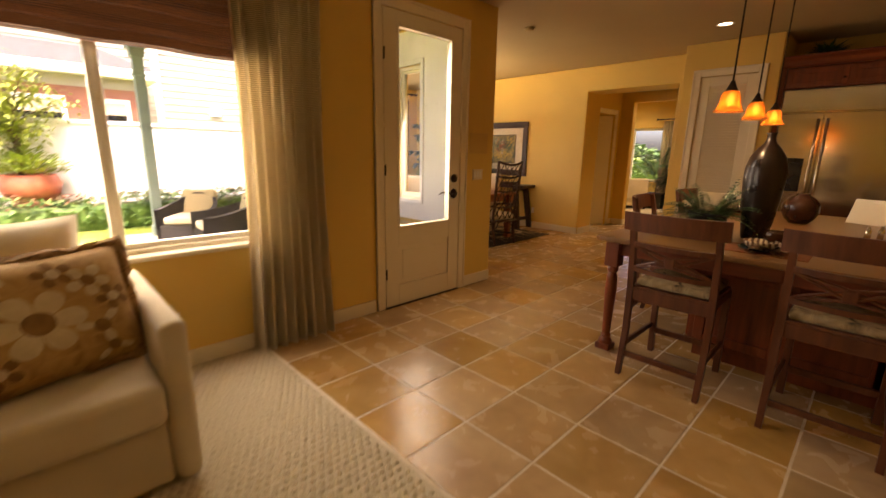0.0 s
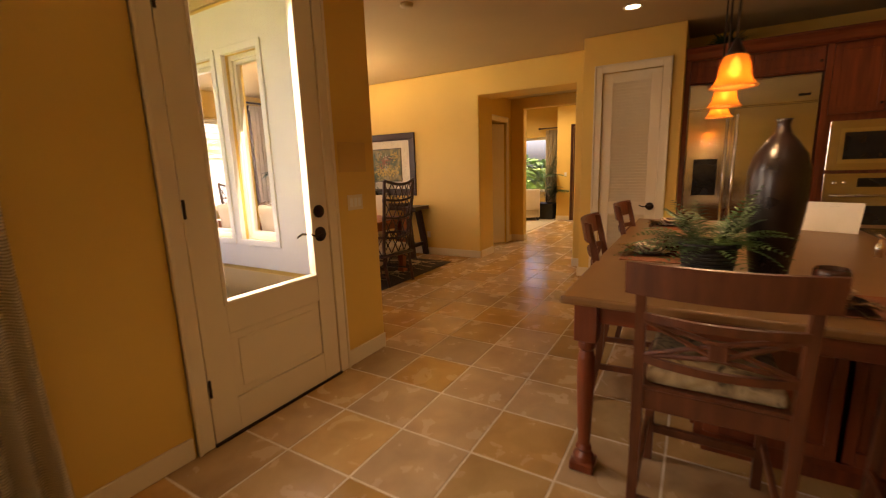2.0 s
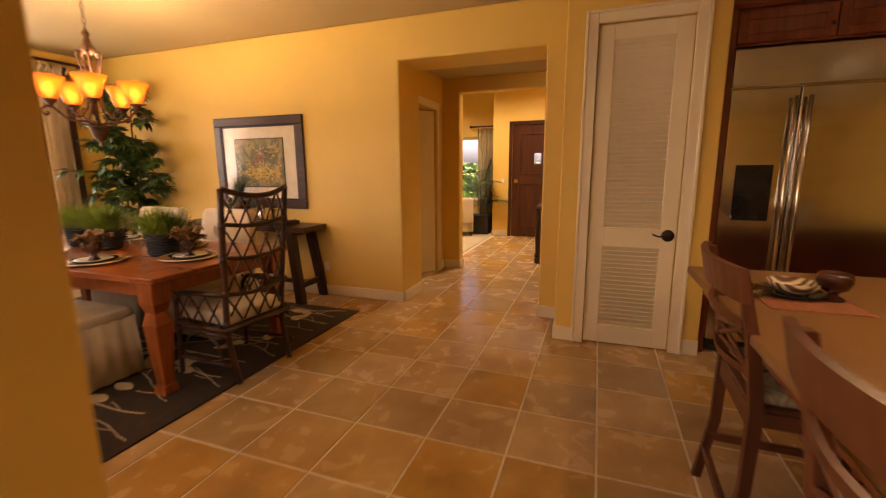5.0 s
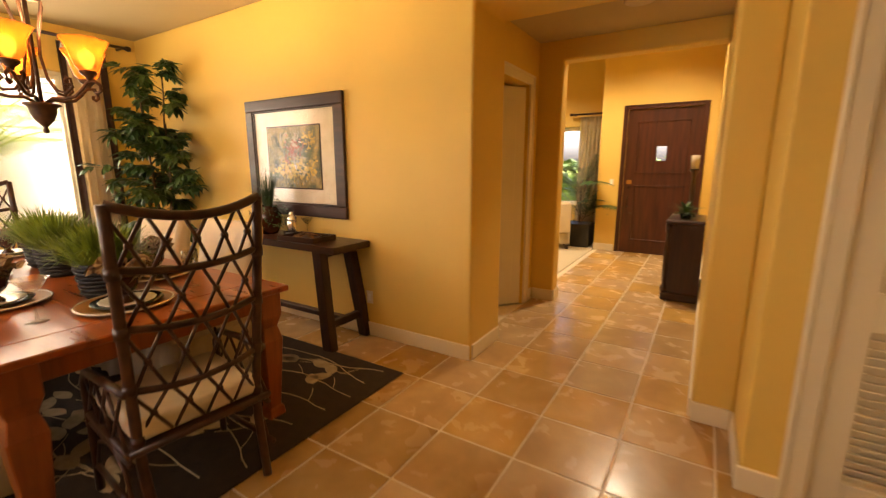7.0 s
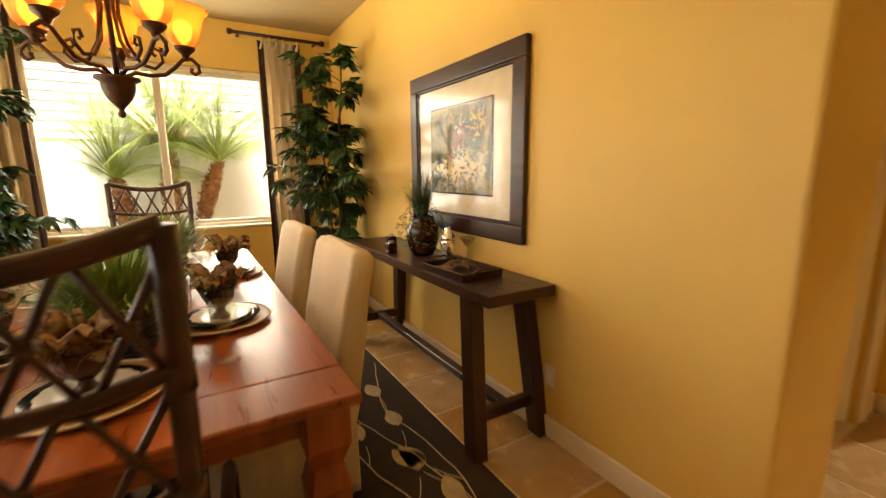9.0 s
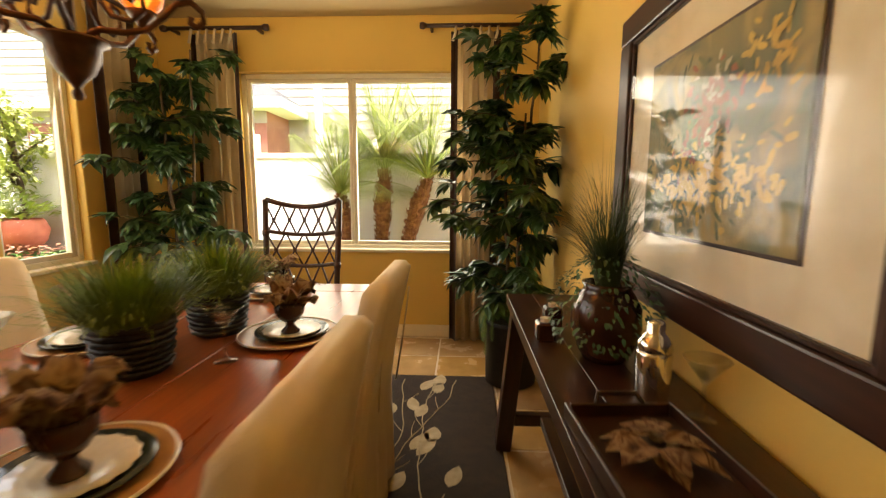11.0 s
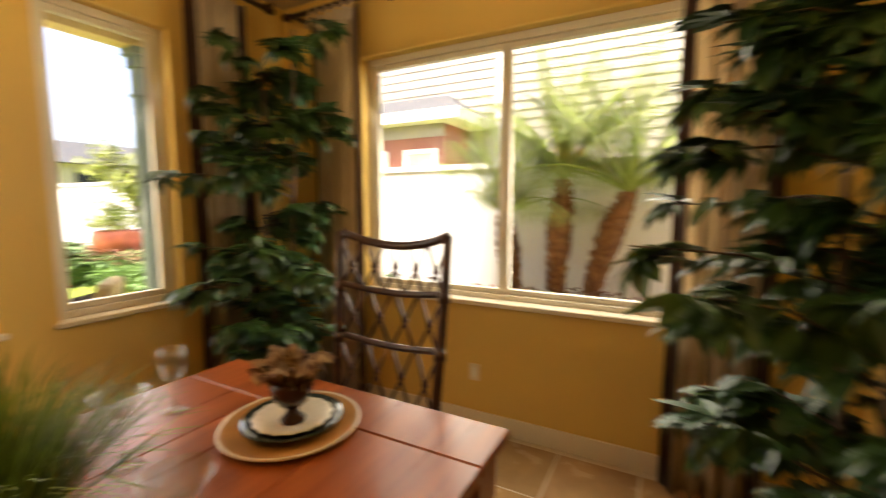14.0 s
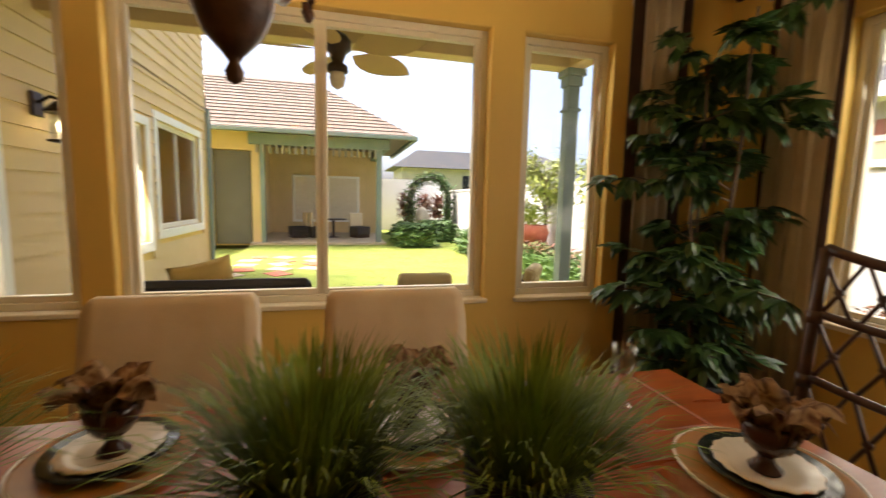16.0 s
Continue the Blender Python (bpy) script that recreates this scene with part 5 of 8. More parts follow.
# framed picture
pic = thing("framed_picture", "large dark framed still life with wide cream mat", "picture", pose(7.375, 5.89, 1.603))
PW, PH, PF = 0.672, 0.552, 0.105
bm = bmesh.new()
for y0, z0, y1, z1 in ((-PW, -PH, PW, -PH + PF), (-PW, PH - PF, PW, PH), (-PW, -PH + PF, -PW + PF, PH - PF), (PW - PF, -PH + PF, PW, PH - PF)):
    box(bm, -0.038, y0, z0, -0.002, y1, z1, 0.008, seg=2)
for y0, z0, y1, z1 in ((-PW + PF, -PH + PF, PW - PF, -PH + PF + 0.018), (-PW + PF, PH - PF - 0.018, PW - PF, PH - PF), (-PW + PF, -PH + PF + 0.018, -PW + PF + 0.018, PH - PF - 0.018), (PW - PF - 0.018, -PH + PF + 0.018, PW - PF, PH - PF - 0.018)):
    box(bm, -0.028, y0, z0, -0.004, y1, z1, 0.004)
part("frame", bm, DARKW, pic)
part("mat", boxes((-0.014, -PW + PF + 0.005, -PH + PF + 0.005, -0.006, PW - PF - 0.005, PH - PF - 0.005)), CREAMC, pic, "wide cream mat board")
CW, CH = 0.365, 0.285
part("fillet", boxes((-0.018, -CW - 0.012, -CH - 0.012, -0.0145, CW + 0.012, CH + 0.012), bevel=0.001), DARKW, pic)
PAINTING = patches("still_life_paint", [(0.045, 0.055, 0.035), (0.12, 0.13, 0.07), (0.20, 0.17, 0.07), (0.34, 0.25, 0.09), (0.26, 0.28, 0.20)], 3.4, 0.6, 0.2, 1.8)
canvas = part("canvas", boxes((-0.0215, -CW, -CH, -0.0185, CW, CH)), PAINTING, pic, "muted green and ochre painting")
rp = random.Random(2)


def dabs(name, material, rows, label):
    """Thick brush dabs: (count, y, z, spread across, spread up, length, width)."""
    bm = bmesh.new()
    for count, y, z, sy, sz, ln, w in rows:
        for _ in range(count):
            cy, cz, a = rp.gauss(y, sy), rp.gauss(z, sz), rp.uniform(0, 6.28)
            cy, cz = max(-CW + ln, min(CW - ln, cy)), max(-CH + ln, min(CH - ln, cz))
            lift = rp.uniform(0.0006, 0.0026)
            q = rp.uniform(0.7, 1.3)
            ring = []
            for i in range(9):
                b = 2 * math.pi * i / 9
                u, v = ln * q * math.cos(b), w * q * math.sin(b) * (1 + 0.2 * math.cos(2 * b))
                ring.append(bm.verts.new((-0.0216 - lift, cy + u * math.cos(a) - v * math.sin(a), cz + u * math.sin(a) + v * math.cos(a))))
            bm.faces.new(ring)
    tagged(part(name, bm, material, canvas), label, kind="stuff")


dabs("green_dabs", surface("leaf_paint", (0.05, 0.07, 0.03), (0.16, 0.18, 0.07), 20, 0.6, 0.2, 90), ((190, 0.0, 0.0, 0.16, 0.11, 0.022, 0.007), (80, 0.2, -0.18, 0.1, 0.04, 0.024, 0.007)), "dark green painted leaves")
dabs("ochre_dabs", surface("ochre_paint", (0.42, 0.25, 0.04), (0.60, 0.40, 0.09), 20, 0.6, 0.2, 90), ((120, 0.12, -0.12, 0.08, 0.045, 0.018, 0.010), (90, -0.12, -0.10, 0.08, 0.045, 0.018, 0.010), (40, -0.24, 0.16, 0.05, 0.05, 0.018, 0.009)), "ochre painted fruit and flowers")
dabs("red_dabs", surface("red_paint", (0.20, 0.05, 0.025), (0.36, 0.13, 0.06), 20, 0.6, 0.2, 90), ((80, -0.02, 0.09, 0.06, 0.045, 0.016, 0.009), (30, 0.08, 0.0, 0.05, 0.04, 0.015, 0.008)), "dark red painted flowers")
dabs("pale_dabs", surface("pale_paint", (0.38, 0.31, 0.19), (0.50, 0.42, 0.28), 20, 0.6, 0.2, 90), ((40, -0.03, -0.04, 0.022, 0.04, 0.014, 0.008), (22, -0.04, 0.15, 0.04, 0.03, 0.014, 0.007)), "pale painted jug and petals")
part("glazing", boxes((-0.0275, -PW + PF + 0.004, -PH + PF + 0.004, -0.0262, PW - PF - 0.004, PH - PF - 0.004)), PICGLASS, pic, "reflecting picture glass")


ch = thing("chandelier", "rust bronze five arm chandelier with amber glass shades", "chandelier", pose(5.56, 5.865, -0.016))
bm = bmesh.new()
lathe(bm, [(0.0, 1.722), (0.012, 1.728), (0.016, 1.742), (0.009, 1.757), (0.016, 1.768), (0.045, 1.80), (0.062, 1.84), (0.066, 1.872), (0.088, 1.885), (0.085, 1.893), (0.03, 1.902), (0.0, 1.903)], 18)
part("finial_bowl", bm, RUST, ch, smooth=True)
bm = bmesh.new()
tube(bm, [(0, 0, 1.90), (0, 0, 2.50)], 0.011, 8)
lathe(bm, [(0.0, 2.44), (0.045, 2.46), (0.055, 2.49), (0.03, 2.53), (0.02, 2.58), (0.028, 2.61), (0.01, 2.64), (0.0, 2.65)], 14)
part("stem", bm, RUST, ch, smooth=True)
bm = bmesh.new()
for i in range(7):
    z = 2.66 + 0.05 * i
    tube(bm, [((0.012 * math.cos(a)) * (1 if i % 2 else 0), (0.012 * math.cos(a)) * (0 if i % 2 else 1), z + 0.026 * math.sin(a)) for a in [2 * math.pi * k / 10 for k in range(10)]], 0.0035, 5, closed=True)
part("chain", bm, RUST, ch, smooth=True)
bm = bmesh.new()
lathe(bm, [(0.0, 2.985), (0.03, 2.99), (0.065, 3.02), (0.07, 3.05)], 18)
part("canopy", bm, RUST, ch, smooth=True)
for i in range(5):
    a = radians(72 * i + 18)
    c, s = math.cos(a), math.sin(a)

    def turn(pts):
        return [(c * r, s * r, z) for r, z in pts]
    bm = bmesh.new()
    tube(bm, turn([(0.03, 1.90), (0.07, 1.925), (0.13, 1.922), (0.19, 1.935), (0.235, 1.975), (0.27, 2.015), (0.31, 2.025), (0.34, 2.0), (0.34, 1.97), (0.322, 1.955), (0.305, 1.965), (0.308, 1.982)]), 0.0095, 7)
    arm = part("arm", bm, RUST, ch, smooth=True)
    bm = bmesh.new()
    tube(bm, turn([(0.03, 2.46), (0.075, 2.47), (0.085, 2.44), (0.07, 2.38), (0.045, 2.28), (0.035, 2.16), (0.055, 2.04), (0.10, 1.965), (0.15, 1.955), (0.185, 1.99), (0.18, 2.035), (0.155, 2.045), (0.145, 2.02), (0.16, 2.01)]), 0.008, 7)
    part("scroll", bm, RUST, arm, smooth=True)
    bm = bmesh.new()
    m = Matrix.Translation((c * 0.285, s * 0.285, 0))
    lathe(bm, [(0.0, 2.02), (0.014, 2.025), (0.018, 2.04), (0.042, 2.062), (0.046, 2.075), (0.0, 2.08)], 14, m)
    part("cup", bm, RUST, arm, smooth=True)
    bm = bmesh.new()
    lathe(bm, [(0.040, 2.077), (0.062, 2.10), (0.076, 2.145), (0.085, 2.19), (0.118, 2.245), (0.115, 2.247), (0.081, 2.193), (0.072, 2.147), (0.058, 2.103), (0.037, 2.081)], 24, m)
    part("shade", bm, SHADEG, arm, "glowing amber glass bell shade", smooth=True)
    bm = bmesh.new()
    lathe(bm, [(0.0, 2.085), (0.014, 2.09), (0.03, 2.115), (0.041, 2.145), (0.037, 2.172), (0.02, 2.19), (0.0, 2.195)], 14, m)
    part("bulb", bm, BULB, arm, smooth=True)
    lamp("chandelier_light", "POINT", 2.0, (1.0, 0.76, 0.44), Matrix.Translation((5.56 + c * 0.285, 5.865 + s * 0.285, 2.215)), radius=0.02)


def house_tree(m, seed, height, label, clumps, pot_h, spread, away):
    """Artificial tree: several canes, lobed leaves in clusters, a dark pot."""
    r = random.Random(seed)
    root = thing("potted_tree", label, "houseplant", m, "tall potted trees")
    bm = bmesh.new()
    lathe(bm, [(0.0, 0.0), (0.165, 0.0), (0.19, 0.02), (0.20, pot_h - 0.05), (0.212, pot_h - 0.03), (0.212, pot_h), (0.188, pot_h), (0.18, pot_h - 0.07), (0.0, pot_h - 0.07)], 28)
    part("pot", bm, BLACKM, root, "black ribbed planter", smooth=True)
    bm = bmesh.new()
    lathe(bm, [(0.178, pot_h - 0.068), (0.15, pot_h - 0.04), (0.07, pot_h - 0.03), (0.0, pot_h - 0.025)], 14)
    part("moss", bm, SOIL, root)
    trunk, crown, pale = bmesh.new(), bmesh.new(), bmesh.new()
    canes = []
    for k in range(3):
        a = 2 * math.pi * k / 3 + r.uniform(0, 1)
        pts = []
        x, y = 0.05 * math.cos(a), 0.05 * math.sin(a)
        top = height * (1.0, 0.93, 0.78)[k]
        for i in range(9):
            t = i / 8
            pts.append(Vector((x + 0.09 * math.cos(a) * t + r.uniform(-0.015, 0.015), y + 0.09 * math.sin(a) * t + r.uniform(-0.015, 0.015), pot_h - 0.06 + (top - pot_h) * t)))
        tube(trunk, pts, 0.017, 6, 0.007)
        canes.append(pts)
    for c in range(clumps):
        pts = canes[r.randrange(3)]
        t = 0.03 + 0.97 * (c + r.random()) / clumps
        i = min(7, int(t * 8))
        p0 = pts[i].lerp(pts[i + 1], t * 8 - i) if t < 1 else pts[8]
        a = r.uniform(0, 2 * math.pi)
        reach = r.uniform(0.2, spread) * (1.0 - 0.3 * max(0, t - 0.6) / 0.4)
        facing = math.cos(a) * away[0] + math.sin(a) * away[1]
        if t < 0.3:
            reach *= 0.65
        if facing < 0.2:
            reach *= 0.75 + 0.4 * min(0, facing)
        d = Vector((math.cos(a), math.sin(a), r.uniform(0.1, 0.5)))
        p1 = p0 + d * reach * 0.6 + Vector((0, 0, 0.03))
        p2 = p0 + d * reach - Vector((0, 0, 0.02))
        tube(trunk, [p0, p1, p2], 0.005, 4, 0.0025)
        for j in range(9):
            u = 0.35 + 0.65 * r.random() ** 0.7
            q = p0.lerp(p1, min(1, u * 1.4)) if u < 0.7 else p1.lerp(p2, (u - 0.7) / 0.3)
            b = a + r.uniform(-1.5, 1.5)
            dd = Vector((math.cos(b), math.sin(b), r.uniform(-1.1, 0.4)))
            side = Vector((-math.sin(b), math.cos(b), r.uniform(-0.2, 0.2)))
            q += Vector((r.uniform(-.03, .03), r.uniform(-.03, .03), r.uniform(-.04, .04)))
            up = (r.uniform(-.4, .4), r.uniform(-.4, .4), 1)
            into, big = (pale if r.random() < 0.12 + 0.15 * (t < 0.35) else crown), r.uniform(0.12, 0.19)
            for f in (-1.15, -0.55, 0.0, 0.55, 1.15):
                leaf_bm(into, q, dd.normalized() * math.cos(f) + side * math.sin(f), up, big * (1 - 0.22 * abs(f)), r.uniform(0.024, 0.034), r.uniform(0.1, 0.5))
    if away[1] > -0.5:
        for k in range(6):
            bm = bmesh.new()
            a = math.atan2(away[1], away[0]) + r.uniform(-0.9, 0.9)
            drop = r.uniform(0.14, 0.30)
            for i in range(int(drop / 0.012)):
                z = pot_h + 0.02 - 0.012 * i
                p = Vector((0.222 * math.cos(a), 0.222 * math.sin(a), z))
                for q in range(3):
                    b = a + 2.1 * q + i
                    leaf_bm(bm, p, (math.cos(b), math.sin(b), 0.4), (0, 0, 1), 0.022, 0.006, 0.2, 2)
            part("trailing_sedum", bm, GRASSB, root, "pale trailing succulent strand")
    part("trunk", trunk, BARK, root, smooth=True)
    part("crown", crown, LEAF, root, "dark green glossy leaves")
    part("pale_foliage", pale, LEAFB, root, "lighter green leaves")
    return root


house_tree(pose(7.06, 7.78, 0), 4, 2.62, "tall green potted tree in a black planter by the console", 66, 0.5, 0.84, (-1, -0.3))
house_tree(pose(4.30, 8.17, 0), 9, 2.66, "tall green potted tree in the corner by the windows", 66, 0.5, 0.80, (0.7, -0.7))


def curtain_panel(name, m, width, z0, z1, material, label, edge=None, folds=7, depth=0.045, gather=0.0, rod=None, group=""):
    """A pleated panel along x, with a dark border at both sides where there is one."""
    root = thing(name, label, "curtain", m, group)

    def sheet(bm, u0, u1, off=0.0):
        n, rows = max(4, int((u1 - u0) * 140)), 16
        grid = []
        for j in range(rows + 1):
            t = j / rows
            z = z0 + (z1 - z0) * t
            amp = depth * (1 - 0.35 * t)
            line = []
            for i in range(n + 1):
                u = u0 + (u1 - u0) * i / n
                ph = 2 * math.pi * folds * u / width
                w = 1 + gather * math.sin(math.pi * t)
                y = amp * math.sin(ph + 0.25 * math.sin(5 * t)) + 0.007 * math.sin(2.3 * ph + 3 * t) + off
                line.append(bm.verts.new(((u - width / 2) * w, y, z)))
            grid.append(line)
        for a, b in zip(grid, grid[1:]):
            for i in range(n):
                bm.faces.new((a[i], a[i + 1], b[i + 1], b[i]))
        bmesh.ops.solidify(bm, geom=bm.faces[:], thickness=0.004)
    e = 0.06 if edge else 0.0
    bm = bmesh.new()
    sheet(bm, e, width - e)
    part("drape", bm, material, root, smooth=True)
    if edge:
        for u0, u1 in ((0, e), (width - e, width)):
            bm = bmesh.new()
            sheet(bm, u0, u1)
            part("border", bm, edge, root, "dark brown border", smooth=True)
        bm = bmesh.new()
        for i in range(folds + 1):
            u = (i + 0.5) / (folds + 1) * width - width / 2
            tube(bm, [(u - 0.02, -0.05, z1 - 0.10), (u, -0.06, z1 - 0.04), (u + 0.006, -0.045, z1 + 0.02)], 0.013, 6)
        part("pinch_pleat", bm, material, root, smooth=True)
    if rod:
        bm = bmesh.new()
        tube(bm, [(-rod, 0.02, z1 + 0.055), (rod, 0.02, z1 + 0.055)], 0.018, 10)
        r_ = part("rod", bm, DARKW, root, "dark wooden curtain rod", smooth=True)
        for s in (-1, 1):
            bm = bmesh.new()
            lathe(bm, [(0.0, -0.035), (0.028, -0.03), (0.032, 0.0), (0.026, 0.012), (0.018, 0.03)], 12, Matrix.Translation((s * rod, 0.02, z1 + 0.055)) @ pose(0, 0, 0, 0, -90 * s, 0))
            part("finial", bm, DARKW, r_, smooth=True)
            part("bracket", boxes((s * rod * 0.85 - 0.012, 0.02, z1 + 0.03, s * rod * 0.85 + 0.012, 0.125, z1 + 0.06), bevel=0.003), DARKW, r_)
    return root


curtain_panel("curtain_panel", pose(6.78, 8.62, 0), 0.44, 0.02, 2.86, DRAPE2, "cream pleated drape with dark brown borders", BROWNB, 5, 0.035, rod=0.47, group="bordered dining drapes")
curtain_panel("curtain_panel", pose(4.40, 8.62, 0), 0.44, 0.02, 2.86, DRAPE2, "cream pleated drape with dark brown borders", BROWNB, 5, 0.035, rod=0.47, group="bordered dining drapes")
curtain_panel("curtain_panel", pose(3.89, 8.08, 0, 0, 0, -90), 0.44, 0.02, 2.86, DRAPE2, "cream pleated drape with dark brown borders", BROWNB, 5, 0.035, rod=0.40, group="bordered dining drapes")

# place settings


def place_setting(x, y, turn, seed):
    r = random.Random(seed)
    m0 = pose(x, y, TZ, 0, 0, turn) @ Matrix.Scale(1.15, 4)
    g = "place settings on the dining table"
    c = thing("charger_plate", "round gold charger plate on the dining table", "plate", m0, g)
    bm = bmesh.new()
    lathe(bm, [(0.0, 0.001), (0.115, 0.001), (0.165, 0.012), (0.178, 0.0145), (0.178, 0.018), (0.165, 0.0165), (0.115, 0.006), (0.0, 0.006)], 40)
    part("dish", bm, GOLD, c, smooth=True)
    bm = bmesh.new()
    tube(bm, [(0.1765 * math.cos(a), 0.1765 * math.sin(a), 0.0165) for a in [2 * math.pi * k / 40 for k in range(40)]], 0.0042, 6, closed=True)
    part("rim", bm, CREAMC, c, "pale beaded rim", smooth=True)
    d = thing("dinner_plate", "dark green glazed dinner plate on a charger", "plate", m0 @ pose(0.01, 0.005, 0.0065), g)
    bm = bmesh.new()
    lathe(bm, [(0.0, 0.0), (0.085, 0.0), (0.125, 0.014), (0.132, 0.018), (0.130, 0.022), (0.085, 0.006), (0.0, 0.005)], 36)
    part("dish", bm, DARKC, d, smooth=True)
    s_ = thing("salad_plate", "cream scalloped salad plate", "plate", m0 @ pose(0.01, 0.005, 0.012), g)
    bm = bmesh.new()
    lathe(bm, [(0.0, 0.0), (0.06, 0.0), (0.095, 0.011), (0.104, 0.015), (0.102, 0.018), (0.06, 0.005), (0.0, 0.005)], 64, None, 0.025, 16)
    part("dish", bm, CREAMC, s_, smooth=True)
    b = thing("footed_bowl", "brown glazed footed bowl", "bowl", m0 @ pose(0.005, 0.0, 0.017), g)
    bm = bmesh.new()
    lathe(bm, [(0.0, 0.0), (0.032, 0.0), (0.034, 0.006), (0.018, 0.022), (0.016, 0.035), (0.036, 0.05), (0.052, 0.075), (0.055, 0.10), (0.051, 0.115), (0.047, 0.115), (0.049, 0.09), (0.03, 0.06), (0.0, 0.055)], 24)
    part("bowl", bm, BROWNC, b, smooth=True)
    nk = thing("folded_napkin", "leaf patterned brown and tan napkin in a bowl", "napkin", m0 @ pose(0.005, 0.0, 0.105) @ Matrix.Scale(1.12, 4), g)
    for k in range(11):
        bm = bmesh.new()
        a = 2 * math.pi * k / 11 + r.uniform(-0.2, 0.2)
        out, hgt = r.uniform(0.045, 0.09), r.uniform(0.045, 0.11)
        w = r.uniform(0.022, 0.036)
        dv, sv = Vector((math.cos(a), math.sin(a), 0)), Vector((-math.sin(a), math.cos(a), 0))
        rows = []
        for i in range(5):
            t = i / 4
            cpt = dv * (0.012 + out * t ** 1.2) + Vector((0, 0, -0.03 + (hgt + 0.03) * math.sin(t * 1.9) * (1 - 0.12 * t)))
            ww = w * (0.35 + 0.9 * math.sin(math.pi * min(1, 0.2 + 0.65 * t)))
            rows.append([bm.verts.new(cpt + sv * ww * q + Vector((0, 0, 0.018 * math.sin(3 * q + k) * t)) + dv * 0.02 * (abs(q) - 0.4)) for q in (-1, -0.5, 0, 0.5, 1)])
        for p, q in zip(rows, rows[1:]):
            for i in range(4):
                bm.faces.new((p[i], p[i + 1], q[i + 1], q[i]))
        bmesh.ops.solidify(bm, geom=bm.faces[:], thickness=0.003)
        part("fold", bm, NAPKIN, nk, smooth=True)


def stem_glass(x, y, kind):
    g = thing("stem_glass", "clear stemmed drinking glass on the table", "glass", pose(x, y, TZ) @ Matrix.Scale(1.15, 4), "stem glasses on the dining table")
    bm = bmesh.new()
    if kind:
        prof = [(0.0, 0.001), (0.036, 0.001), (0.034, 0.004), (0.006, 0.010), (0.0045, 0.05), (0.0045, 0.10), (0.012, 0.115), (0.058, 0.175), (0.057, 0.176), (0.011, 0.118), (0.0, 0.116)]
    else:
        prof = [(0.0, 0.001), (0.034, 0.001), (0.032, 0.004), (0.006, 0.010), (0.0045, 0.05), (0.005, 0.085), (0.024, 0.10), (0.036, 0.125), (0.038, 0.155), (0.034, 0.185), (0.0325, 0.185), (0.036, 0.155), (0.034, 0.127), (0.022, 0.103), (0.0, 0.098)]
    lathe(bm, prof, 22)
    part("glass_body", bm, TABLEGLASS, g, smooth=True)


settings_at = ((5.84, 5.43, 0), (5.94, 6.36, 0), (5.56, 7.09, 90), (5.14, 5.46, 180), (5.17, 6.24, 180), (5.48, 4.92, 270))
for i, (x, y, a) in enumerate(settings_at):
    place_setting(x, y, a, i)
for x, y, k in ((5.69, 5.13, 1), (5.82, 6.08, 1), (5.80, 6.62, 1), (5.34, 6.74, 1), (5.14, 6.98, 0), (5.12, 5.92, 1), (5.16, 4.98, 1), (5.84, 4.98, 0)):
    stem_glass(x, y, k)


def grass_pot(x, y, seed):
    r = random.Random(seed)
    root = thing("grass_pot", "bushy green onion grass in a dark woven pot", "potted plant", pose(x, y, TZ) @ Matrix.Scale(1.22, 4), "grass pots along the table")
    bm = bmesh.new()
    lathe(bm, [(0.0, 0.0), (0.078, 0.0), (0.084, 0.008), (0.10, 0.13), (0.106, 0.135), (0.106, 0.15), (0.094, 0.15), (0.09, 0.125), (0.0, 0.125)], 22)
    pot = part("pot", bm, BLACKM, root, "dark woven basket pot", smooth=True)
    bm = bmesh.new()
    for j in range(7):
        z = 0.018 + 0.018 * j
        rad = 0.0865 + 0.0025 * j * 0.95
        tube(bm, [((rad + 0.003 * math.sin(11 * a + j * math.pi)) * math.cos(a), (rad + 0.003 * math.sin(11 * a + j * math.pi)) * math.sin(a), z) for a in [2 * math.pi * k / 44 for k in range(44)]], 0.007, 4, closed=True)
    part("weave", bm, BLACKM, pot, smooth=True)
    bm = bmesh.new()
    for k in range(900):
        a, q = r.uniform(0, 2 * math.pi), r.random() ** 0.6 * 0.085
        lean = 0.06 + q * 6.0 * r.uniform(0.4, 1.6) + r.uniform(0, 0.42)
        ln = r.uniform(0.16, 0.28)
        b = a + r.uniform(-0.6, 0.6)
        base = Vector((q * math.cos(a), q * math.sin(a), 0.125))
        d = Vector((math.cos(b) * math.sin(min(1.25, lean)), math.sin(b) * math.sin(min(1.25, lean)), math.cos(min(1.25, lean))))
        s = Vector((-math.sin(b), math.cos(b), 0)) * 0.0022
        p1, p2, p3 = base + d * ln * 0.4, base + d * ln * 0.75 - Vector((0, 0, 0.010)), base + d * ln - Vector((0, 0, 0.03 + 0.05 * lean * 0.5))
        v = [bm.verts.new(base - s), bm.verts.new(base + s), bm.verts.new(p1 + s), bm.verts.new(p1 - s), bm.verts.new(p2 + s * 0.7), bm.verts.new(p2 - s * 0.7), bm.verts.new(p3)]
        bm.faces.new((v[0], v[1], v[2], v[3]))
        bm.faces.new((v[3], v[2], v[4], v[5]))
        bm.faces.new((v[5], v[4], v[6]))
    tagged(part("grass", bm, GRASSB, root), "fine green grass blades", kind="stuff")
    return root


for i, (x, y) in enumerate(((5.52, 5.24), (5.56, 5.98), (5.61, 6.40))):
    grass_pot(x, y, 20 + i)

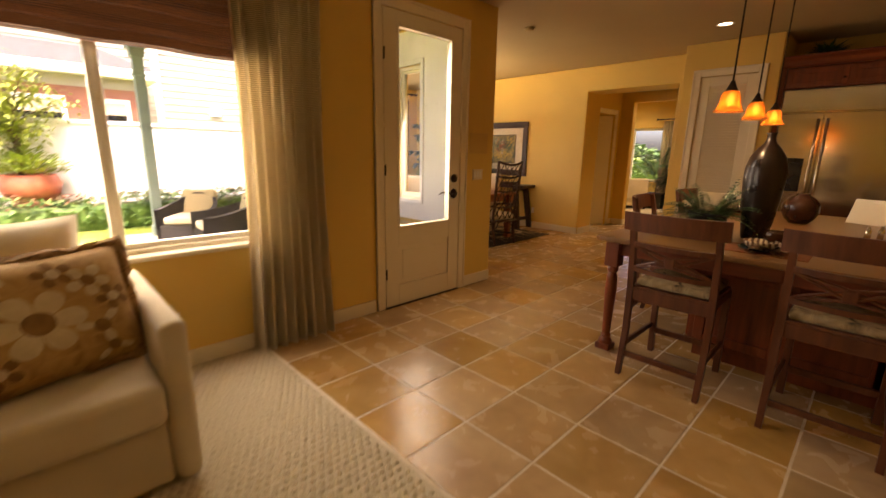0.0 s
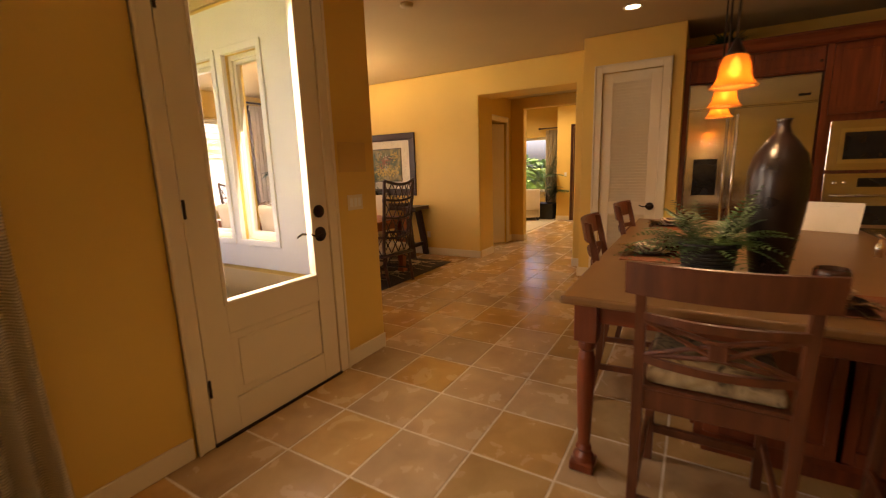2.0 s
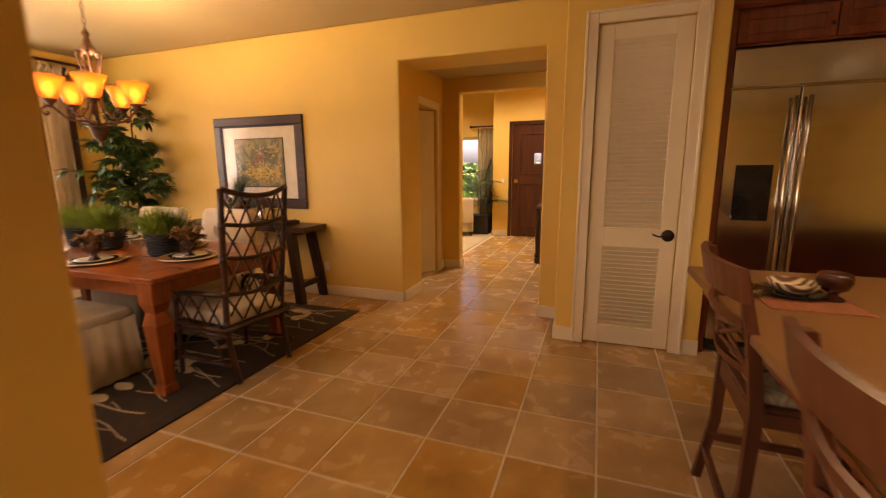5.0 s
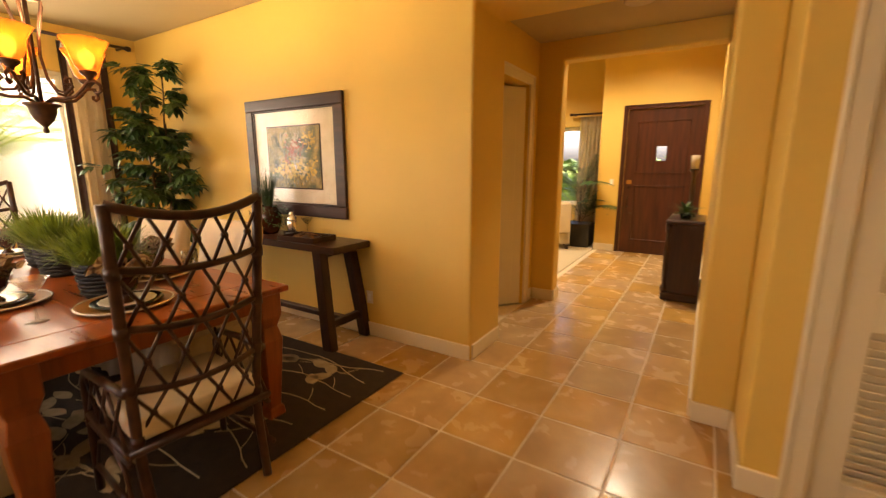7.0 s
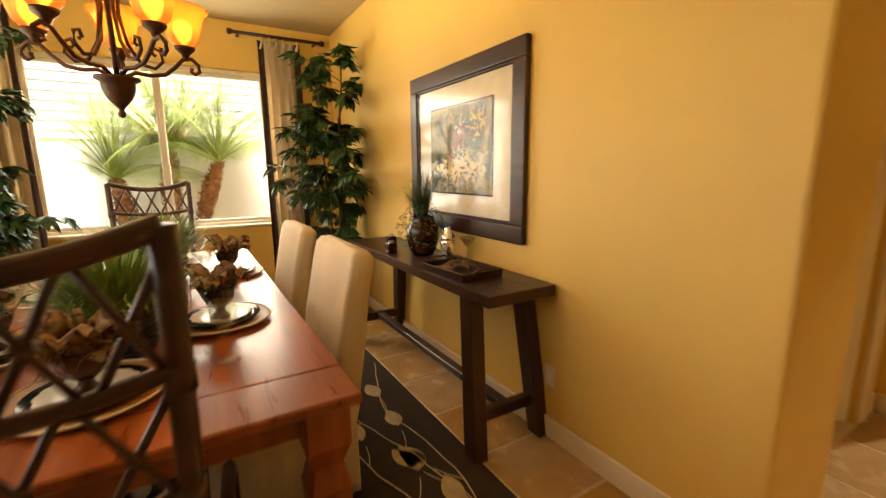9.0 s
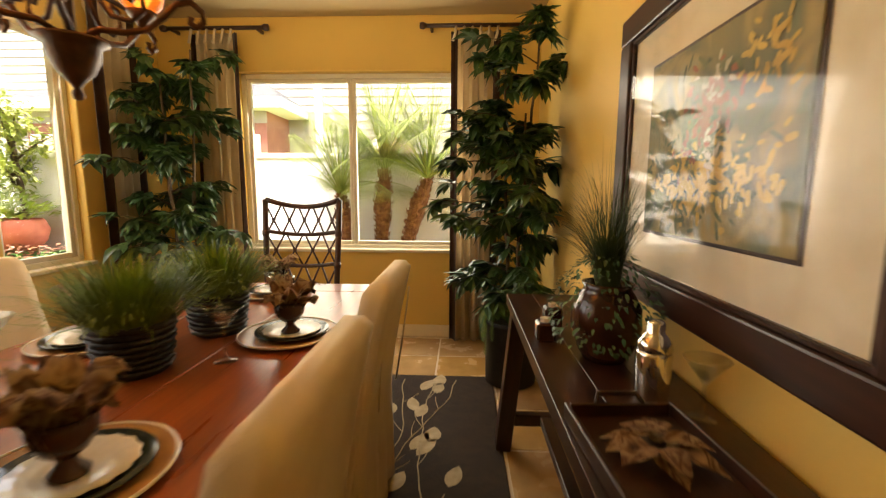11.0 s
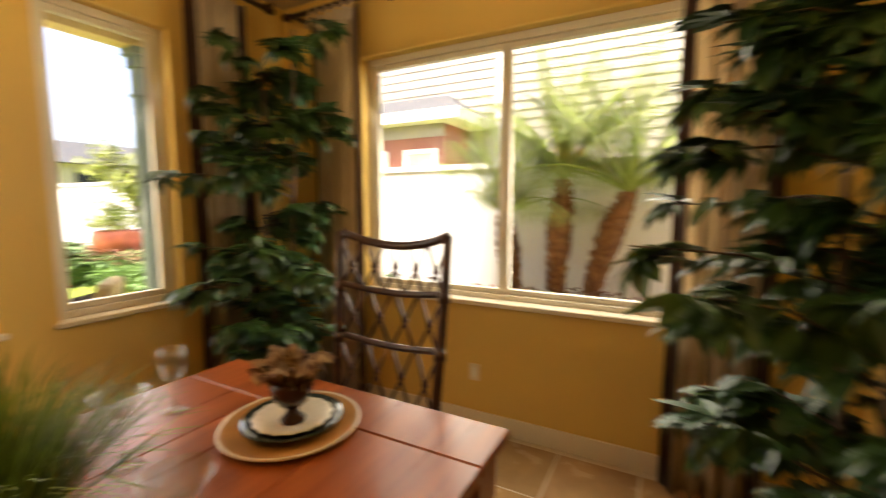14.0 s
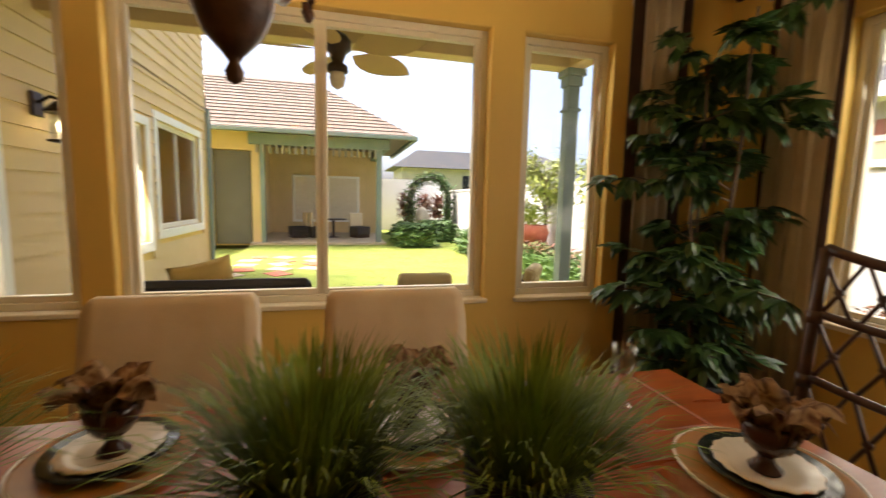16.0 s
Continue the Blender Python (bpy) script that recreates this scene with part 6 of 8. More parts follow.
# things on the console
CZ = 0.883
v_ = thing("planted_vase", "brown glazed vase with grasses and trailing greenery", "vase", pose(7.17, 6.07, CZ) @ Matrix.Scale(1.22, 4))
bm = bmesh.new()
lathe(bm, [(0.0, 0.0), (0.055, 0.0), (0.075, 0.03), (0.095, 0.10), (0.092, 0.15), (0.072, 0.19), (0.062, 0.205), (0.07, 0.22), (0.062, 0.22), (0.055, 0.2), (0.0, 0.19)], 24)
part("vase", bm, BROWNC, v_, smooth=True)
rg = random.Random(8)
bm = bmesh.new()
for k in range(340):
    a = rg.uniform(0, 2 * math.pi)
    ln, out = rg.uniform(0.22, 0.46), rg.uniform(0.02, 0.34) * (0.42 if math.cos(a) > 0.1 else 1.0)
    side = Vector((-math.sin(a), math.cos(a), 0))
    base = Vector((0.03 * math.cos(a), 0.03 * math.sin(a), 0.2))
    last = None
    for q in range(7):
        t = q / 6
        c = base + Vector((math.cos(a), math.sin(a), 0)) * out * t ** 1.8 + Vector((0, 0, ln * (t - 0.55 * min(1, out * 4) * t ** 3))) + side * 0.03 * math.sin(k) * t * t
        w = side * 0.0016 * (1.02 - t)
        row = (bm.verts.new(c - w), bm.verts.new(c + w))
        if last:
            bm.faces.new((last[0], last[1], row[1], row[0]))
        last = row
tagged(part("grass_tuft", bm, surface("dark_grass", (0.018, 0.036, 0.010), (0.06, 0.09, 0.025), 9, 0.5, 0.1, 40), v_), "upright dark grasses", kind="stuff")
bm = bmesh.new()
for k in range(520):
    a = rg.uniform(0, 2 * math.pi)
    t = rg.random()
    rad = 0.05 + 0.09 * math.sin(math.pi * min(1, t * 0.8))
    z = 0.30 - 0.24 * t
    leaf_bm(bm, (rad * math.cos(a) - 0.02 * t, rad * math.sin(a) - 0.03 * t, z), (math.cos(a), math.sin(a), rg.uniform(-1, 0.6)), (0, 0, 1), rg.uniform(0.012, 0.022), rg.uniform(0.0035, 0.006))
part("trailing_foliage", bm, LEAFB, v_, "trailing pale leaves")
sh = thing("cocktail_shaker", "polished silver cocktail shaker", "shaker", pose(7.21, 5.79, CZ))
bm = bmesh.new()
lathe(bm, [(0.0, 0.0), (0.042, 0.0), (0.045, 0.01), (0.048, 0.13), (0.044, 0.14)], 24)
part("cup", bm, CHROME, sh, smooth=True)
bm = bmesh.new()
lathe(bm, [(0.046, 0.14), (0.048, 0.145), (0.044, 0.165), (0.028, 0.185), (0.024, 0.19), (0.024, 0.215), (0.02, 0.222), (0.0, 0.224)], 24)
part("lid", bm, CHROME, sh, smooth=True)
mg = thing("martini_glass", "clear glass beside the shaker", "glass", pose(7.29, 5.68, CZ))
bm = bmesh.new()
lathe(bm, [(0.0, 0.001), (0.034, 0.001), (0.006, 0.008), (0.005, 0.09), (0.012, 0.10), (0.055, 0.16), (0.054, 0.161), (0.010, 0.104), (0.0, 0.103)], 20)
part("glass_body", bm, TABLEGLASS, mg, smooth=True)
tr = thing("serving_tray", "dark wooden tray with handles on the console", "tray", pose(7.09, 5.46, CZ, 0, 0, 4))
bm = boxes((-0.13, -0.20, 0.0005, 0.13, 0.20, 0.012), (-0.14, -0.21, 0.0, -0.127, 0.21, 0.045), (0.127, -0.21, 0.0, 0.14, 0.21, 0.045), (-0.127, -0.21, 0.0, 0.127, -0.197, 0.045), (-0.127, 0.197, 0.0, 0.127, 0.21, 0.045), bevel=0.003)
part("tray_body", bm, DARKW, tr)
for s in (-1, 1):
    bm = bmesh.new()
    tube(bm, [(-0.06, s * 0.205, 0.042), (-0.05, s * 0.225, 0.06), (0.05, s * 0.225, 0.06), (0.06, s * 0.205, 0.042)], 0.007, 6)
    part("handle", bm, DARKW, tr, smooth=True)
nb = thing("napkin_bundle", "bundle of tan and brown printed napkins on the tray", "napkin", pose(7.09, 5.50, CZ + 0.0125))
bm = bmesh.new()
for k in range(12):
    a = rg.uniform(0, 6.28)
    leaf_bm(bm, (0.02 * math.cos(a), 0.03 * math.sin(a), 0.012 + 0.03 * rg.random()), (math.cos(a), math.sin(a), 0.3), (0, 0, 1), rg.uniform(0.07, 0.11), rg.uniform(0.025, 0.04), 0.5, 4)
bmesh.ops.solidify(bm, geom=bm.faces[:], thickness=0.004)
part("cloth", bm, NAPKIN, nb, smooth=True)
for i, (x, y) in enumerate(((7.00, 6.24), (7.05, 6.35))):
    vt = thing("votive_holder", "small brown wooden candle holder", "candle holder", pose(x, y, CZ), "candle holders on the console")
    part("block", boxes((-0.035, -0.035, 0, 0.035, 0.035, 0.075 + 0.03 * i), bevel=0.008), BROWNC, vt)
    bm = bmesh.new()
    lathe(bm, [(0.0, 0.075 + 0.03 * i), (0.02, 0.0752 + 0.03 * i), (0.02, 0.09 + 0.03 * i), (0.0, 0.091 + 0.03 * i)], 12)
    part("candle", bm, CREAMC, vt, "cream tea light")
dk = thing("glass_bottle", "dark tall glass bottle beside the vase", "bottle", pose(7.23, 6.29, CZ))
bm = bmesh.new()
lathe(bm, [(0.0, 0.0), (0.04, 0.0), (0.043, 0.01), (0.043, 0.17), (0.03, 0.2), (0.018, 0.22), (0.018, 0.25), (0.0, 0.25)], 18)
part("bottle_body", bm, DARKC, dk, smooth=True)
part("stopper", lathe(bmesh.new(), [(0.0, 0.249), (0.016, 0.25), (0.021, 0.262), (0.02, 0.282), (0.012, 0.292), (0.0, 0.294)], 14), BROWNC, dk, smooth=True)


def wall_plate(name, m, label, category, w=0.07, h=0.115, slots=1, finish=TRIM):
    root = thing(name, label, category, m)
    part("plate", boxes((-w / 2, -0.007, -h / 2, w / 2, 0.0, h / 2), bevel=0.002), finish, root)
    for i in range(slots):
        x = (i - (slots - 1) / 2) * 0.046
        part("insert", boxes((x - 0.016, -0.0105, -0.033, x + 0.016, -0.0065, 0.033), bevel=0.002), WHITE, root)


wall_plate("wall_outlet", pose(5.44, 8.75, 0.39), "cream wall outlet plate below the dining window", "outlet")
wall_plate("wall_outlet", pose(7.375, 5.0, 0.36, 0, 0, -90), "cream wall outlet plate beside the console", "outlet")
wall_plate("wall_outlet", pose(0.42, 3.18, 0.36), "cream wall outlet plate under the garden window", "outlet")
wall_plate("light_switch", pose(3.50, 3.18, 1.28), "cream triple light switch plate beside the door", "switch", 0.165, 0.115, 3)
wall_plate("wall_intercom", pose(3.50, 3.18, 1.62), "flush yellow painted intercom panel on the wall", "intercom", 0.30, 0.22, 0, surface("intercom_paint", (0.60, 0.38, 0.10), (0.65, 0.42, 0.115), 3, 0.4, 0.05, 60))

# ---- family room ----
cp = bmesh.new()
box(cp, -3.64, -3.99, -0.0015, 0.985, 3.179, 0.010, 0.004)
carpet = setting("carpet", cp, CARPET, "cream textured loop carpet", "carpet")
loops = bmesh.new()
rl = random.Random(6)
for i in range(27):
    for j in range(52):
        x, y = -0.22 + i * 0.045 + (0.0225 if j % 2 else 0), 0.9 + j * 0.043
        if x > 0.965 or y > 3.12:
            continue
        a, b, h = 0.021, 0.018, rl.uniform(0.015, 0.021)
        base = [loops.verts.new((x + a * c, y + b * s, 0.0098)) for c, s in ((1, 0), (0.7, 0.7), (0, 1), (-0.7, 0.7), (-1, 0), (-0.7, -0.7), (0, -1), (0.7, -0.7))]
        top = loops.verts.new((x + rl.uniform(-.002, .002), y, 0.0098 + h))
        for k in range(8):
            loops.faces.new((base[k], base[(k + 1) % 8], top))
tagged(part("carpet_loops", loops, CARPET, carpet, smooth=True), "raised cream carpet loops", kind="stuff")

sofa = thing("sofa", "cream upholstered sofa with square arms", "sofa", pose(0.24, 1.93, 0.0102, 0, 0, 0) @ Matrix.Scale(1.2, 4))
bm = bmesh.new()
box(bm, -0.09, 0.0, 0.03, 0.0, 0.93, 0.665, 0.035, seg=4)
part("arm", bm, SOFA, sofa, smooth=True)
bm = bmesh.new()
box(bm, -2.1, 0.0, 0.03, -1.865, 0.93, 0.665, 0.045, seg=4)
part("arm", bm, SOFA, sofa, smooth=True)
bm = bmesh.new()
box(bm, -1.865, 0.03, 0.03, -0.09, 0.9, 0.29, 0.02, seg=2)
part("base", bm, SOFA, sofa, smooth=True)
bm = bmesh.new()
box(bm, -1.86, 0.72, 0.29, -0.093, 0.95, 0.82, 0.06, seg=4)
part("backrest", bm, SOFA, sofa, smooth=True)
for x0, x1 in ((-1.0, -0.092), (-1.863, -1.003)):
    bm = bmesh.new()
    box(bm, x0, -0.02, 0.29, x1, 0.72, 0.455, 0.04, seg=4)
    sc = part("seat_cushion", bm, SOFA, sofa, smooth=True)
    bm = bmesh.new()
    tube(bm, [(x0 + 0.03, -0.013, 0.425), (x1 - 0.03, -0.013, 0.425), (x1 - 0.01, 0.02, 0.427), (x1 - 0.01, 0.68, 0.427)], 0.006, 6)
    part("piping", bm, SOFA, sc, smooth=True)


def pillow(name, label, m, w, h, d, material, fringe=None, print_=(), group="pillows on the sofa"):
    root = thing(name, label, "pillow", m, group)
    bm = bmesh.new()
    n = 12
    for sgn in (1, -1):
        g = []
        for i in range(n + 1):
            row = []
            for j in range(n + 1):
                u, v = 2 * i / n - 1, 2 * j / n - 1
                puff = ((1 - u ** 4) * (1 - v ** 4)) ** 0.6
                pin = 1 - 0.07 * (1 - (abs(u) * abs(v)) ** 2)
                row.append(bm.verts.new((u * w / 2 * pin, sgn * d / 2 * puff, v * h / 2 * pin + h / 2)))
            g.append(row)
        for i in range(n):
            for j in range(n):
                bm.faces.new((g[i][j], g[i + 1][j], g[i + 1][j + 1], g[i][j + 1]))
    bmesh.ops.remove_doubles(bm, verts=bm.verts, dist=1e-4)
    part("cover", bm, material, root, smooth=True)
    if fringe:
        bm = bmesh.new()
        r = random.Random(5)
        per = []
        for i in range(27):
            t = i / 11
            k, f = int(t) % 4, t - int(t)
            u, v = ((-1 + 2 * f, 1), (1, 1 - 2 * f), (1 - 2 * f, -1), (-1, -1 + 2 * f))[k]
            pin = 1 - 0.07 * (1 - (abs(u) * abs(v)) ** 2)
            per.append((u * w / 2 * pin, r.uniform(-0.012, 0.012), v * h / 2 * pin + h / 2 + (0.012 if v < -0.9 else 0)))
        tube(bm, per, 0.026, 7, closed=True)
        for v in bm.verts:
            v.co += Vector((r.uniform(-1, 1), r.uniform(-1, 1), r.uniform(-1, 1))) * 0.012
        part("fringe", bm, fringe, root, "tan brush fringe", smooth=False)

    def on_face(u, v, lift):
        u, v = max(-0.93, min(0.93, u)), max(-0.93, min(0.93, v))
        puff = ((1 - u ** 4) * (1 - v ** 4)) ** 0.6
        pin = 1 - 0.07 * (1 - (abs(u) * abs(v)) ** 2)
        return (u * w / 2 * pin, -d / 2 * puff - 0.005 - lift, v * h / 2 * pin + h / 2)
    for k, (u0, v0, size, petals, inner, outer) in enumerate(print_):
        for ring, (scale_, mat_, lift) in enumerate(((1.0, outer, 0.0), (0.36, inner, 0.0024))):
            bm = bmesh.new()
            for i in range(petals if ring == 0 else 1):
                a = 2 * math.pi * i / petals + k
                loop, n = [], 14
                for j in range(n):
                    b = 2 * math.pi * j / n
                    if ring == 0:
                        px, py = 0.62 + 0.42 * math.cos(b), (0.30 if petals > 3 else 0.2) * math.sin(b) * (1 + 0.25 * math.cos(b))
                        x, y = px * math.cos(a) - py * math.sin(a), px * math.sin(a) + py * math.cos(a)
                    else:
                        x, y = scale_ * math.cos(b), scale_ * math.sin(b)
                    loop.append(bm.verts.new(on_face(u0 + size * x, v0 + size * y, lift + 0.0004 * i)))
                c = bm.verts.new(on_face(u0 + size * (0.62 * math.cos(a) if ring == 0 else 0), v0 + size * (0.62 * math.sin(a) if ring == 0 else 0), lift + 0.0004 * i + 0.001))
                for j in range(n):
                    bm.faces.new((loop[j], loop[(j + 1) % n], c))
            part("printed_petals" if ring == 0 else "printed_centre", bm, mat_, root, smooth=True)
    return root


PRINTC = surface("cream_print", (0.54, 0.43, 0.26), (0.66, 0.55, 0.36), 16, 0.9, 0.3, 220)
PRINTB = surface("brown_print", (0.19, 0.10, 0.035), (0.30, 0.17, 0.065), 16, 0.9, 0.3, 220)
TANC = patches("golden_tan_cotton", [(0.40, 0.24, 0.085), (0.50, 0.32, 0.125), (0.33, 0.185, 0.065)], 13, 0.9, 0.3, 0.8)
FRINGE = patches("brush_fringe", [(0.20, 0.10, 0.035), (0.40, 0.24, 0.10), (0.14, 0.07, 0.025)], 50, 0.95, 0.9)
pillow("throw_pillow", "golden tan pillow printed with cream flowers and edged with brush fringe", pose(-0.155, 2.22, 0.552, -22, 0, 16), 0.66, 0.56, 0.24, TANC, FRINGE, ((-0.22, -0.10, 0.50, 6, PRINTB, PRINTC), (0.42, 0.42, 0.26, 5, PRINTB, PRINTC), (0.66, 0.08, 0.22, 5, PRINTC, PRINTB), (0.08, 0.62, 0.22, 5, PRINTC, PRINTB), (-0.64, 0.58, 0.24, 5, PRINTB, PRINTC), (0.42, -0.36, 0.30, 3, PRINTB, PRINTC), (0.50, -0.72, 0.24, 3, PRINTB, PRINTC), (-0.68, -0.66, 0.22, 5, PRINTC, PRINTB)))
pillow("throw_pillow", "plain tan pillow against the sofa back", pose(-0.32, 2.62, 0.56, -14, 0, 6), 0.66, 0.64, 0.18, SOFA)
OLIVE = patches("olive_velvet", [(0.05, 0.055, 0.02), (0.12, 0.12, 0.045), (0.16, 0.14, 0.06)], 22, 0.9, 0.4)
pillow("throw_pillow", "olive green patterned pillow on the sofa", pose(-0.68, 2.20, 0.552, -24, 0, 8), 0.50, 0.46, 0.18, OLIVE)

curtain_panel("long_drape", pose(1.21, 3.02, 0), 0.66, 0.03, 3.0, DRAPE, "ribbed beige full length drape beside the window", None, 8, 0.045, gather=-0.10)
rs = thing("woven_roman_shade", "dark woven wood roman shade, half raised", "blind", pose(0, 0, 0))
bm = bmesh.new()
pts = [(2.72, 3.13), (2.42, 3.125), (2.40, 3.09), (2.36, 3.08), (2.34, 3.12), (2.30, 3.118), (2.28, 3.075), (2.23, 3.07), (2.20, 3.115), (2.17, 3.113), (2.15, 3.075), (2.10, 3.08), (2.085, 3.12)]
g = []
for z, y in pts:
    g.append([bm.verts.new((-0.78 + 1.92 * i / 24, y + 0.004 * math.sin(i * 1.7), z + 0.004 * math.sin(i * 0.9))) for i in range(25)])
for a, b in zip(g, g[1:]):
    for i in range(24):
        bm.faces.new((a[i], a[i + 1], b[i + 1], b[i]))
bmesh.ops.solidify(bm, geom=bm.faces[:], thickness=0.006)
part("woven_panel", bm, BAMBOO, rs)
part("head_rail", boxes((-0.79, 3.10, 2.72, 1.15, 3.178, 2.77), bevel=0.004), DARKW, rs)

# ---- hall, entry and living room ----
hc = thing("hall_cabinet", "carved dark wooden cabinet in the entry hall", "cabinet", pose(10.35, 2.475, 0))
bm = bmesh.new()
box(bm, -0.36, 0.0, 0.06, 0.36, 0.33, 0.88, 0.006)
part("carcass", bm, DARKL, hc)
part("plinth", boxes((-0.40, 0.0, 0.0, 0.40, 0.38, 0.09), bevel=0.012), DARKW, hc)
part("top", boxes((-0.40, 0.0, 0.88, 0.40, 0.38, 0.93), bevel=0.012), DARKW, hc)
for x in (-0.34, 0.34):
    bm = bmesh.new()
    lathe(bm, [(0.035, 0.09), (0.04, 0.14), (0.022, 0.17), (0.032, 0.4), (0.028, 0.6), (0.02, 0.75), (0.038, 0.8), (0.035, 0.88)], 12, Matrix.Translation((x, 0.35, 0)))
    part("turned_column", bm, DARKL, hc, smooth=True)
for x in (-0.17, 0.17):
    part("door_panel", boxes((x - 0.14, 0.33, 0.14, x + 0.14, 0.345, 0.82), (x - 0.09, 0.344, 0.2, x + 0.09, 0.355, 0.76), bevel=0.004), DARKL, hc)
cd = thing("candlestick", "tall turned dark candlestick with a cream candle", "candlestick", pose(10.45, 2.65, 0.93))
bm = bmesh.new()
lathe(bm, [(0.0, 0.0), (0.07, 0.0), (0.06, 0.03), (0.02, 0.06), (0.03, 0.12), (0.018, 0.18), (0.026, 0.32), (0.018, 0.46), (0.03, 0.52), (0.055, 0.55), (0.055, 0.56), (0.0, 0.56)], 16)
part("stick", bm, DARKL, cd, smooth=True)
bm = bmesh.new()
lathe(bm, [(0.0, 0.561), (0.042, 0.561), (0.042, 0.72), (0.0, 0.715)], 16)
part("candle", bm, CREAMC, cd, "cream pillar candle", smooth=True)
fl = thing("fern_bowl", "small green fern on the hall cabinet", "potted plant", pose(10.18, 2.68, 0.93))
bm = bmesh.new()
for k in range(60):
    a, e = rk.uniform(0, 6.28), rk.uniform(0.2, 1.3)
    leaf_bm(bm, (0, 0, 0.06), (math.cos(a) * math.cos(e), math.sin(a) * math.cos(e), math.sin(e)), (0, 0, 1), rk.uniform(0.1, 0.2), 0.012, 0.6)
part("fronds", bm, FERN, fl)
bm = bmesh.new()
lathe(bm, [(0.0, 0.0), (0.05, 0.0), (0.07, 0.06), (0.0, 0.06)], 14)
part("pot", bm, DARKC, fl)
setting("living_carpet", boxes((9.45, 4.22, -0.0015, 13.98, 7.98, 0.012)), CARPET, "cream living room carpet", "carpet")
ar = thing("armchair", "cream upholstered armchair in the living room", "armchair", pose(12.6, 5.15, 0.0122, 0, 0, 120))
for r_ in (("base", (-0.4, -0.4, 0.08, 0.4, 0.4, 0.30)), ("seat_cushion", (-0.28, -0.36, 0.305, 0.28, 0.34, 0.46)), ("backrest", (-0.4, 0.30, 0.30, 0.4, 0.48, 0.86)), ("arm", (-0.42, -0.42, 0.08, -0.285, 0.40, 0.62)), ("arm", (0.285, -0.42, 0.08, 0.42, 0.40, 0.62))):
    bm = bmesh.new()
    box(bm, *r_[1], 0.03, seg=3)
    part(r_[0], bm, SOFA, ar, smooth=True)
for x in (-0.36, 0.36):
    for y in (-0.36, 0.40):
        part("foot", boxes((x - 0.025, y - 0.025, 0, x + 0.025, y + 0.025, 0.08)), DARKL, ar)
lp = thing("potted_palm", "leafy palm in a black cube planter by the window", "houseplant", pose(12.98, 4.56, 0.0122))
part("planter", boxes((-0.24, -0.24, 0, 0.24, 0.24, 0.44), bevel=0.012), BLACKM, lp, "black cube planter")
bm, st = bmesh.new(), bmesh.new()
for k in range(26):
    a, e = rk.uniform(0, 6.28), rk.uniform(0.5, 1.35)
    z0 = rk.uniform(0.42, 1.1)
    d = Vector((math.cos(a) * math.cos(e), math.sin(a) * math.cos(e), math.sin(e)))
    p0 = Vector((0.04 * math.cos(a), 0.04 * math.sin(a), z0))
    ln = rk.uniform(0.6, 1.0)
    pts = [p0 + d * ln * t - Vector((0, 0, 0.4 * t * t * math.cos(e))) for t in (0, 0.3, 0.6, 1.0)]
    tube(st, pts, 0.006, 4, 0.002)
    s = Vector((-math.sin(a), math.cos(a), 0))
    for i in range(16):
        t = 0.3 + 0.7 * i / 15
        q = p0 + d * ln * t - Vector((0, 0, 0.4 * t * t * math.cos(e)))
        for sg in (-1, 1):
            leaf_bm(bm, q, s * sg + d * 0.7 - Vector((0, 0, 0.3)), (0, 0, 1), rk.uniform(0.2, 0.32), 0.019, 0.3, 2)
tube(st, [(0, 0, 0.38), (0.01, 0, 0.8), (0, 0.01, 1.15)], 0.022, 7, 0.012)
part("stems", st, BARK, lp)
part("fronds", bm, LEAF, lp, "drooping dark green fronds")
curtain_panel("sheer_drape", pose(13.86, 4.65, 0, 0, 0, -90), 0.46, 0.03, 2.53, DRAPE2, "striped beige drape by the living room window", None, 6, 0.03, rod=0.42)
wall_plate("light_switch", pose(12.74, 3.98, 1.25, 0, 0, -90), "cream light switch by the front door", "switch")
hs = thing("ceiling_speaker", "round ceiling speaker grille in the hall", "speaker", pose(8.5, 3.1, 2.80))
bm = bmesh.new()
lathe(bm, [(0.0, -0.008), (0.10, -0.008), (0.115, -0.004), (0.118, 0.0)], 24)
part("grille", bm, GROUT, hs, smooth=True)
# two unseen ceiling lights, added to brighten the entry and living room
for x, y in ((11.0, 3.3), (12.0, 5.6)):
    dl = thing("recessed_light", "round recessed ceiling light, switched on", "ceiling light", pose(x, y, 4.0), "recessed ceiling lights")
    bm = bmesh.new()
    lathe(bm, [(0.0, -0.004), (0.09, -0.004), (0.095, 0.0)], 20)
    part("lens", bm, DOWNL, dl)
    lamp("recessed_glow", "SPOT", 34, (1.0, 0.87, 0.63), look((x, y, 3.97), (x, y, 0)), spot=130, radius=0.06)

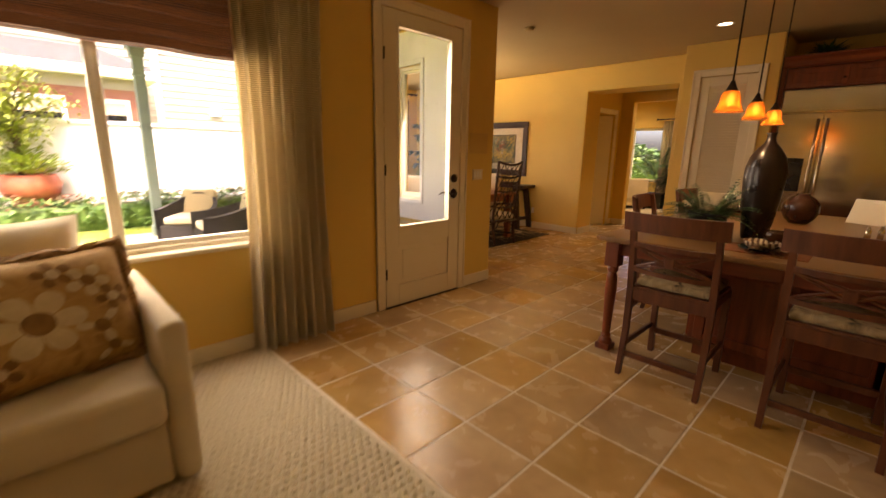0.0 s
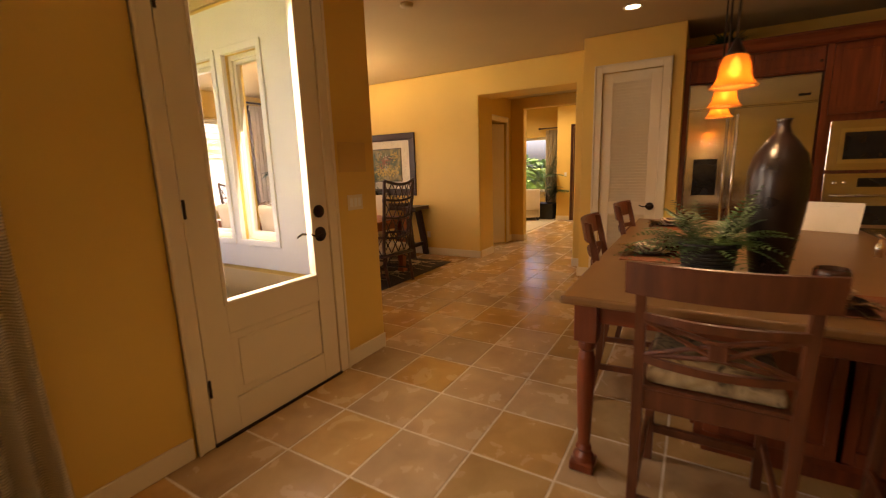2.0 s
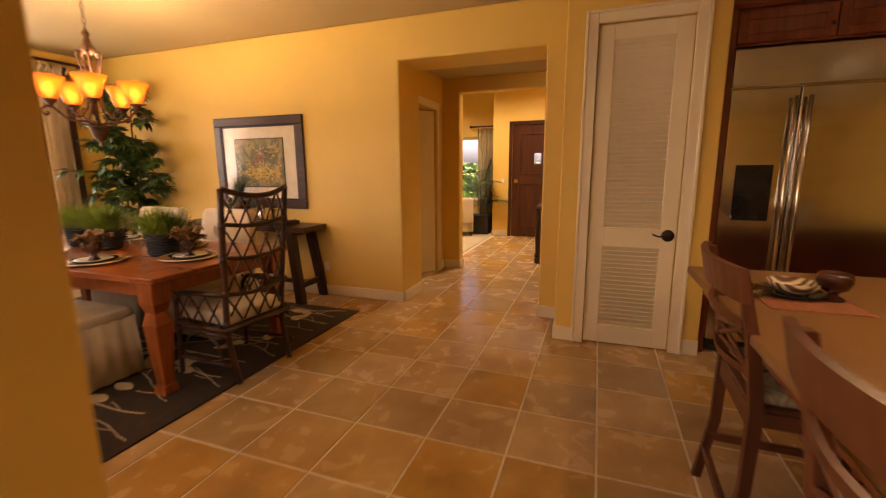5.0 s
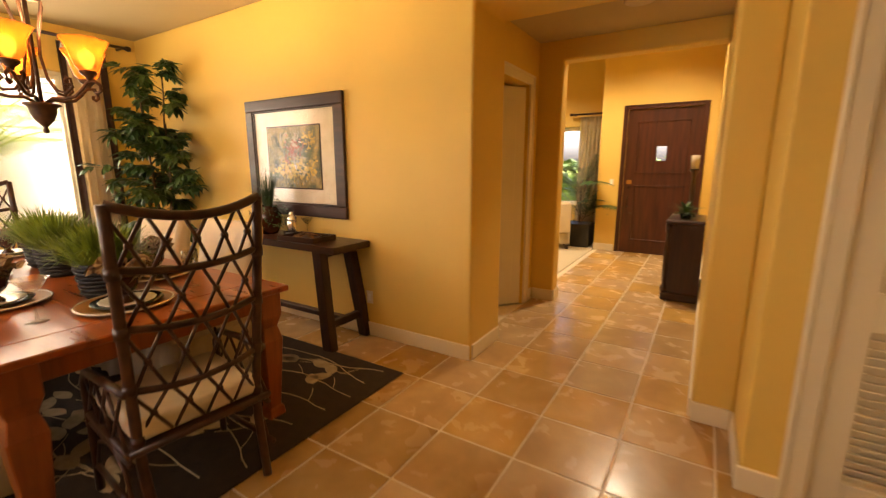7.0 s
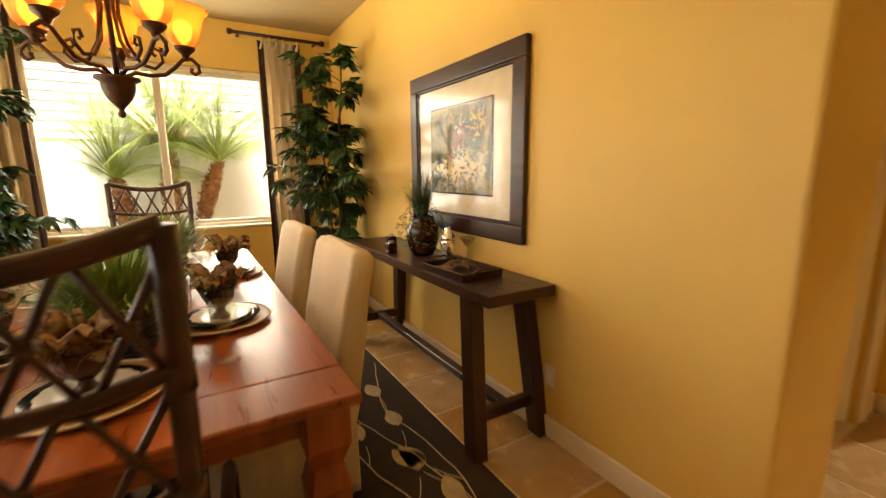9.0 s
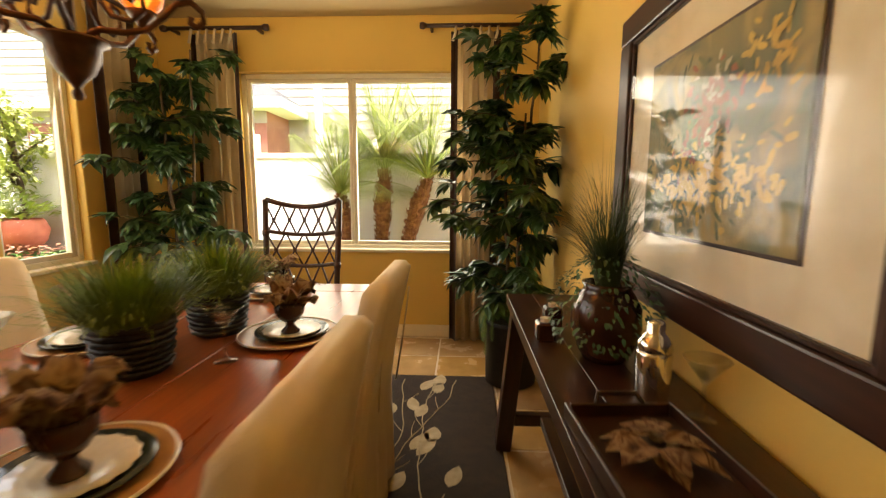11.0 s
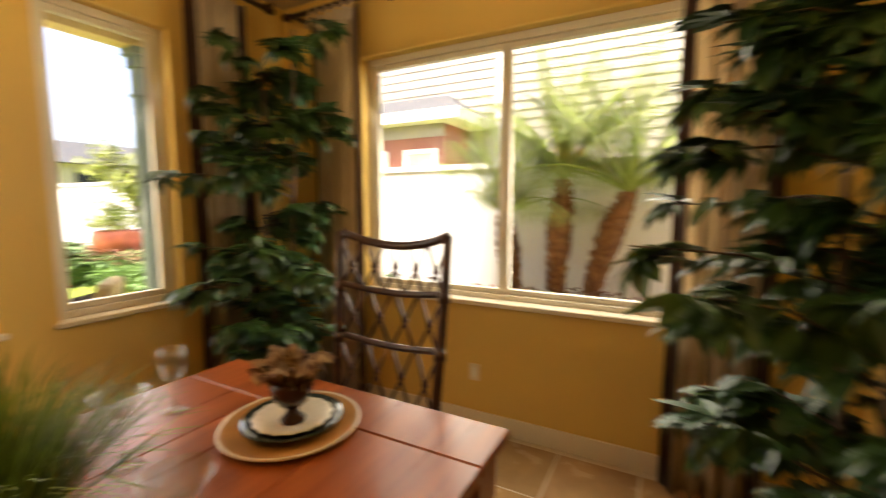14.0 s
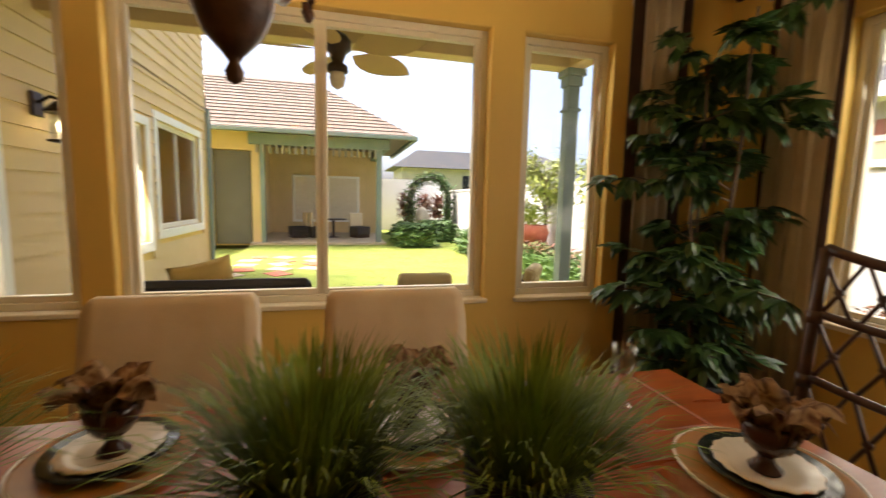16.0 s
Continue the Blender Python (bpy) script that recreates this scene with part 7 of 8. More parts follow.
# ---- garden and patio ----
gb = bmesh.new()
box(gb, -300, -300, -0.6, 300, 300, -0.215)
setting("ground", gb, LAWN, "green lawn reaching the horizon", "ground")
setting("lawn", boxes((-16.0, 3.36, -0.21, 14.0, 11.2, -0.04)), LAWN, "mown bright green lawn", "lawn")
setting("patio", boxes((0.9, 3.36, -0.2, 3.585, 9.2, -0.02), bevel=0.01), PATIO, "tan concrete patio slab", "patio")
rb = random.Random(17)
grass = bmesh.new()
for k in range(9000):
    x, y = (rb.uniform(-8, 0.8), rb.uniform(3.9, 10.0)) if k % 2 else (rb.uniform(-3, 3), rb.uniform(9.25, 10.0))
    a, h = rb.uniform(0, 6.28), rb.uniform(0.02, 0.05)
    c, s = 0.004 * math.cos(a), 0.004 * math.sin(a)
    v = [grass.verts.new((x - c, y - s, -0.042)), grass.verts.new((x + c, y + s, -0.042)), grass.verts.new((x + rb.uniform(-.02, .02), y + rb.uniform(-.02, .02), -0.04 + h))]
    grass.faces.new(v)
tagged(part("grass_blades", grass, LAWN, None), "short mown grass blades on the lawn", "grass", "", "stuff")
for i in range(14):
    x, y = -5.3 + 0.62 * (i % 5) + rb.uniform(-.1, .1), 4.0 + 0.75 * (i // 5) + rb.uniform(-.1, .1)
    fs_ = thing("stepping_stone", "flat brown flagstone set in the lawn", "paving stone", pose(x, y, -0.045, 0, 0, rb.uniform(0, 90)), "flagstones in the lawn")
    part("stone", boxes((-0.25, -0.2, 0, 0.25, 0.2, 0.02), bevel=0.015), PATIO if i % 3 else TERRA, fs_)

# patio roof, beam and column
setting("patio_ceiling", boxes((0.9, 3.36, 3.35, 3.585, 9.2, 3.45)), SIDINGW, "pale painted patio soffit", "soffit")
setting("patio_beam", boxes((1.30, 3.36, 3.16, 1.52, 8.98, 3.35), (1.52, 8.76, 3.16, 3.585, 8.98, 3.35), bevel=0.008), SIDING, "cream boxed patio beam", "beam")
setting("roof_slab", boxes((0.7, 3.36, 3.45, 3.585, 9.4, 3.6), (-3.85, -4.3, 3.30, 8.0, 3.36, 3.6), (3.585, 3.36, 3.30, 8.0, 9.4, 3.6)), ROOF, "brown shingled house roof edge", "roof")


def porch_column(m, h, group):
    root = thing("porch_column", "sage green square porch column with moulded cap", "column", m, group)
    part("shaft", boxes((-0.075, -0.075, 0, 0.075, 0.075, h - 0.2), bevel=0.006), SAGE, root)
    part("base", boxes((-0.1, -0.1, 0, 0.1, 0.1, 0.18), bevel=0.01), SAGE, root)
    part("cap", boxes((-0.095, -0.095, h - 0.5, 0.095, 0.095, h - 0.46), (-0.1, -0.1, h - 0.2, 0.1, 0.1, h - 0.08), (-0.13, -0.13, h - 0.08, 0.13, 0.13, h), bevel=0.008), SAGE, root)
    return root


porch_column(pose(1.42, 8.87, -0.02), 3.18, "porch columns")

# lap siding on the house, board by board
def lap_wall(name, axis, face, out, a0, a1, z0, z1, holes, material, label, step=0.19):
    root = thing(name, label, "siding", pose(0, 0, 0))
    tagged(root, kind="structure")
    z = z0
    while z < z1 - 0.01:
        t = min(z1, z + step)
        cuts = [(a0, a1)]
        for h0, h1, hz0, hz1 in holes:
            if t > hz0 and z < hz1:
                cuts = [c for p, q in cuts for c in ((p, min(q, h0)), (max(p, h1), q)) if c[1] - c[0] > 0.02]
        for p, q in cuts:
            bm = bmesh.new()
            f0, f1 = face + out * 0.002, face + out * 0.007
            f2 = face + out * 0.034
            quad = [(f0, z), (f2, z), (f1, t), (f0, t)]
            va = [bm.verts.new((p, c, w) if axis == "y" else (c, p, w)) for c, w in quad]
            vb = [bm.verts.new((q, c, w) if axis == "y" else (c, q, w)) for c, w in quad]
            for i in range(4):
                bm.faces.new((va[i], va[(i + 1) % 4], vb[(i + 1) % 4], vb[i]))
            bm.faces.new(va)
            bm.faces.new(vb[::-1])
            part("board", bm, material, root)
        z = t
    return root


lap_wall("siding_patio", "y", 3.36, 1, -3.65, 3.585, 0.0, 3.30, [(-0.80, 1.21, 0.70, 2.60), (2.08, 3.31, -1, 2.84), (-3.25, -1.0, 0.86, 2.76)], SIDING, "pale yellow lap siding on the patio wall")
setting("wall_upper_storey", boxes((-3.65, -3.0, 3.26, 0.68, 3.355, 6.6)), SIDING, "pale yellow upper storey of the house wing", "wall")
lap_wall("siding_upper", "y", 3.36, 1, -3.65, 0.7, 3.32, 6.6, [], SIDING, "pale yellow lap siding of the upper storey")
lap_wall("siding_dining", "x", 3.585, -1, 3.36, 9.0, 0.0, 3.30, [(3.40, 8.0, 0.62, 3.0)], SIDING, "pale yellow lap siding under the dining windows")
bm = bmesh.new()
for y0, y1, z0, z1 in ((3.40, 4.22, 0.62, 3.0), (4.71, 4.88, 0.62, 3.0), (6.96, 7.19, 0.62, 3.0), (7.83, 8.0, 0.62, 3.0), (4.22, 4.71, 0.62, 0.89), (4.88, 6.96, 0.62, 0.89), (7.19, 7.83, 0.62, 0.89), (4.22, 4.71, 2.59, 3.0), (4.88, 6.96, 2.59, 3.0), (7.19, 7.83, 2.59, 3.0)):
    box(bm, 3.555, y0, z0, 3.583, y1, z1)
for y0, y1 in ((4.22, 4.71), (4.88, 6.96), (7.19, 7.83)):
    for a, b, c, d in ((y0 - 0.06, 0.84, y1 + 0.06, 0.90), (y0 - 0.06, 2.59, y1 + 0.06, 2.65), (y0 - 0.06, 0.90, y0, 2.59), (y1, 0.90, y1 + 0.06, 2.59)):
        box(bm, 3.54, a, b, 3.554, c, d, 0.003)
setting("trim_window_surround", bm, WHITE, "wide white painted trim round the dining windows", "trim")
bm = bmesh.new()
for x0, x1, z0, z1 in ((-0.70, 1.11, 0.83, 2.50), (-3.15, -1.1, 0.98, 2.66)):
    for a, b, c, d in ((x0 - 0.12, z0 - 0.14, x1 + 0.12, z0), (x0 - 0.12, z1, x1 + 0.12, z1 + 0.12), (x0 - 0.12, z0, x0, z1), (x1, z0, x1 + 0.12, z1)):
        box(bm, a, 3.362, b, c, 3.40, d, 0.004)
setting("trim_window_outer", bm, WHITE, "white painted exterior window casing", "trim")
bm = bmesh.new()
for a, b, c, d in ((2.08, 0.0, 2.19, 2.84), (3.20, 0.0, 3.31, 2.84), (2.19, 2.73, 3.20, 2.84)):
    box(bm, a, 3.362, b, c, 3.40, d, 0.004)
setting("trim_door_outer", bm, WHITE, "white painted exterior door casing", "trim")
bm = bmesh.new()
tube(bm, [(-3.58, 3.45, -0.04), (-3.58, 3.45, 3.3)], 0.045, 8)
tagged(part("downspout", bm, SAGE), "sage green downspout at the house corner", "downspout")

sc_ = thing("wall_sconce", "black lantern wall sconce, switched on, on the siding", "wall lamp", pose(1.62, 3.385, 2.17) @ Matrix.Scale(1.55, 4))
part("backplate", boxes((-0.05, 0, 0.02, 0.05, 0.02, 0.16), bevel=0.006), BRONZE, sc_)
bm = bmesh.new()
tube(bm, [(0, 0.02, 0.10), (0, 0.08, 0.14), (0, 0.13, 0.12)], 0.01, 6)
lathe(bm, [(0.0, 0.12), (0.03, 0.11), (0.085, 0.055), (0.085, 0.045), (0.0, 0.05)], 14, Matrix.Translation((0, 0.13, 0)))
part("hood", bm, BRONZE, sc_)
bm = bmesh.new()
lathe(bm, [(0.055, 0.045), (0.06, -0.06), (0.05, -0.11), (0.047, -0.11), (0.057, -0.06), (0.052, 0.045)], 14, Matrix.Translation((0, 0.13, 0)))
part("lantern_glass", bm, TABLEGLASS, sc_)
bm = bmesh.new()
lathe(bm, [(0.0, -0.07), (0.02, -0.06), (0.025, -0.02), (0.0, 0.02)], 10, Matrix.Translation((0, 0.13, 0)))
part("bulb", bm, BULB, sc_)
lamp("sconce_light", "POINT", 1.5, (1.0, 0.74, 0.42), Matrix.Translation((1.62, 3.587, 2.13)), radius=0.02)
part("tray", boxes((-0.055, 0.075, -0.125, 0.055, 0.185, -0.11), bevel=0.004), BRONZE, sc_)

fan = thing("ceiling_fan", "patio ceiling fan with tan leaf shaped blades", "ceiling fan", pose(2.35, 6.04, -0.09))
bm = bmesh.new()
tube(bm, [(0, 0, 3.02), (0, 0, 3.44)], 0.02, 8)
part("downrod", bm, BRONZE, fan)
bm = bmesh.new()
lathe(bm, [(0.0, 3.04), (0.08, 3.03), (0.12, 2.98), (0.12, 2.91), (0.08, 2.88), (0.05, 2.80), (0.09, 2.77), (0.095, 2.72), (0.0, 2.70)], 20)
part("motor", bm, BRONZE, fan, smooth=True)
bm = bmesh.new()
lathe(bm, [(0.06, 2.715), (0.075, 2.67), (0.055, 2.60), (0.0, 2.565)], 16)
part("light_globe", bm, CREAMC, fan, "frosted glass light", smooth=True)
FANB = striped("fan_blade_weave", (0.42, 0.27, 0.085), (0.56, 0.39, 0.15), 22, "DIAGONAL", 0.8, 0.5)
for i in range(5):
    a = radians(72 * i + 54)
    bm = bmesh.new()
    leaf_flat(bm, 0.16 * math.cos(a), 0.16 * math.sin(a), a, 0.74, 0.20, 0)
    bmesh.ops.transform(bm, matrix=Matrix.Translation((0, 0, 2.9)) @ Matrix.Rotation(radians(-14), 4, Vector((math.cos(a), math.sin(a), 0))), verts=bm.verts)
    part("blade", bm, FANB, fan, "tan woven leaf blade")

# wicker seating


def wicker_chair(m, label):
    root = thing("wicker_chair", label, "patio chair", m, "wicker patio chairs")
    bm = bmesh.new()
    box(bm, -0.36, -0.36, 0.02, 0.36, 0.34, 0.34, 0.02)
    part("base", bm, WICKER, root)
    bm = bmesh.new()
    n = 22
    rows = []
    for i in range(n + 1):
        t = i / n
        a = math.pi * (1 - t)
        x = 0.40 * math.cos(a) * (1.0 if abs(math.cos(a)) < 0.95 else 1.0)
        y = -0.36 + 0.72 * min(1, math.sin(a) * 1.25)
        z = 0.58 + 0.22 * math.sin(a) ** 2
        rows.append([bm.verts.new((x * k, y + o, zz)) for k, o, zz in ((1.0, 0, 0.02), (1.06, 0.02, z), (0.90, -0.02, z), (0.88, -0.02, 0.3))])
    for p, q in zip(rows, rows[1:]):
        for i in range(3):
            bm.faces.new((p[i], p[i + 1], q[i + 1], q[i]))
    part("shell", bm, WICKER, root, "curved wicker back and arms")
    bm = bmesh.new()
    box(bm, -0.31, -0.34, 0.342, 0.31, 0.28, 0.46, 0.035, seg=3)
    part("seat_cushion", bm, CUSHION, root, smooth=True)
    bm = bmesh.new()
    box(bm, -0.27, 0.10, 0.45, 0.27, 0.24, 0.88, 0.05, pose(0, 0.05, 0.02, -14, 0, 0), seg=3)
    part("back_cushion", bm, STRIPEC, root, "striped tan back cushion", smooth=True)
    return root


w1 = wicker_chair(pose(1.73, 7.86, -0.02, 0, 0, -35), "dark wicker patio chair with striped cushion")
copy_thing(w1, pose(1.92, 6.88, -0.02, 0, 0, -92))
ws = thing("wicker_sofa", "dark wicker patio sofa with yellow cushions under the windows", "patio sofa", pose(2.55, 5.05, -0.02))
part("base", boxes((-0.4, -0.75, 0.02, 0.4, 0.75, 0.34), bevel=0.02), WICKER, ws)
part("back", boxes((0.30, -0.78, 0.02, 0.42, 0.78, 0.92), bevel=0.04), WICKER, ws)
for s in (-1, 1):
    part("arm", boxes((-0.42, s * 0.78 - 0.07, 0.02, 0.30, s * 0.78 + 0.07, 0.66), bevel=0.04), WICKER, ws)
bm = bmesh.new()
box(bm, -0.38, -0.68, 0.342, 0.28, 0.68, 0.48, 0.04, seg=3)
part("seat_cushion", bm, CUSHION, ws, smooth=True)
YEL = surface("yellow_cushion", (0.52, 0.34, 0.09), (0.62, 0.43, 0.14), 5, 0.9, 0.2, 200)
pillow("patio_pillow", "plain golden yellow pillow on the wicker sofa", pose(2.70, 5.06, 0.50, -8, 0, 82) @ pose(0, 0, 0, 0, -14, 0), 0.50, 0.52, 0.20, YEL, group="")
st_ = thing("side_table", "small dark metal patio side table", "side table", pose(2.72, 4.02, -0.02))
bm = bmesh.new()
lathe(bm, [(0.0, 0.50), (0.24, 0.50), (0.25, 0.515), (0.24, 0.53), (0.0, 0.525)], 24)
part("tabletop", bm, BRONZE, st_, smooth=True)
for i in range(3):
    a = 2.1 * i
    bm = bmesh.new()
    tube(bm, [(0.20 * math.cos(a), 0.20 * math.sin(a), 0.0), (0.07 * math.cos(a), 0.07 * math.sin(a), 0.25), (0.17 * math.cos(a), 0.17 * math.sin(a), 0.50)], 0.012, 6)
    part("leg", bm, BRONZE, st_, smooth=True)

# fences and hedges
setting("fence_north", boxes((-16.0, 11.2, -0.2, 14.0, 11.4, 1.95), (-16.0, 11.17, 1.95, 14.0, 11.43, 2.02)), STUCCO, "tall white garden wall", "garden wall")
setting("fence_west", boxes((-16.2, 3.0, -0.2, -16.0, 11.4, 2.6)), STUCCO, "tall white garden wall", "garden wall")


def bush(bm, x0, x1, y0, y1, z0, z1, count, r, size):
    for k in range(count):
        x, y = r.uniform(x0, x1), r.uniform(y0, y1)
        ex = min(1, min(x - x0, x1 - x, y - y0, y1 - y) / 0.18)
        top = z0 + (z1 - z0) * (0.55 + 0.45 * ex) * (0.9 + 0.1 * math.sin(x * 3.1) * math.cos(y * 2.7))
        z = top - (top - z0) * r.random() ** 2.2
        a = r.uniform(0, 6.28)
        leaf_bm(bm, (x, y, z), (math.cos(a), math.sin(a), r.uniform(-0.2, 0.9)), (r.uniform(-.5, .5), r.uniform(-.5, .5), 1), size * r.uniform(0.7, 1.3), size * 0.28, 0.3, 2)


def hedge(x0, x1, y0, y1, z1, count, size, label, red=0.0, z0=-0.04):
    r = random.Random(int(1000 * (x0 + 50) + 10 * y0))
    root = thing("hedge", label, "hedge", pose(0, 0, 0))
    bm = bmesh.new()
    bush(bm, x0, x1, y0, y1, z0, z1, int(count * (1 - red)), r, size)
    tagged(part("foliage", bm, HEDGE, root), kind="stuff")
    if red:
        bm = bmesh.new()
        bush(bm, x0, x1, y0, y1, z1 - 0.2, z1 + 0.06, int(count * red), r, size * 0.6)
        tagged(part("tips", bm, HEDGER, root), "reddish brown trimmed tips", kind="stuff")
    core = bmesh.new()
    box(core, x0 + 0.12, y0 + 0.12, z0, x1 - 0.12, y1 - 0.12, z0 + (z1 - z0) * 0.72, 0.08, seg=2)
    part("shaded_core", core, HEDGE, root)


hedge(-5.0, 9.5, 10.0, 10.75, 0.62, 8000, 0.13, "clipped leafy green hedge along the garden wall", 0.25)
setting("planting_bed", boxes((-16.0, 10.3, -0.2, 13.0, 11.2, 0.06)), SOIL, "dark mulch planting bed", "soil")
hedge(-9.4, -7.3, 7.95, 9.3, 0.72, 2200, 0.2, "rounded leafy green shrub by the pavilion")
hedge(-11.6, -9.2, 9.3, 10.6, 0.72, 2200, 0.2, "rounded leafy green shrub by the arbour")
hedge(16.3, 17.4, 3.2, 9.0, 1.95, 4200, 0.2, "tall leafy green hedge outside the living room window", z0=-0.215)
hedge(-6.5, -3.2, 9.6, 10.6, 0.7, 2200, 0.17, "rounded leafy green shrub by the garden wall")
rr_ = random.Random(44)
for x, y in ((-13.8, 9.2), (-14.2, 10.2), (-13.6, 10.8)):
    cp_ = thing("red_shrub", "dark red leafed garden shrub", "shrub", pose(x, y, -0.04), "red garden shrubs")
    bm = bmesh.new()
    for k in range(260):
        a, e = rr_.uniform(0, 6.28), rr_.uniform(-0.1, 1.4)
        z = rr_.uniform(0.7, 1.7)
        leaf_bm(bm, (0.3 * math.cos(a) * rr_.random(), 0.3 * math.sin(a) * rr_.random(), z), (math.cos(a) * math.cos(e), math.sin(a) * math.cos(e), math.sin(e)), (0, 0, 1), 0.35, 0.05, 0.4, 2)
    part("foliage", bm, HEDGER, cp_)
    bm = bmesh.new()
    for k in range(4):
        tube(bm, [(0.08 * k - 0.12, 0, 0), (0.1 * k - 0.15, 0.05, 1.0)], 0.02, 5)
    part("stems", bm, BARK, cp_)

# potted tree
gp = thing("garden_pot", "round terracotta pot with succulents", "planter", pose(-0.12, 10.72, 0.06))
bm = bmesh.new()
lathe(bm, [(0.0, 0.0), (0.26, 0.0), (0.40, 0.15), (0.45, 0.32), (0.40, 0.46), (0.37, 0.49), (0.34, 0.49), (0.34, 0.44), (0.0, 0.43)], 28, Matrix.Translation((0, 0, 0.45)))
lathe(bm, [(0.0, 0.0), (0.3, 0.0), (0.28, 0.45), (0.0, 0.451)], 20)
part("pot", bm, TERRA, gp, smooth=True)
bm = bmesh.new()
for k in range(420):
    a, q = rr_.uniform(0, 6.28), rr_.uniform(0, 0.55)
    leaf_bm(bm, (q * math.cos(a), q * math.sin(a), 0.95 + rr_.uniform(0, 0.5) * (1 - q)), (math.cos(a), math.sin(a), rr_.uniform(0, 1.2)), (0, 0, 1), 0.15, 0.035, 0.2, 2)
part("succulents", bm, PALMLEAF, gp)


def garden_tree(m, h, spread, n, seed, label, leaf=PALMLEAF):
    r = random.Random(seed)
    root = thing("garden_tree", label, "tree", m)
    tr_, cr_ = bmesh.new(), bmesh.new()
    trunk = [Vector((0.12 * math.sin(2.2 * t), 0.05 * math.sin(5 * t), h * 0.62 * t)) for t in (0, 0.25, 0.5, 0.75, 1)]
    tube(tr_, trunk, 0.06, 8, 0.035)
    for k in range(16):
        t = r.uniform(0.55, 1)
        p0 = trunk[0].lerp(trunk[4], t)
        a, e = r.uniform(0, 6.28), r.uniform(0.3, 1.3)
        d = Vector((math.cos(a) * math.cos(e), math.sin(a) * math.cos(e), math.sin(e)))
        p2 = p0 + d * spread * r.uniform(0.6, 1.1)
        tube(tr_, [p0, p0.lerp(p2, 0.5) + Vector((0, 0, 0.05)), p2], 0.02, 5, 0.006)
        for j in range(n // 16):
            q = p0.lerp(p2, r.uniform(0.35, 1.1)) + Vector((r.gauss(0, 1), r.gauss(0, 1), r.gauss(0, 1))) * spread * 0.13
            b = r.uniform(0, 6.28)
            leaf_bm(cr_, q, (math.cos(b), math.sin(b), r.uniform(-0.7, 0.5)), (0, 0, 1), r.uniform(0.09, 0.16), 0.03, 0.3, 2)
    part("trunk", tr_, BARK, root, smooth=True)
    part("crown", cr_, leaf, root)


TREELEAF = surface("spring_leaf", (0.22, 0.27, 0.03), (0.42, 0.46, 0.09), 6, 0.6, 0.2, 40)
garden_tree(pose(-0.30, 11.0, 0.06), 3.9, 0.85, 1900, 3, "slender tree with fine yellow green leaves by the garden wall", TREELEAF)
garden_tree(pose(-3.2, 10.95, 0.06), 3.6, 0.85, 1900, 5, "slender yellow green tree above the planting bed", TREELEAF)
copy_thing(gp, pose(-3.05, 10.55, 0.06))


def palm(m, h, lean, seed, fronds=22, ln=1.7):
    """Young date palm: shaggy swelling trunk, arching pinnate fronds."""
    r = random.Random(seed)
    root = thing("palm_tree", "short palm with shaggy brown trunk and arching fronds", "palm", m, "palms outside the dining window")
    tb = bmesh.new()
    pts = [Vector((lean * t * t, 0, h * t)) for t in (0, 0.25, 0.5, 0.75, 1.0)]
    rad = (0.035, 0.045, 0.085, 0.115, 0.06)
    for i in range(4):
        tube(tb, [pts[i], pts[i + 1]], rad[i], 10, rad[i + 1])
    part("trunk", tb, PALMTRUNK, root)
    sb = bmesh.new()
    for k in range(420):
        t = r.uniform(0.2, 1.0)
        i = min(3, int(t * 4))
        f = t * 4 - i
        c = pts[i].lerp(pts[i + 1], f)
        q = rad[i] + (rad[i + 1] - rad[i]) * f
        a = r.uniform(0, 6.28)
        leaf_bm(sb, c + Vector((q * math.cos(a), q * math.sin(a), 0)), (math.cos(a), math.sin(a), 1.1), (math.cos(a), math.sin(a), 0), 0.065, 0.022, 0.1, 2)
    part("leaf_bases", sb, PALMTRUNK, root, "shaggy brown cut leaf bases")
    fb, rb_ = bmesh.new(), bmesh.new()
    top = pts[4]
    for k in range(fronds):
        a = 2 * math.pi * k / fronds * 2.618 + r.uniform(-.2, .2)
        e = r.uniform(0.55, 1.5)
        d = Vector((math.cos(a) * math.cos(e), math.sin(a) * math.cos(e), math.sin(e)))
        L = ln * r.uniform(0.8, 1.1)
        drop = 0.85 * math.cos(e) + 0.22
        cur = [top + d * L * t - Vector((0, 0, drop * L * 0.55 * t * t)) for t in [i / 8 for i in range(9)]]
        tube(rb_, cur, 0.012, 4, 0.003)
        s = Vector((-math.sin(a), math.cos(a), 0))
        for i in range(38):
            t = 0.12 + 0.88 * i / 37
            q = top + d * L * t - Vector((0, 0, drop * L * 0.55 * t * t))
            tang = (d - Vector((0, 0, drop * 1.1 * t))).normalized()
            for sg in (-1, 1):
                leaf_bm(fb, q, s * sg + tang * 0.6 - Vector((0, 0, 0.4)), (0, 0, 1), 0.36 * math.sin(math.pi * (0.12 + 0.8 * t)) + 0.05, 0.0042, 0.45, 2)
    part("frond_ribs", rb_, PALMLEAF, root)
    part("fronds", fb, PALMLEAF, root, "yellow green feathery fronds")


palm(pose(5.54, 10.55, -0.04), 1.78, 0.06, 1, 34, 1.75)
palm(pose(5.08, 10.6, -0.04), 1.42, -0.12, 2, 26, 1.45)
palm(pose(5.84, 10.6, -0.04), 1.66, 0.36, 3, 32, 1.75)

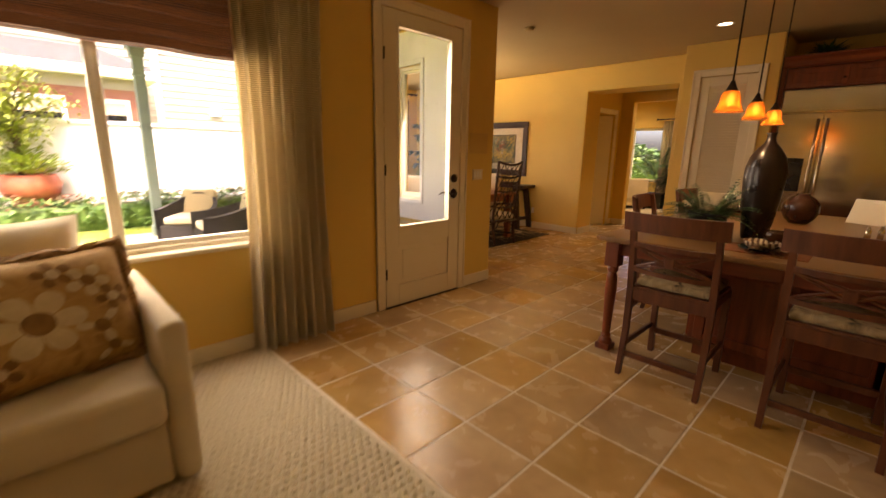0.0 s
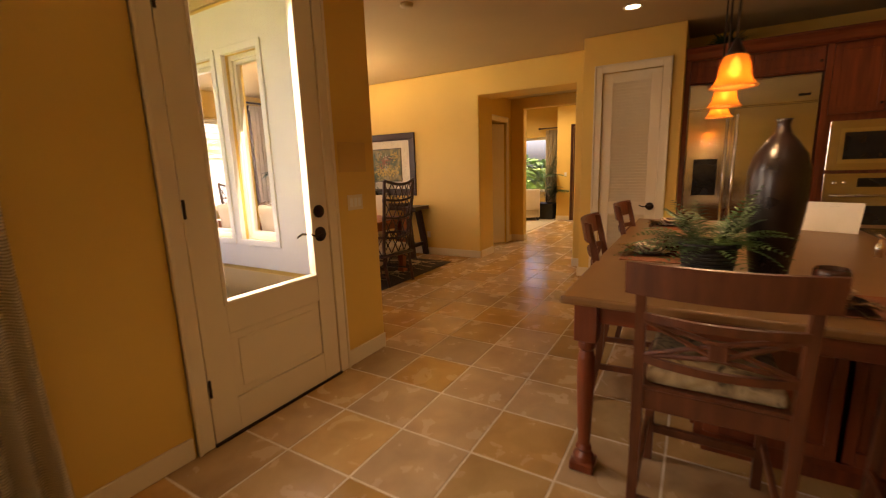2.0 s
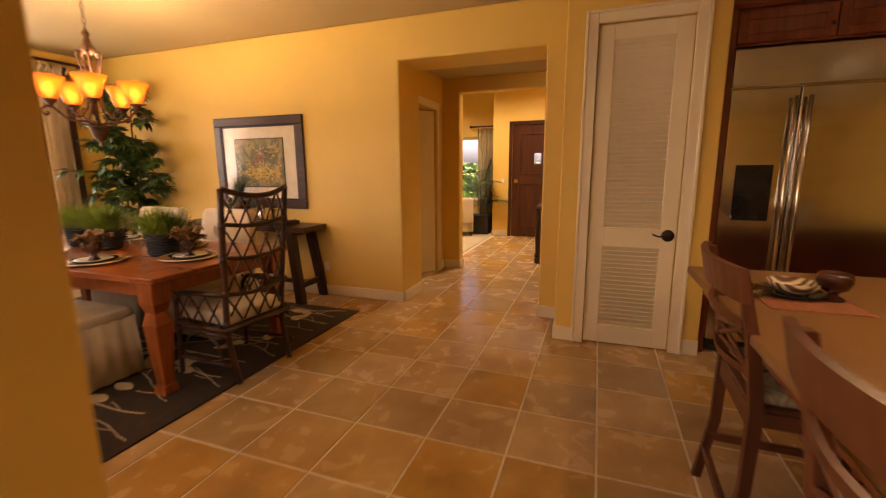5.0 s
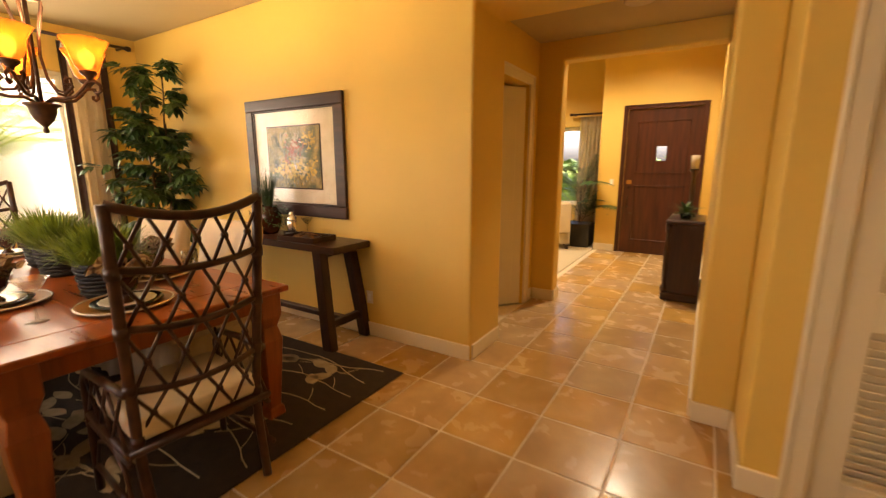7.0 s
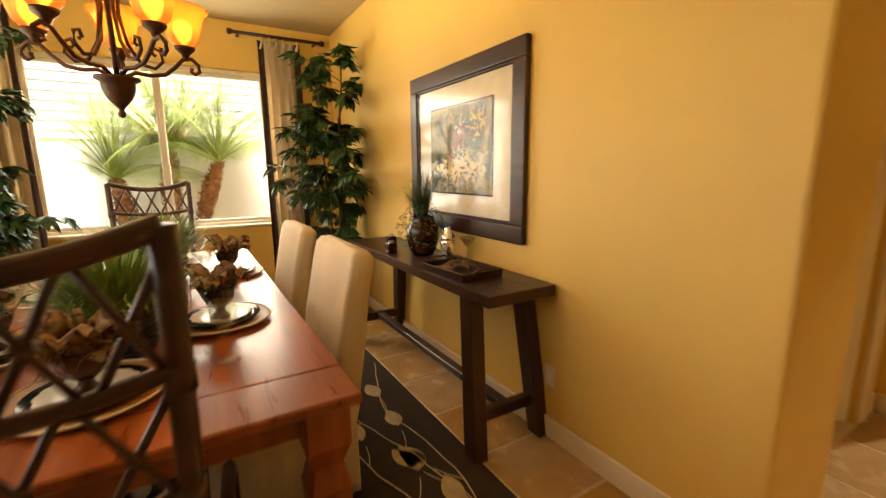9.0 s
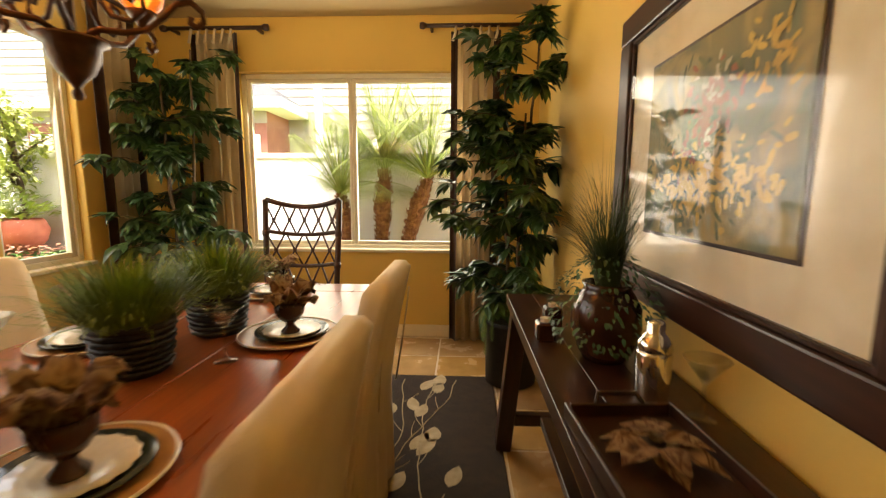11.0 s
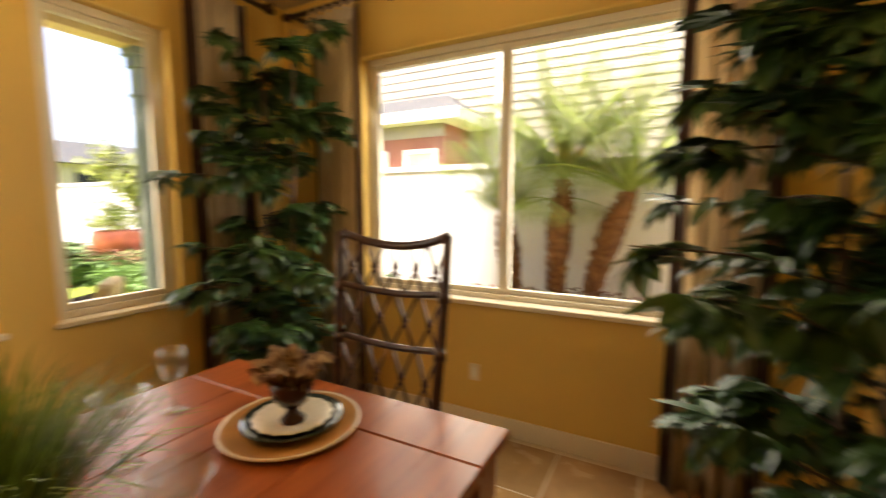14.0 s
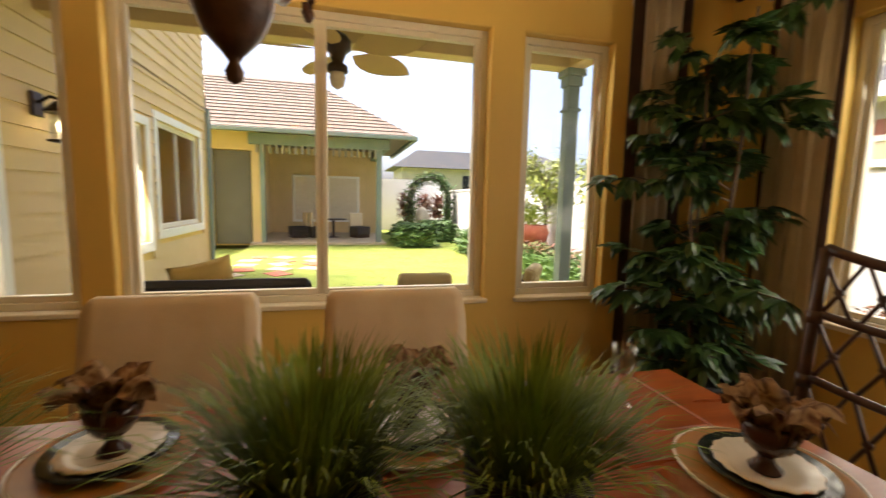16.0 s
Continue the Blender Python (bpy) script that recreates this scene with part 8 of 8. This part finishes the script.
# neighbouring house
nh = thing("neighbour_house", "pale sided neighbouring house with a red sided bay", "house", pose(0, 0, 0))
part("wall", boxes((-6.0, 15.6, -0.2, 12.0, 16.0, 7.5)), SIDINGW, nh)
sid = bmesh.new()
z = 0.0
while z < 7.4:
    a = [sid.verts.new(p) for p in ((-6.0, 15.598, z), (-6.0, 15.568, z), (-6.0, 15.592, z + 0.2))]
    b = [sid.verts.new((12.0, p.co.y, p.co.z)) for p in a]
    for i in range(3):
        sid.faces.new((a[i], a[(i + 1) % 3], b[(i + 1) % 3], b[i]))
    z += 0.2
tagged(part("lap_boards", sid, SIDINGW, nh), kind="stuff")
part("corner_board", boxes((2.95, 15.53, 0, 3.13, 15.6, 7.4)), WHITE, nh)
part("bay_wall", boxes((-3.4, 14.3, -0.2, 2.25, 15.57, 3.25)), BRICKR, nh)
part("bay_band", boxes((-3.42, 14.28, 2.95, 2.27, 14.3, 3.25)), SIDINGW, nh)
bm = bmesh.new()
pr = [(-3.9, 13.9, 3.25), (2.75, 13.9, 3.25), (2.75, 15.57, 3.25), (-3.9, 15.57, 3.25)]
lo = [bm.verts.new(p) for p in pr]
mi = [bm.verts.new((p[0], p[1], 3.42)) for p in pr]
ap = [bm.verts.new(p) for p in ((-2.9, 15.57, 4.1), (1.7, 15.57, 4.1))]
bm.faces.new(lo)
for i in range(4):
    bm.faces.new((lo[i], lo[(i + 1) % 4], mi[(i + 1) % 4], mi[i]))
part("eave", boxes((-3.92, 13.88, 3.22, 2.77, 15.56, 3.44)), WHITE, nh)
bm.faces.new((mi[0], mi[1], ap[1], ap[0]))
bm.faces.new((mi[1], mi[2], ap[1]))
bm.faces.new((mi[3], mi[0], ap[0]))
bmesh.ops.translate(bm, verts=bm.verts, vec=(0, 0, 0.03))
part("bay_roof", bm, ROOFG, nh)


def far_window(x0, z0, x1, z1, y, parent):
    bm = bmesh.new()
    for a, b, c, d in ((x0 - 0.1, z0 - 0.1, x1 + 0.1, z0), (x0 - 0.1, z1, x1 + 0.1, z1 + 0.1), (x0 - 0.1, z0, x0, z1), (x1, z0, x1 + 0.1, z1)):
        box(bm, a, y - 0.05, b, c, y, d, 0.004)
    w = part("window", bm, WHITE, parent, "white framed window")
    part("pane", boxes((x0, y - 0.02, z0, x1, y - 0.012, z1)), BLACK, w, "dark window glass")
    part("blind", boxes((x0, y - 0.03, z0 + 0.55 * (z1 - z0), x1, y - 0.022, z1)), SOFA, w, "half drawn tan blind")


far_window(1.35, 1.95, 2.0, 2.6, 14.3, nh)
far_window(-1.6, 1.95, 0.7, 2.6, 14.3, nh)
far_window(-3.2, 1.95, -2.2, 2.6, 14.3, nh)
part("wall_lamp_box", boxes((4.4, 15.5, 2.5, 4.75, 15.56, 2.75), bevel=0.02), WHITE, nh)
setting("neighbour_roof", boxes((-6.5, 15.2, 7.5, 12.5, 20.0, 7.7)), ROOFG, "grey shingled neighbouring roof", "roof")

# pavilion with hipped roof
pv = thing("garden_pavilion", "tan pavilion with hipped brown shingle roof and sage columns", "pavilion", pose(0, 0, 0))
part("wall", boxes((-14.0, 0.0, -0.1, -8.7, 2.15, 3.6), (-8.9, 2.15, 3.02, -8.7, 3.35, 3.6), (-14.0, 2.15, -0.1, -8.95, 3.30, 3.6), (-8.9, 3.35, -0.1, -8.7, 3.6, 3.6)), SIDING, pv)
part("side_door", boxes((-8.93, 2.2, -0.04, -8.86, 3.30, 3.0), bevel=0.01), surface("grey_door", (0.10, 0.095, 0.08), (0.14, 0.13, 0.11), 3, 0.6, 0.1, 40), pv, "dark grey pavilion door")
part("back_wall", boxes((-14.0, 3.3, -0.1, -13.0, 8.0, 3.6)), SIDING, pv)
part("floor_slab", boxes((-13.0, 3.3, -0.15, -8.4, 7.7, 0.03)), PATIO, pv)
for y0, y1 in ((4.2, 5.5), (5.65, 7.0)):
    w = part("window", boxes((-13.0, y0, 0.5, -12.95, y1, 2.5), bevel=0.01), WHITE, pv, "white framed pavilion window")
    part("pane", boxes((-12.95, y0 + 0.1, 0.6, -12.94, y1 - 0.1, 2.4)), CREAMC, w)
part("beam", boxes((-8.75, 3.3, 3.2, -8.5, 7.8, 3.55), (-13.0, 7.5, 3.2, -8.75, 7.75, 3.55)), SAGE, pv)
bm = bmesh.new()
for i in range(20):
    box(bm, -8.9, 3.5 + i * 0.2, 2.95, -8.55, 3.56 + i * 0.2, 3.2)
tagged(part("rafter_tails", bm, SIDINGW, pv), kind="stuff")
bm = bmesh.new()
lo = [bm.verts.new(p) for p in ((-7.9, -1.0, 3.62), (-7.9, 8.6, 3.62), (-14.6, 8.6, 3.62), (-14.6, -1.0, 3.62))]
hi = [bm.verts.new(p) for p in ((-11.2, 3.0, 5.9), (-11.2, 5.2, 5.9))]
hi2 = [bm.verts.new(p) for p in ((-11.2, 1.5, 5.9),)]
bm.faces.new((lo[0], lo[1], hi[1], hi[0], hi2[0]))
bm.faces.new((lo[1], lo[2], hi[1]))
bm.faces.new((lo[2], lo[3], hi2[0], hi[0], hi[1]))
bm.faces.new((lo[3], lo[0], hi2[0]))
bm.faces.new(lo)
roof_ = part("roof", bm, ROOF, pv, "brown shingle hipped roof")
bm = bmesh.new()
for i in range(16):
    t = i / 16
    x = -7.9 - 3.3 * t
    zz = 3.62 + 2.28 * t
    y0, y1 = -1.0 + 2.5 * t, 8.6 - 3.4 * t
    box(bm, x - 0.22, y0, zz + 0.005, x, y1, zz + 0.03, 0, Matrix.Translation((0, 0, 0)))
tagged(part("shingle_courses", bm, ROOF, roof_), kind="stuff")
part("gutter", boxes((-7.95, -1.0, 3.5, -7.82, 8.65, 3.62), (-14.6, 8.55, 3.5, -7.95, 8.68, 3.62), bevel=0.01), SAGE, pv, "dark green gutter")
for y in (7.45,):
    part("column", boxes((-8.72, y - 0.09, 0.0, -8.54, y + 0.09, 3.2), bevel=0.008), SAGE, pv)
part("column", boxes((-8.72, 3.62, 0.0, -8.56, 3.76, 3.2), bevel=0.008), SAGE, pv)
for y, a in ((4.6, 20), (5.3, 200), (6.9, 120)):
    pc = thing("pavilion_chair", "brown wicker chair in the pavilion", "patio chair", pose(-10.6, y, 0.03, 0, 0, a), "chairs in the pavilion")
    part("seat", boxes((-0.3, -0.3, 0.1, 0.3, 0.3, 0.42), bevel=0.03), WICKER, pc)
    part("back", boxes((-0.3, 0.24, 0.42, 0.3, 0.32, 0.95), bevel=0.03), SOFA, pc)
    part("frame_leg", boxes((-0.28, -0.28, 0, 0.28, 0.28, 0.1)), DARKL, pc)
ptb = thing("pavilion_table", "dark patio table in the pavilion", "table", pose(-10.6, 5.9, 0.03))
bm = bmesh.new()
lathe(bm, [(0.0, 0.68), (0.5, 0.68), (0.5, 0.72), (0.0, 0.72)], 20)
part("tabletop", bm, DARKW, ptb)
bm = bmesh.new()
lathe(bm, [(0.0, 0.0), (0.25, 0.0), (0.05, 0.06), (0.05, 0.68), (0.0, 0.68)], 12)
part("pedestal", bm, DARKW, ptb)

# vine arbour
ab = thing("vine_arbour", "arched garden arbour covered with green vines", "arbour", pose(-12.6, 10.1, -0.04, 0, 0, 60))
fm, vn = bmesh.new(), bmesh.new()
for o in (-0.25, 0.25):
    pts = [(-0.9, o, 0), (-0.9, o, 1.7)] + [(0.9 * -math.cos(a), o, 1.7 + 0.9 * math.sin(a)) for a in [math.pi * i / 10 for i in range(1, 10)]] + [(0.9, o, 1.7), (0.9, o, 0)]
    tube(fm, pts, 0.03, 6)
part("frame", fm, DARKW, ab)
for k in range(3000):
    t = rr_.random()
    L = 1.7 * 2 + math.pi * 0.9
    u = t * L
    if u < 1.7:
        x, z = -0.9, u
    elif u < 1.7 + math.pi * 0.9:
        a = (u - 1.7) / 0.9
        x, z = -0.9 * math.cos(a), 1.7 + 0.9 * math.sin(a)
    else:
        x, z = 0.9, L - u
    a = rr_.uniform(0, 6.28)
    leaf_bm(vn, (x + rr_.gauss(0, 0.13), rr_.uniform(-0.35, 0.35), z + rr_.gauss(0, 0.13)), (math.cos(a), math.sin(a), rr_.uniform(-0.5, 0.8)), (0, 0, 1), 0.16, 0.045, 0.3, 2)
tagged(part("vines", vn, HEDGE, ab), "dense green climbing leaves", kind="stuff")
ball = thing("stone_urn", "pale egg shaped stone ornament under the arbour", "garden ornament", pose(-13.2, 9.9, -0.04))
bm = bmesh.new()
lathe(bm, [(0.0, 0.0), (0.2, 0.0), (0.15, 0.35), (0.0, 0.36)], 14)
part("pedestal", bm, STUCCO, ball)
bm = bmesh.new()
lathe(bm, [(0.0, 0.36), (0.15, 0.4), (0.32, 0.62), (0.34, 0.85), (0.25, 1.1), (0.1, 1.25), (0.0, 1.28)], 18)
part("urn_body", bm, CREAMC, ball, smooth=True)
fh = thing("far_house", "pale distant house behind the garden wall", "house", pose(0, 0, 0))
part("wall", boxes((-40.0, 12.0, -0.2, -34.0, 30.0, 4.6)), SIDINGW, fh)
bm = bmesh.new()
vs = [bm.verts.new(p) for p in ((-33.2, 11, 4.6), (-33.2, 31, 4.6), (-41, 31, 4.6), (-41, 11, 4.6), (-37, 14, 6.6), (-37, 28, 6.6))]
for f in ((0, 1, 5, 4), (1, 2, 5), (2, 3, 4, 5), (3, 0, 4), (0, 3, 2, 1)):
    bm.faces.new([vs[i] for i in f])
part("roof", bm, ROOFG, fh)
for y in (14.5, 18.0, 22.0):
    bm = boxes((-33.98, y, 2.6, -33.9, y + 1.6, 4.0))
    part("window", bm, BLACK, fh, "dark window")

# ---- floor tiles, last: one slab each, sharing a few worn shapes ----


def tile_mesh(k):
    bm = bmesh.new()
    rr = random.Random(k)
    g = 0.5 * PITCH - 0.005
    n = 1
    c = []
    for sx, sy in ((-1, -1), (1, -1), (1, 1), (-1, 1)):
        c.append((sx * g + rr.uniform(-0.0012, 0.0012), sy * g + rr.uniform(-0.0012, 0.0012)))
    lo = [bm.verts.new((x, y, -0.011)) for x, y in c]
    mid = [bm.verts.new((x, y, -0.0035)) for x, y in c]
    top = [bm.verts.new((x * 0.983, y * 0.983, rr.uniform(-0.0006, 0.0002))) for x, y in c]
    for i in range(4):
        j = (i + 1) % 4
        bm.faces.new((lo[i], lo[j], mid[j], mid[i]))
        bm.faces.new((mid[i], mid[j], top[j], top[i]))
    bm.faces.new(top)
    bmesh.ops.recalc_face_normals(bm, faces=bm.faces)
    me = bpy.data.meshes.new("tile")
    bm.to_mesh(me)
    bm.free()
    me.materials.append(TILE)
    return me


tile_shapes = [tile_mesh(k) for k in range(7)]
tile_floor = tagged(part("floor", boxes((0.99, -0.6, -0.02, 7.3, 3.1, -0.0022)), GROUT, None), "warm travertine tile floor with pale grout", "floor", "", "structure")
rest = bmesh.new()
rt = random.Random(5)
spots = []
for i in range(-2, 31):
    for j in range(-12, 17):
        x, y = TX + (i + 0.5) * PITCH, TY + (j + 0.5) * PITCH
        inside = (0.95 < x < 7.375 and -4.0 < y < 3.2) or (3.757 < x < 7.4 and 3.1 < y < 8.8) or (7.3 < x < 7.9 and 2.4 < y < 4.05) or (7.9 < x < 9.3 and 2.4 < y < 4.25) or (9.3 < x < 12.85 and 2.4 < y < 4.2)
        if inside:
            near = 0.98 < x < 9.3 and 0.2 < y < 5.0
            spots.append((0 if near else 1, x, y))
spots.sort()
for n_, (far, x, y) in enumerate(spots):
    k = rt.randrange(7)
    turn = rt.randrange(4) * 90
    if n_ < 300:
        ob = new("tile", tile_shapes[k])
        ob.parent = tile_floor
        ob.matrix_local = pose(x, y, 0, 0, 0, turn)
    else:
        g = 0.5 * PITCH - 0.005
        z = rt.uniform(-0.0008, 0.0)
        lo = [rest.verts.new((x + a * g, y + b * g, -0.010)) for a, b in ((-1, -1), (1, -1), (1, 1), (-1, 1))]
        top = [rest.verts.new((x + a * g * 0.983, y + b * g * 0.983, z)) for a, b in ((-1, -1), (1, -1), (1, 1), (-1, 1))]
        for i in range(4):
            rest.faces.new((lo[i], lo[(i + 1) % 4], top[(i + 1) % 4], top[i]))
        rest.faces.new(top)
tagged(part("far_tiles", rest, TILE, tile_floor), kind="stuff")

# the plan above is drawn a tenth too large: bring everything to true size
for ob in list(scene.objects):
    if ob.parent is None and ob.type != "CAMERA":
        ob.matrix_world = Matrix.Scale(TRUE, 4) @ ob.matrix_basis
        if ob.type == "LIGHT":
            ob.scale = (1, 1, 1)
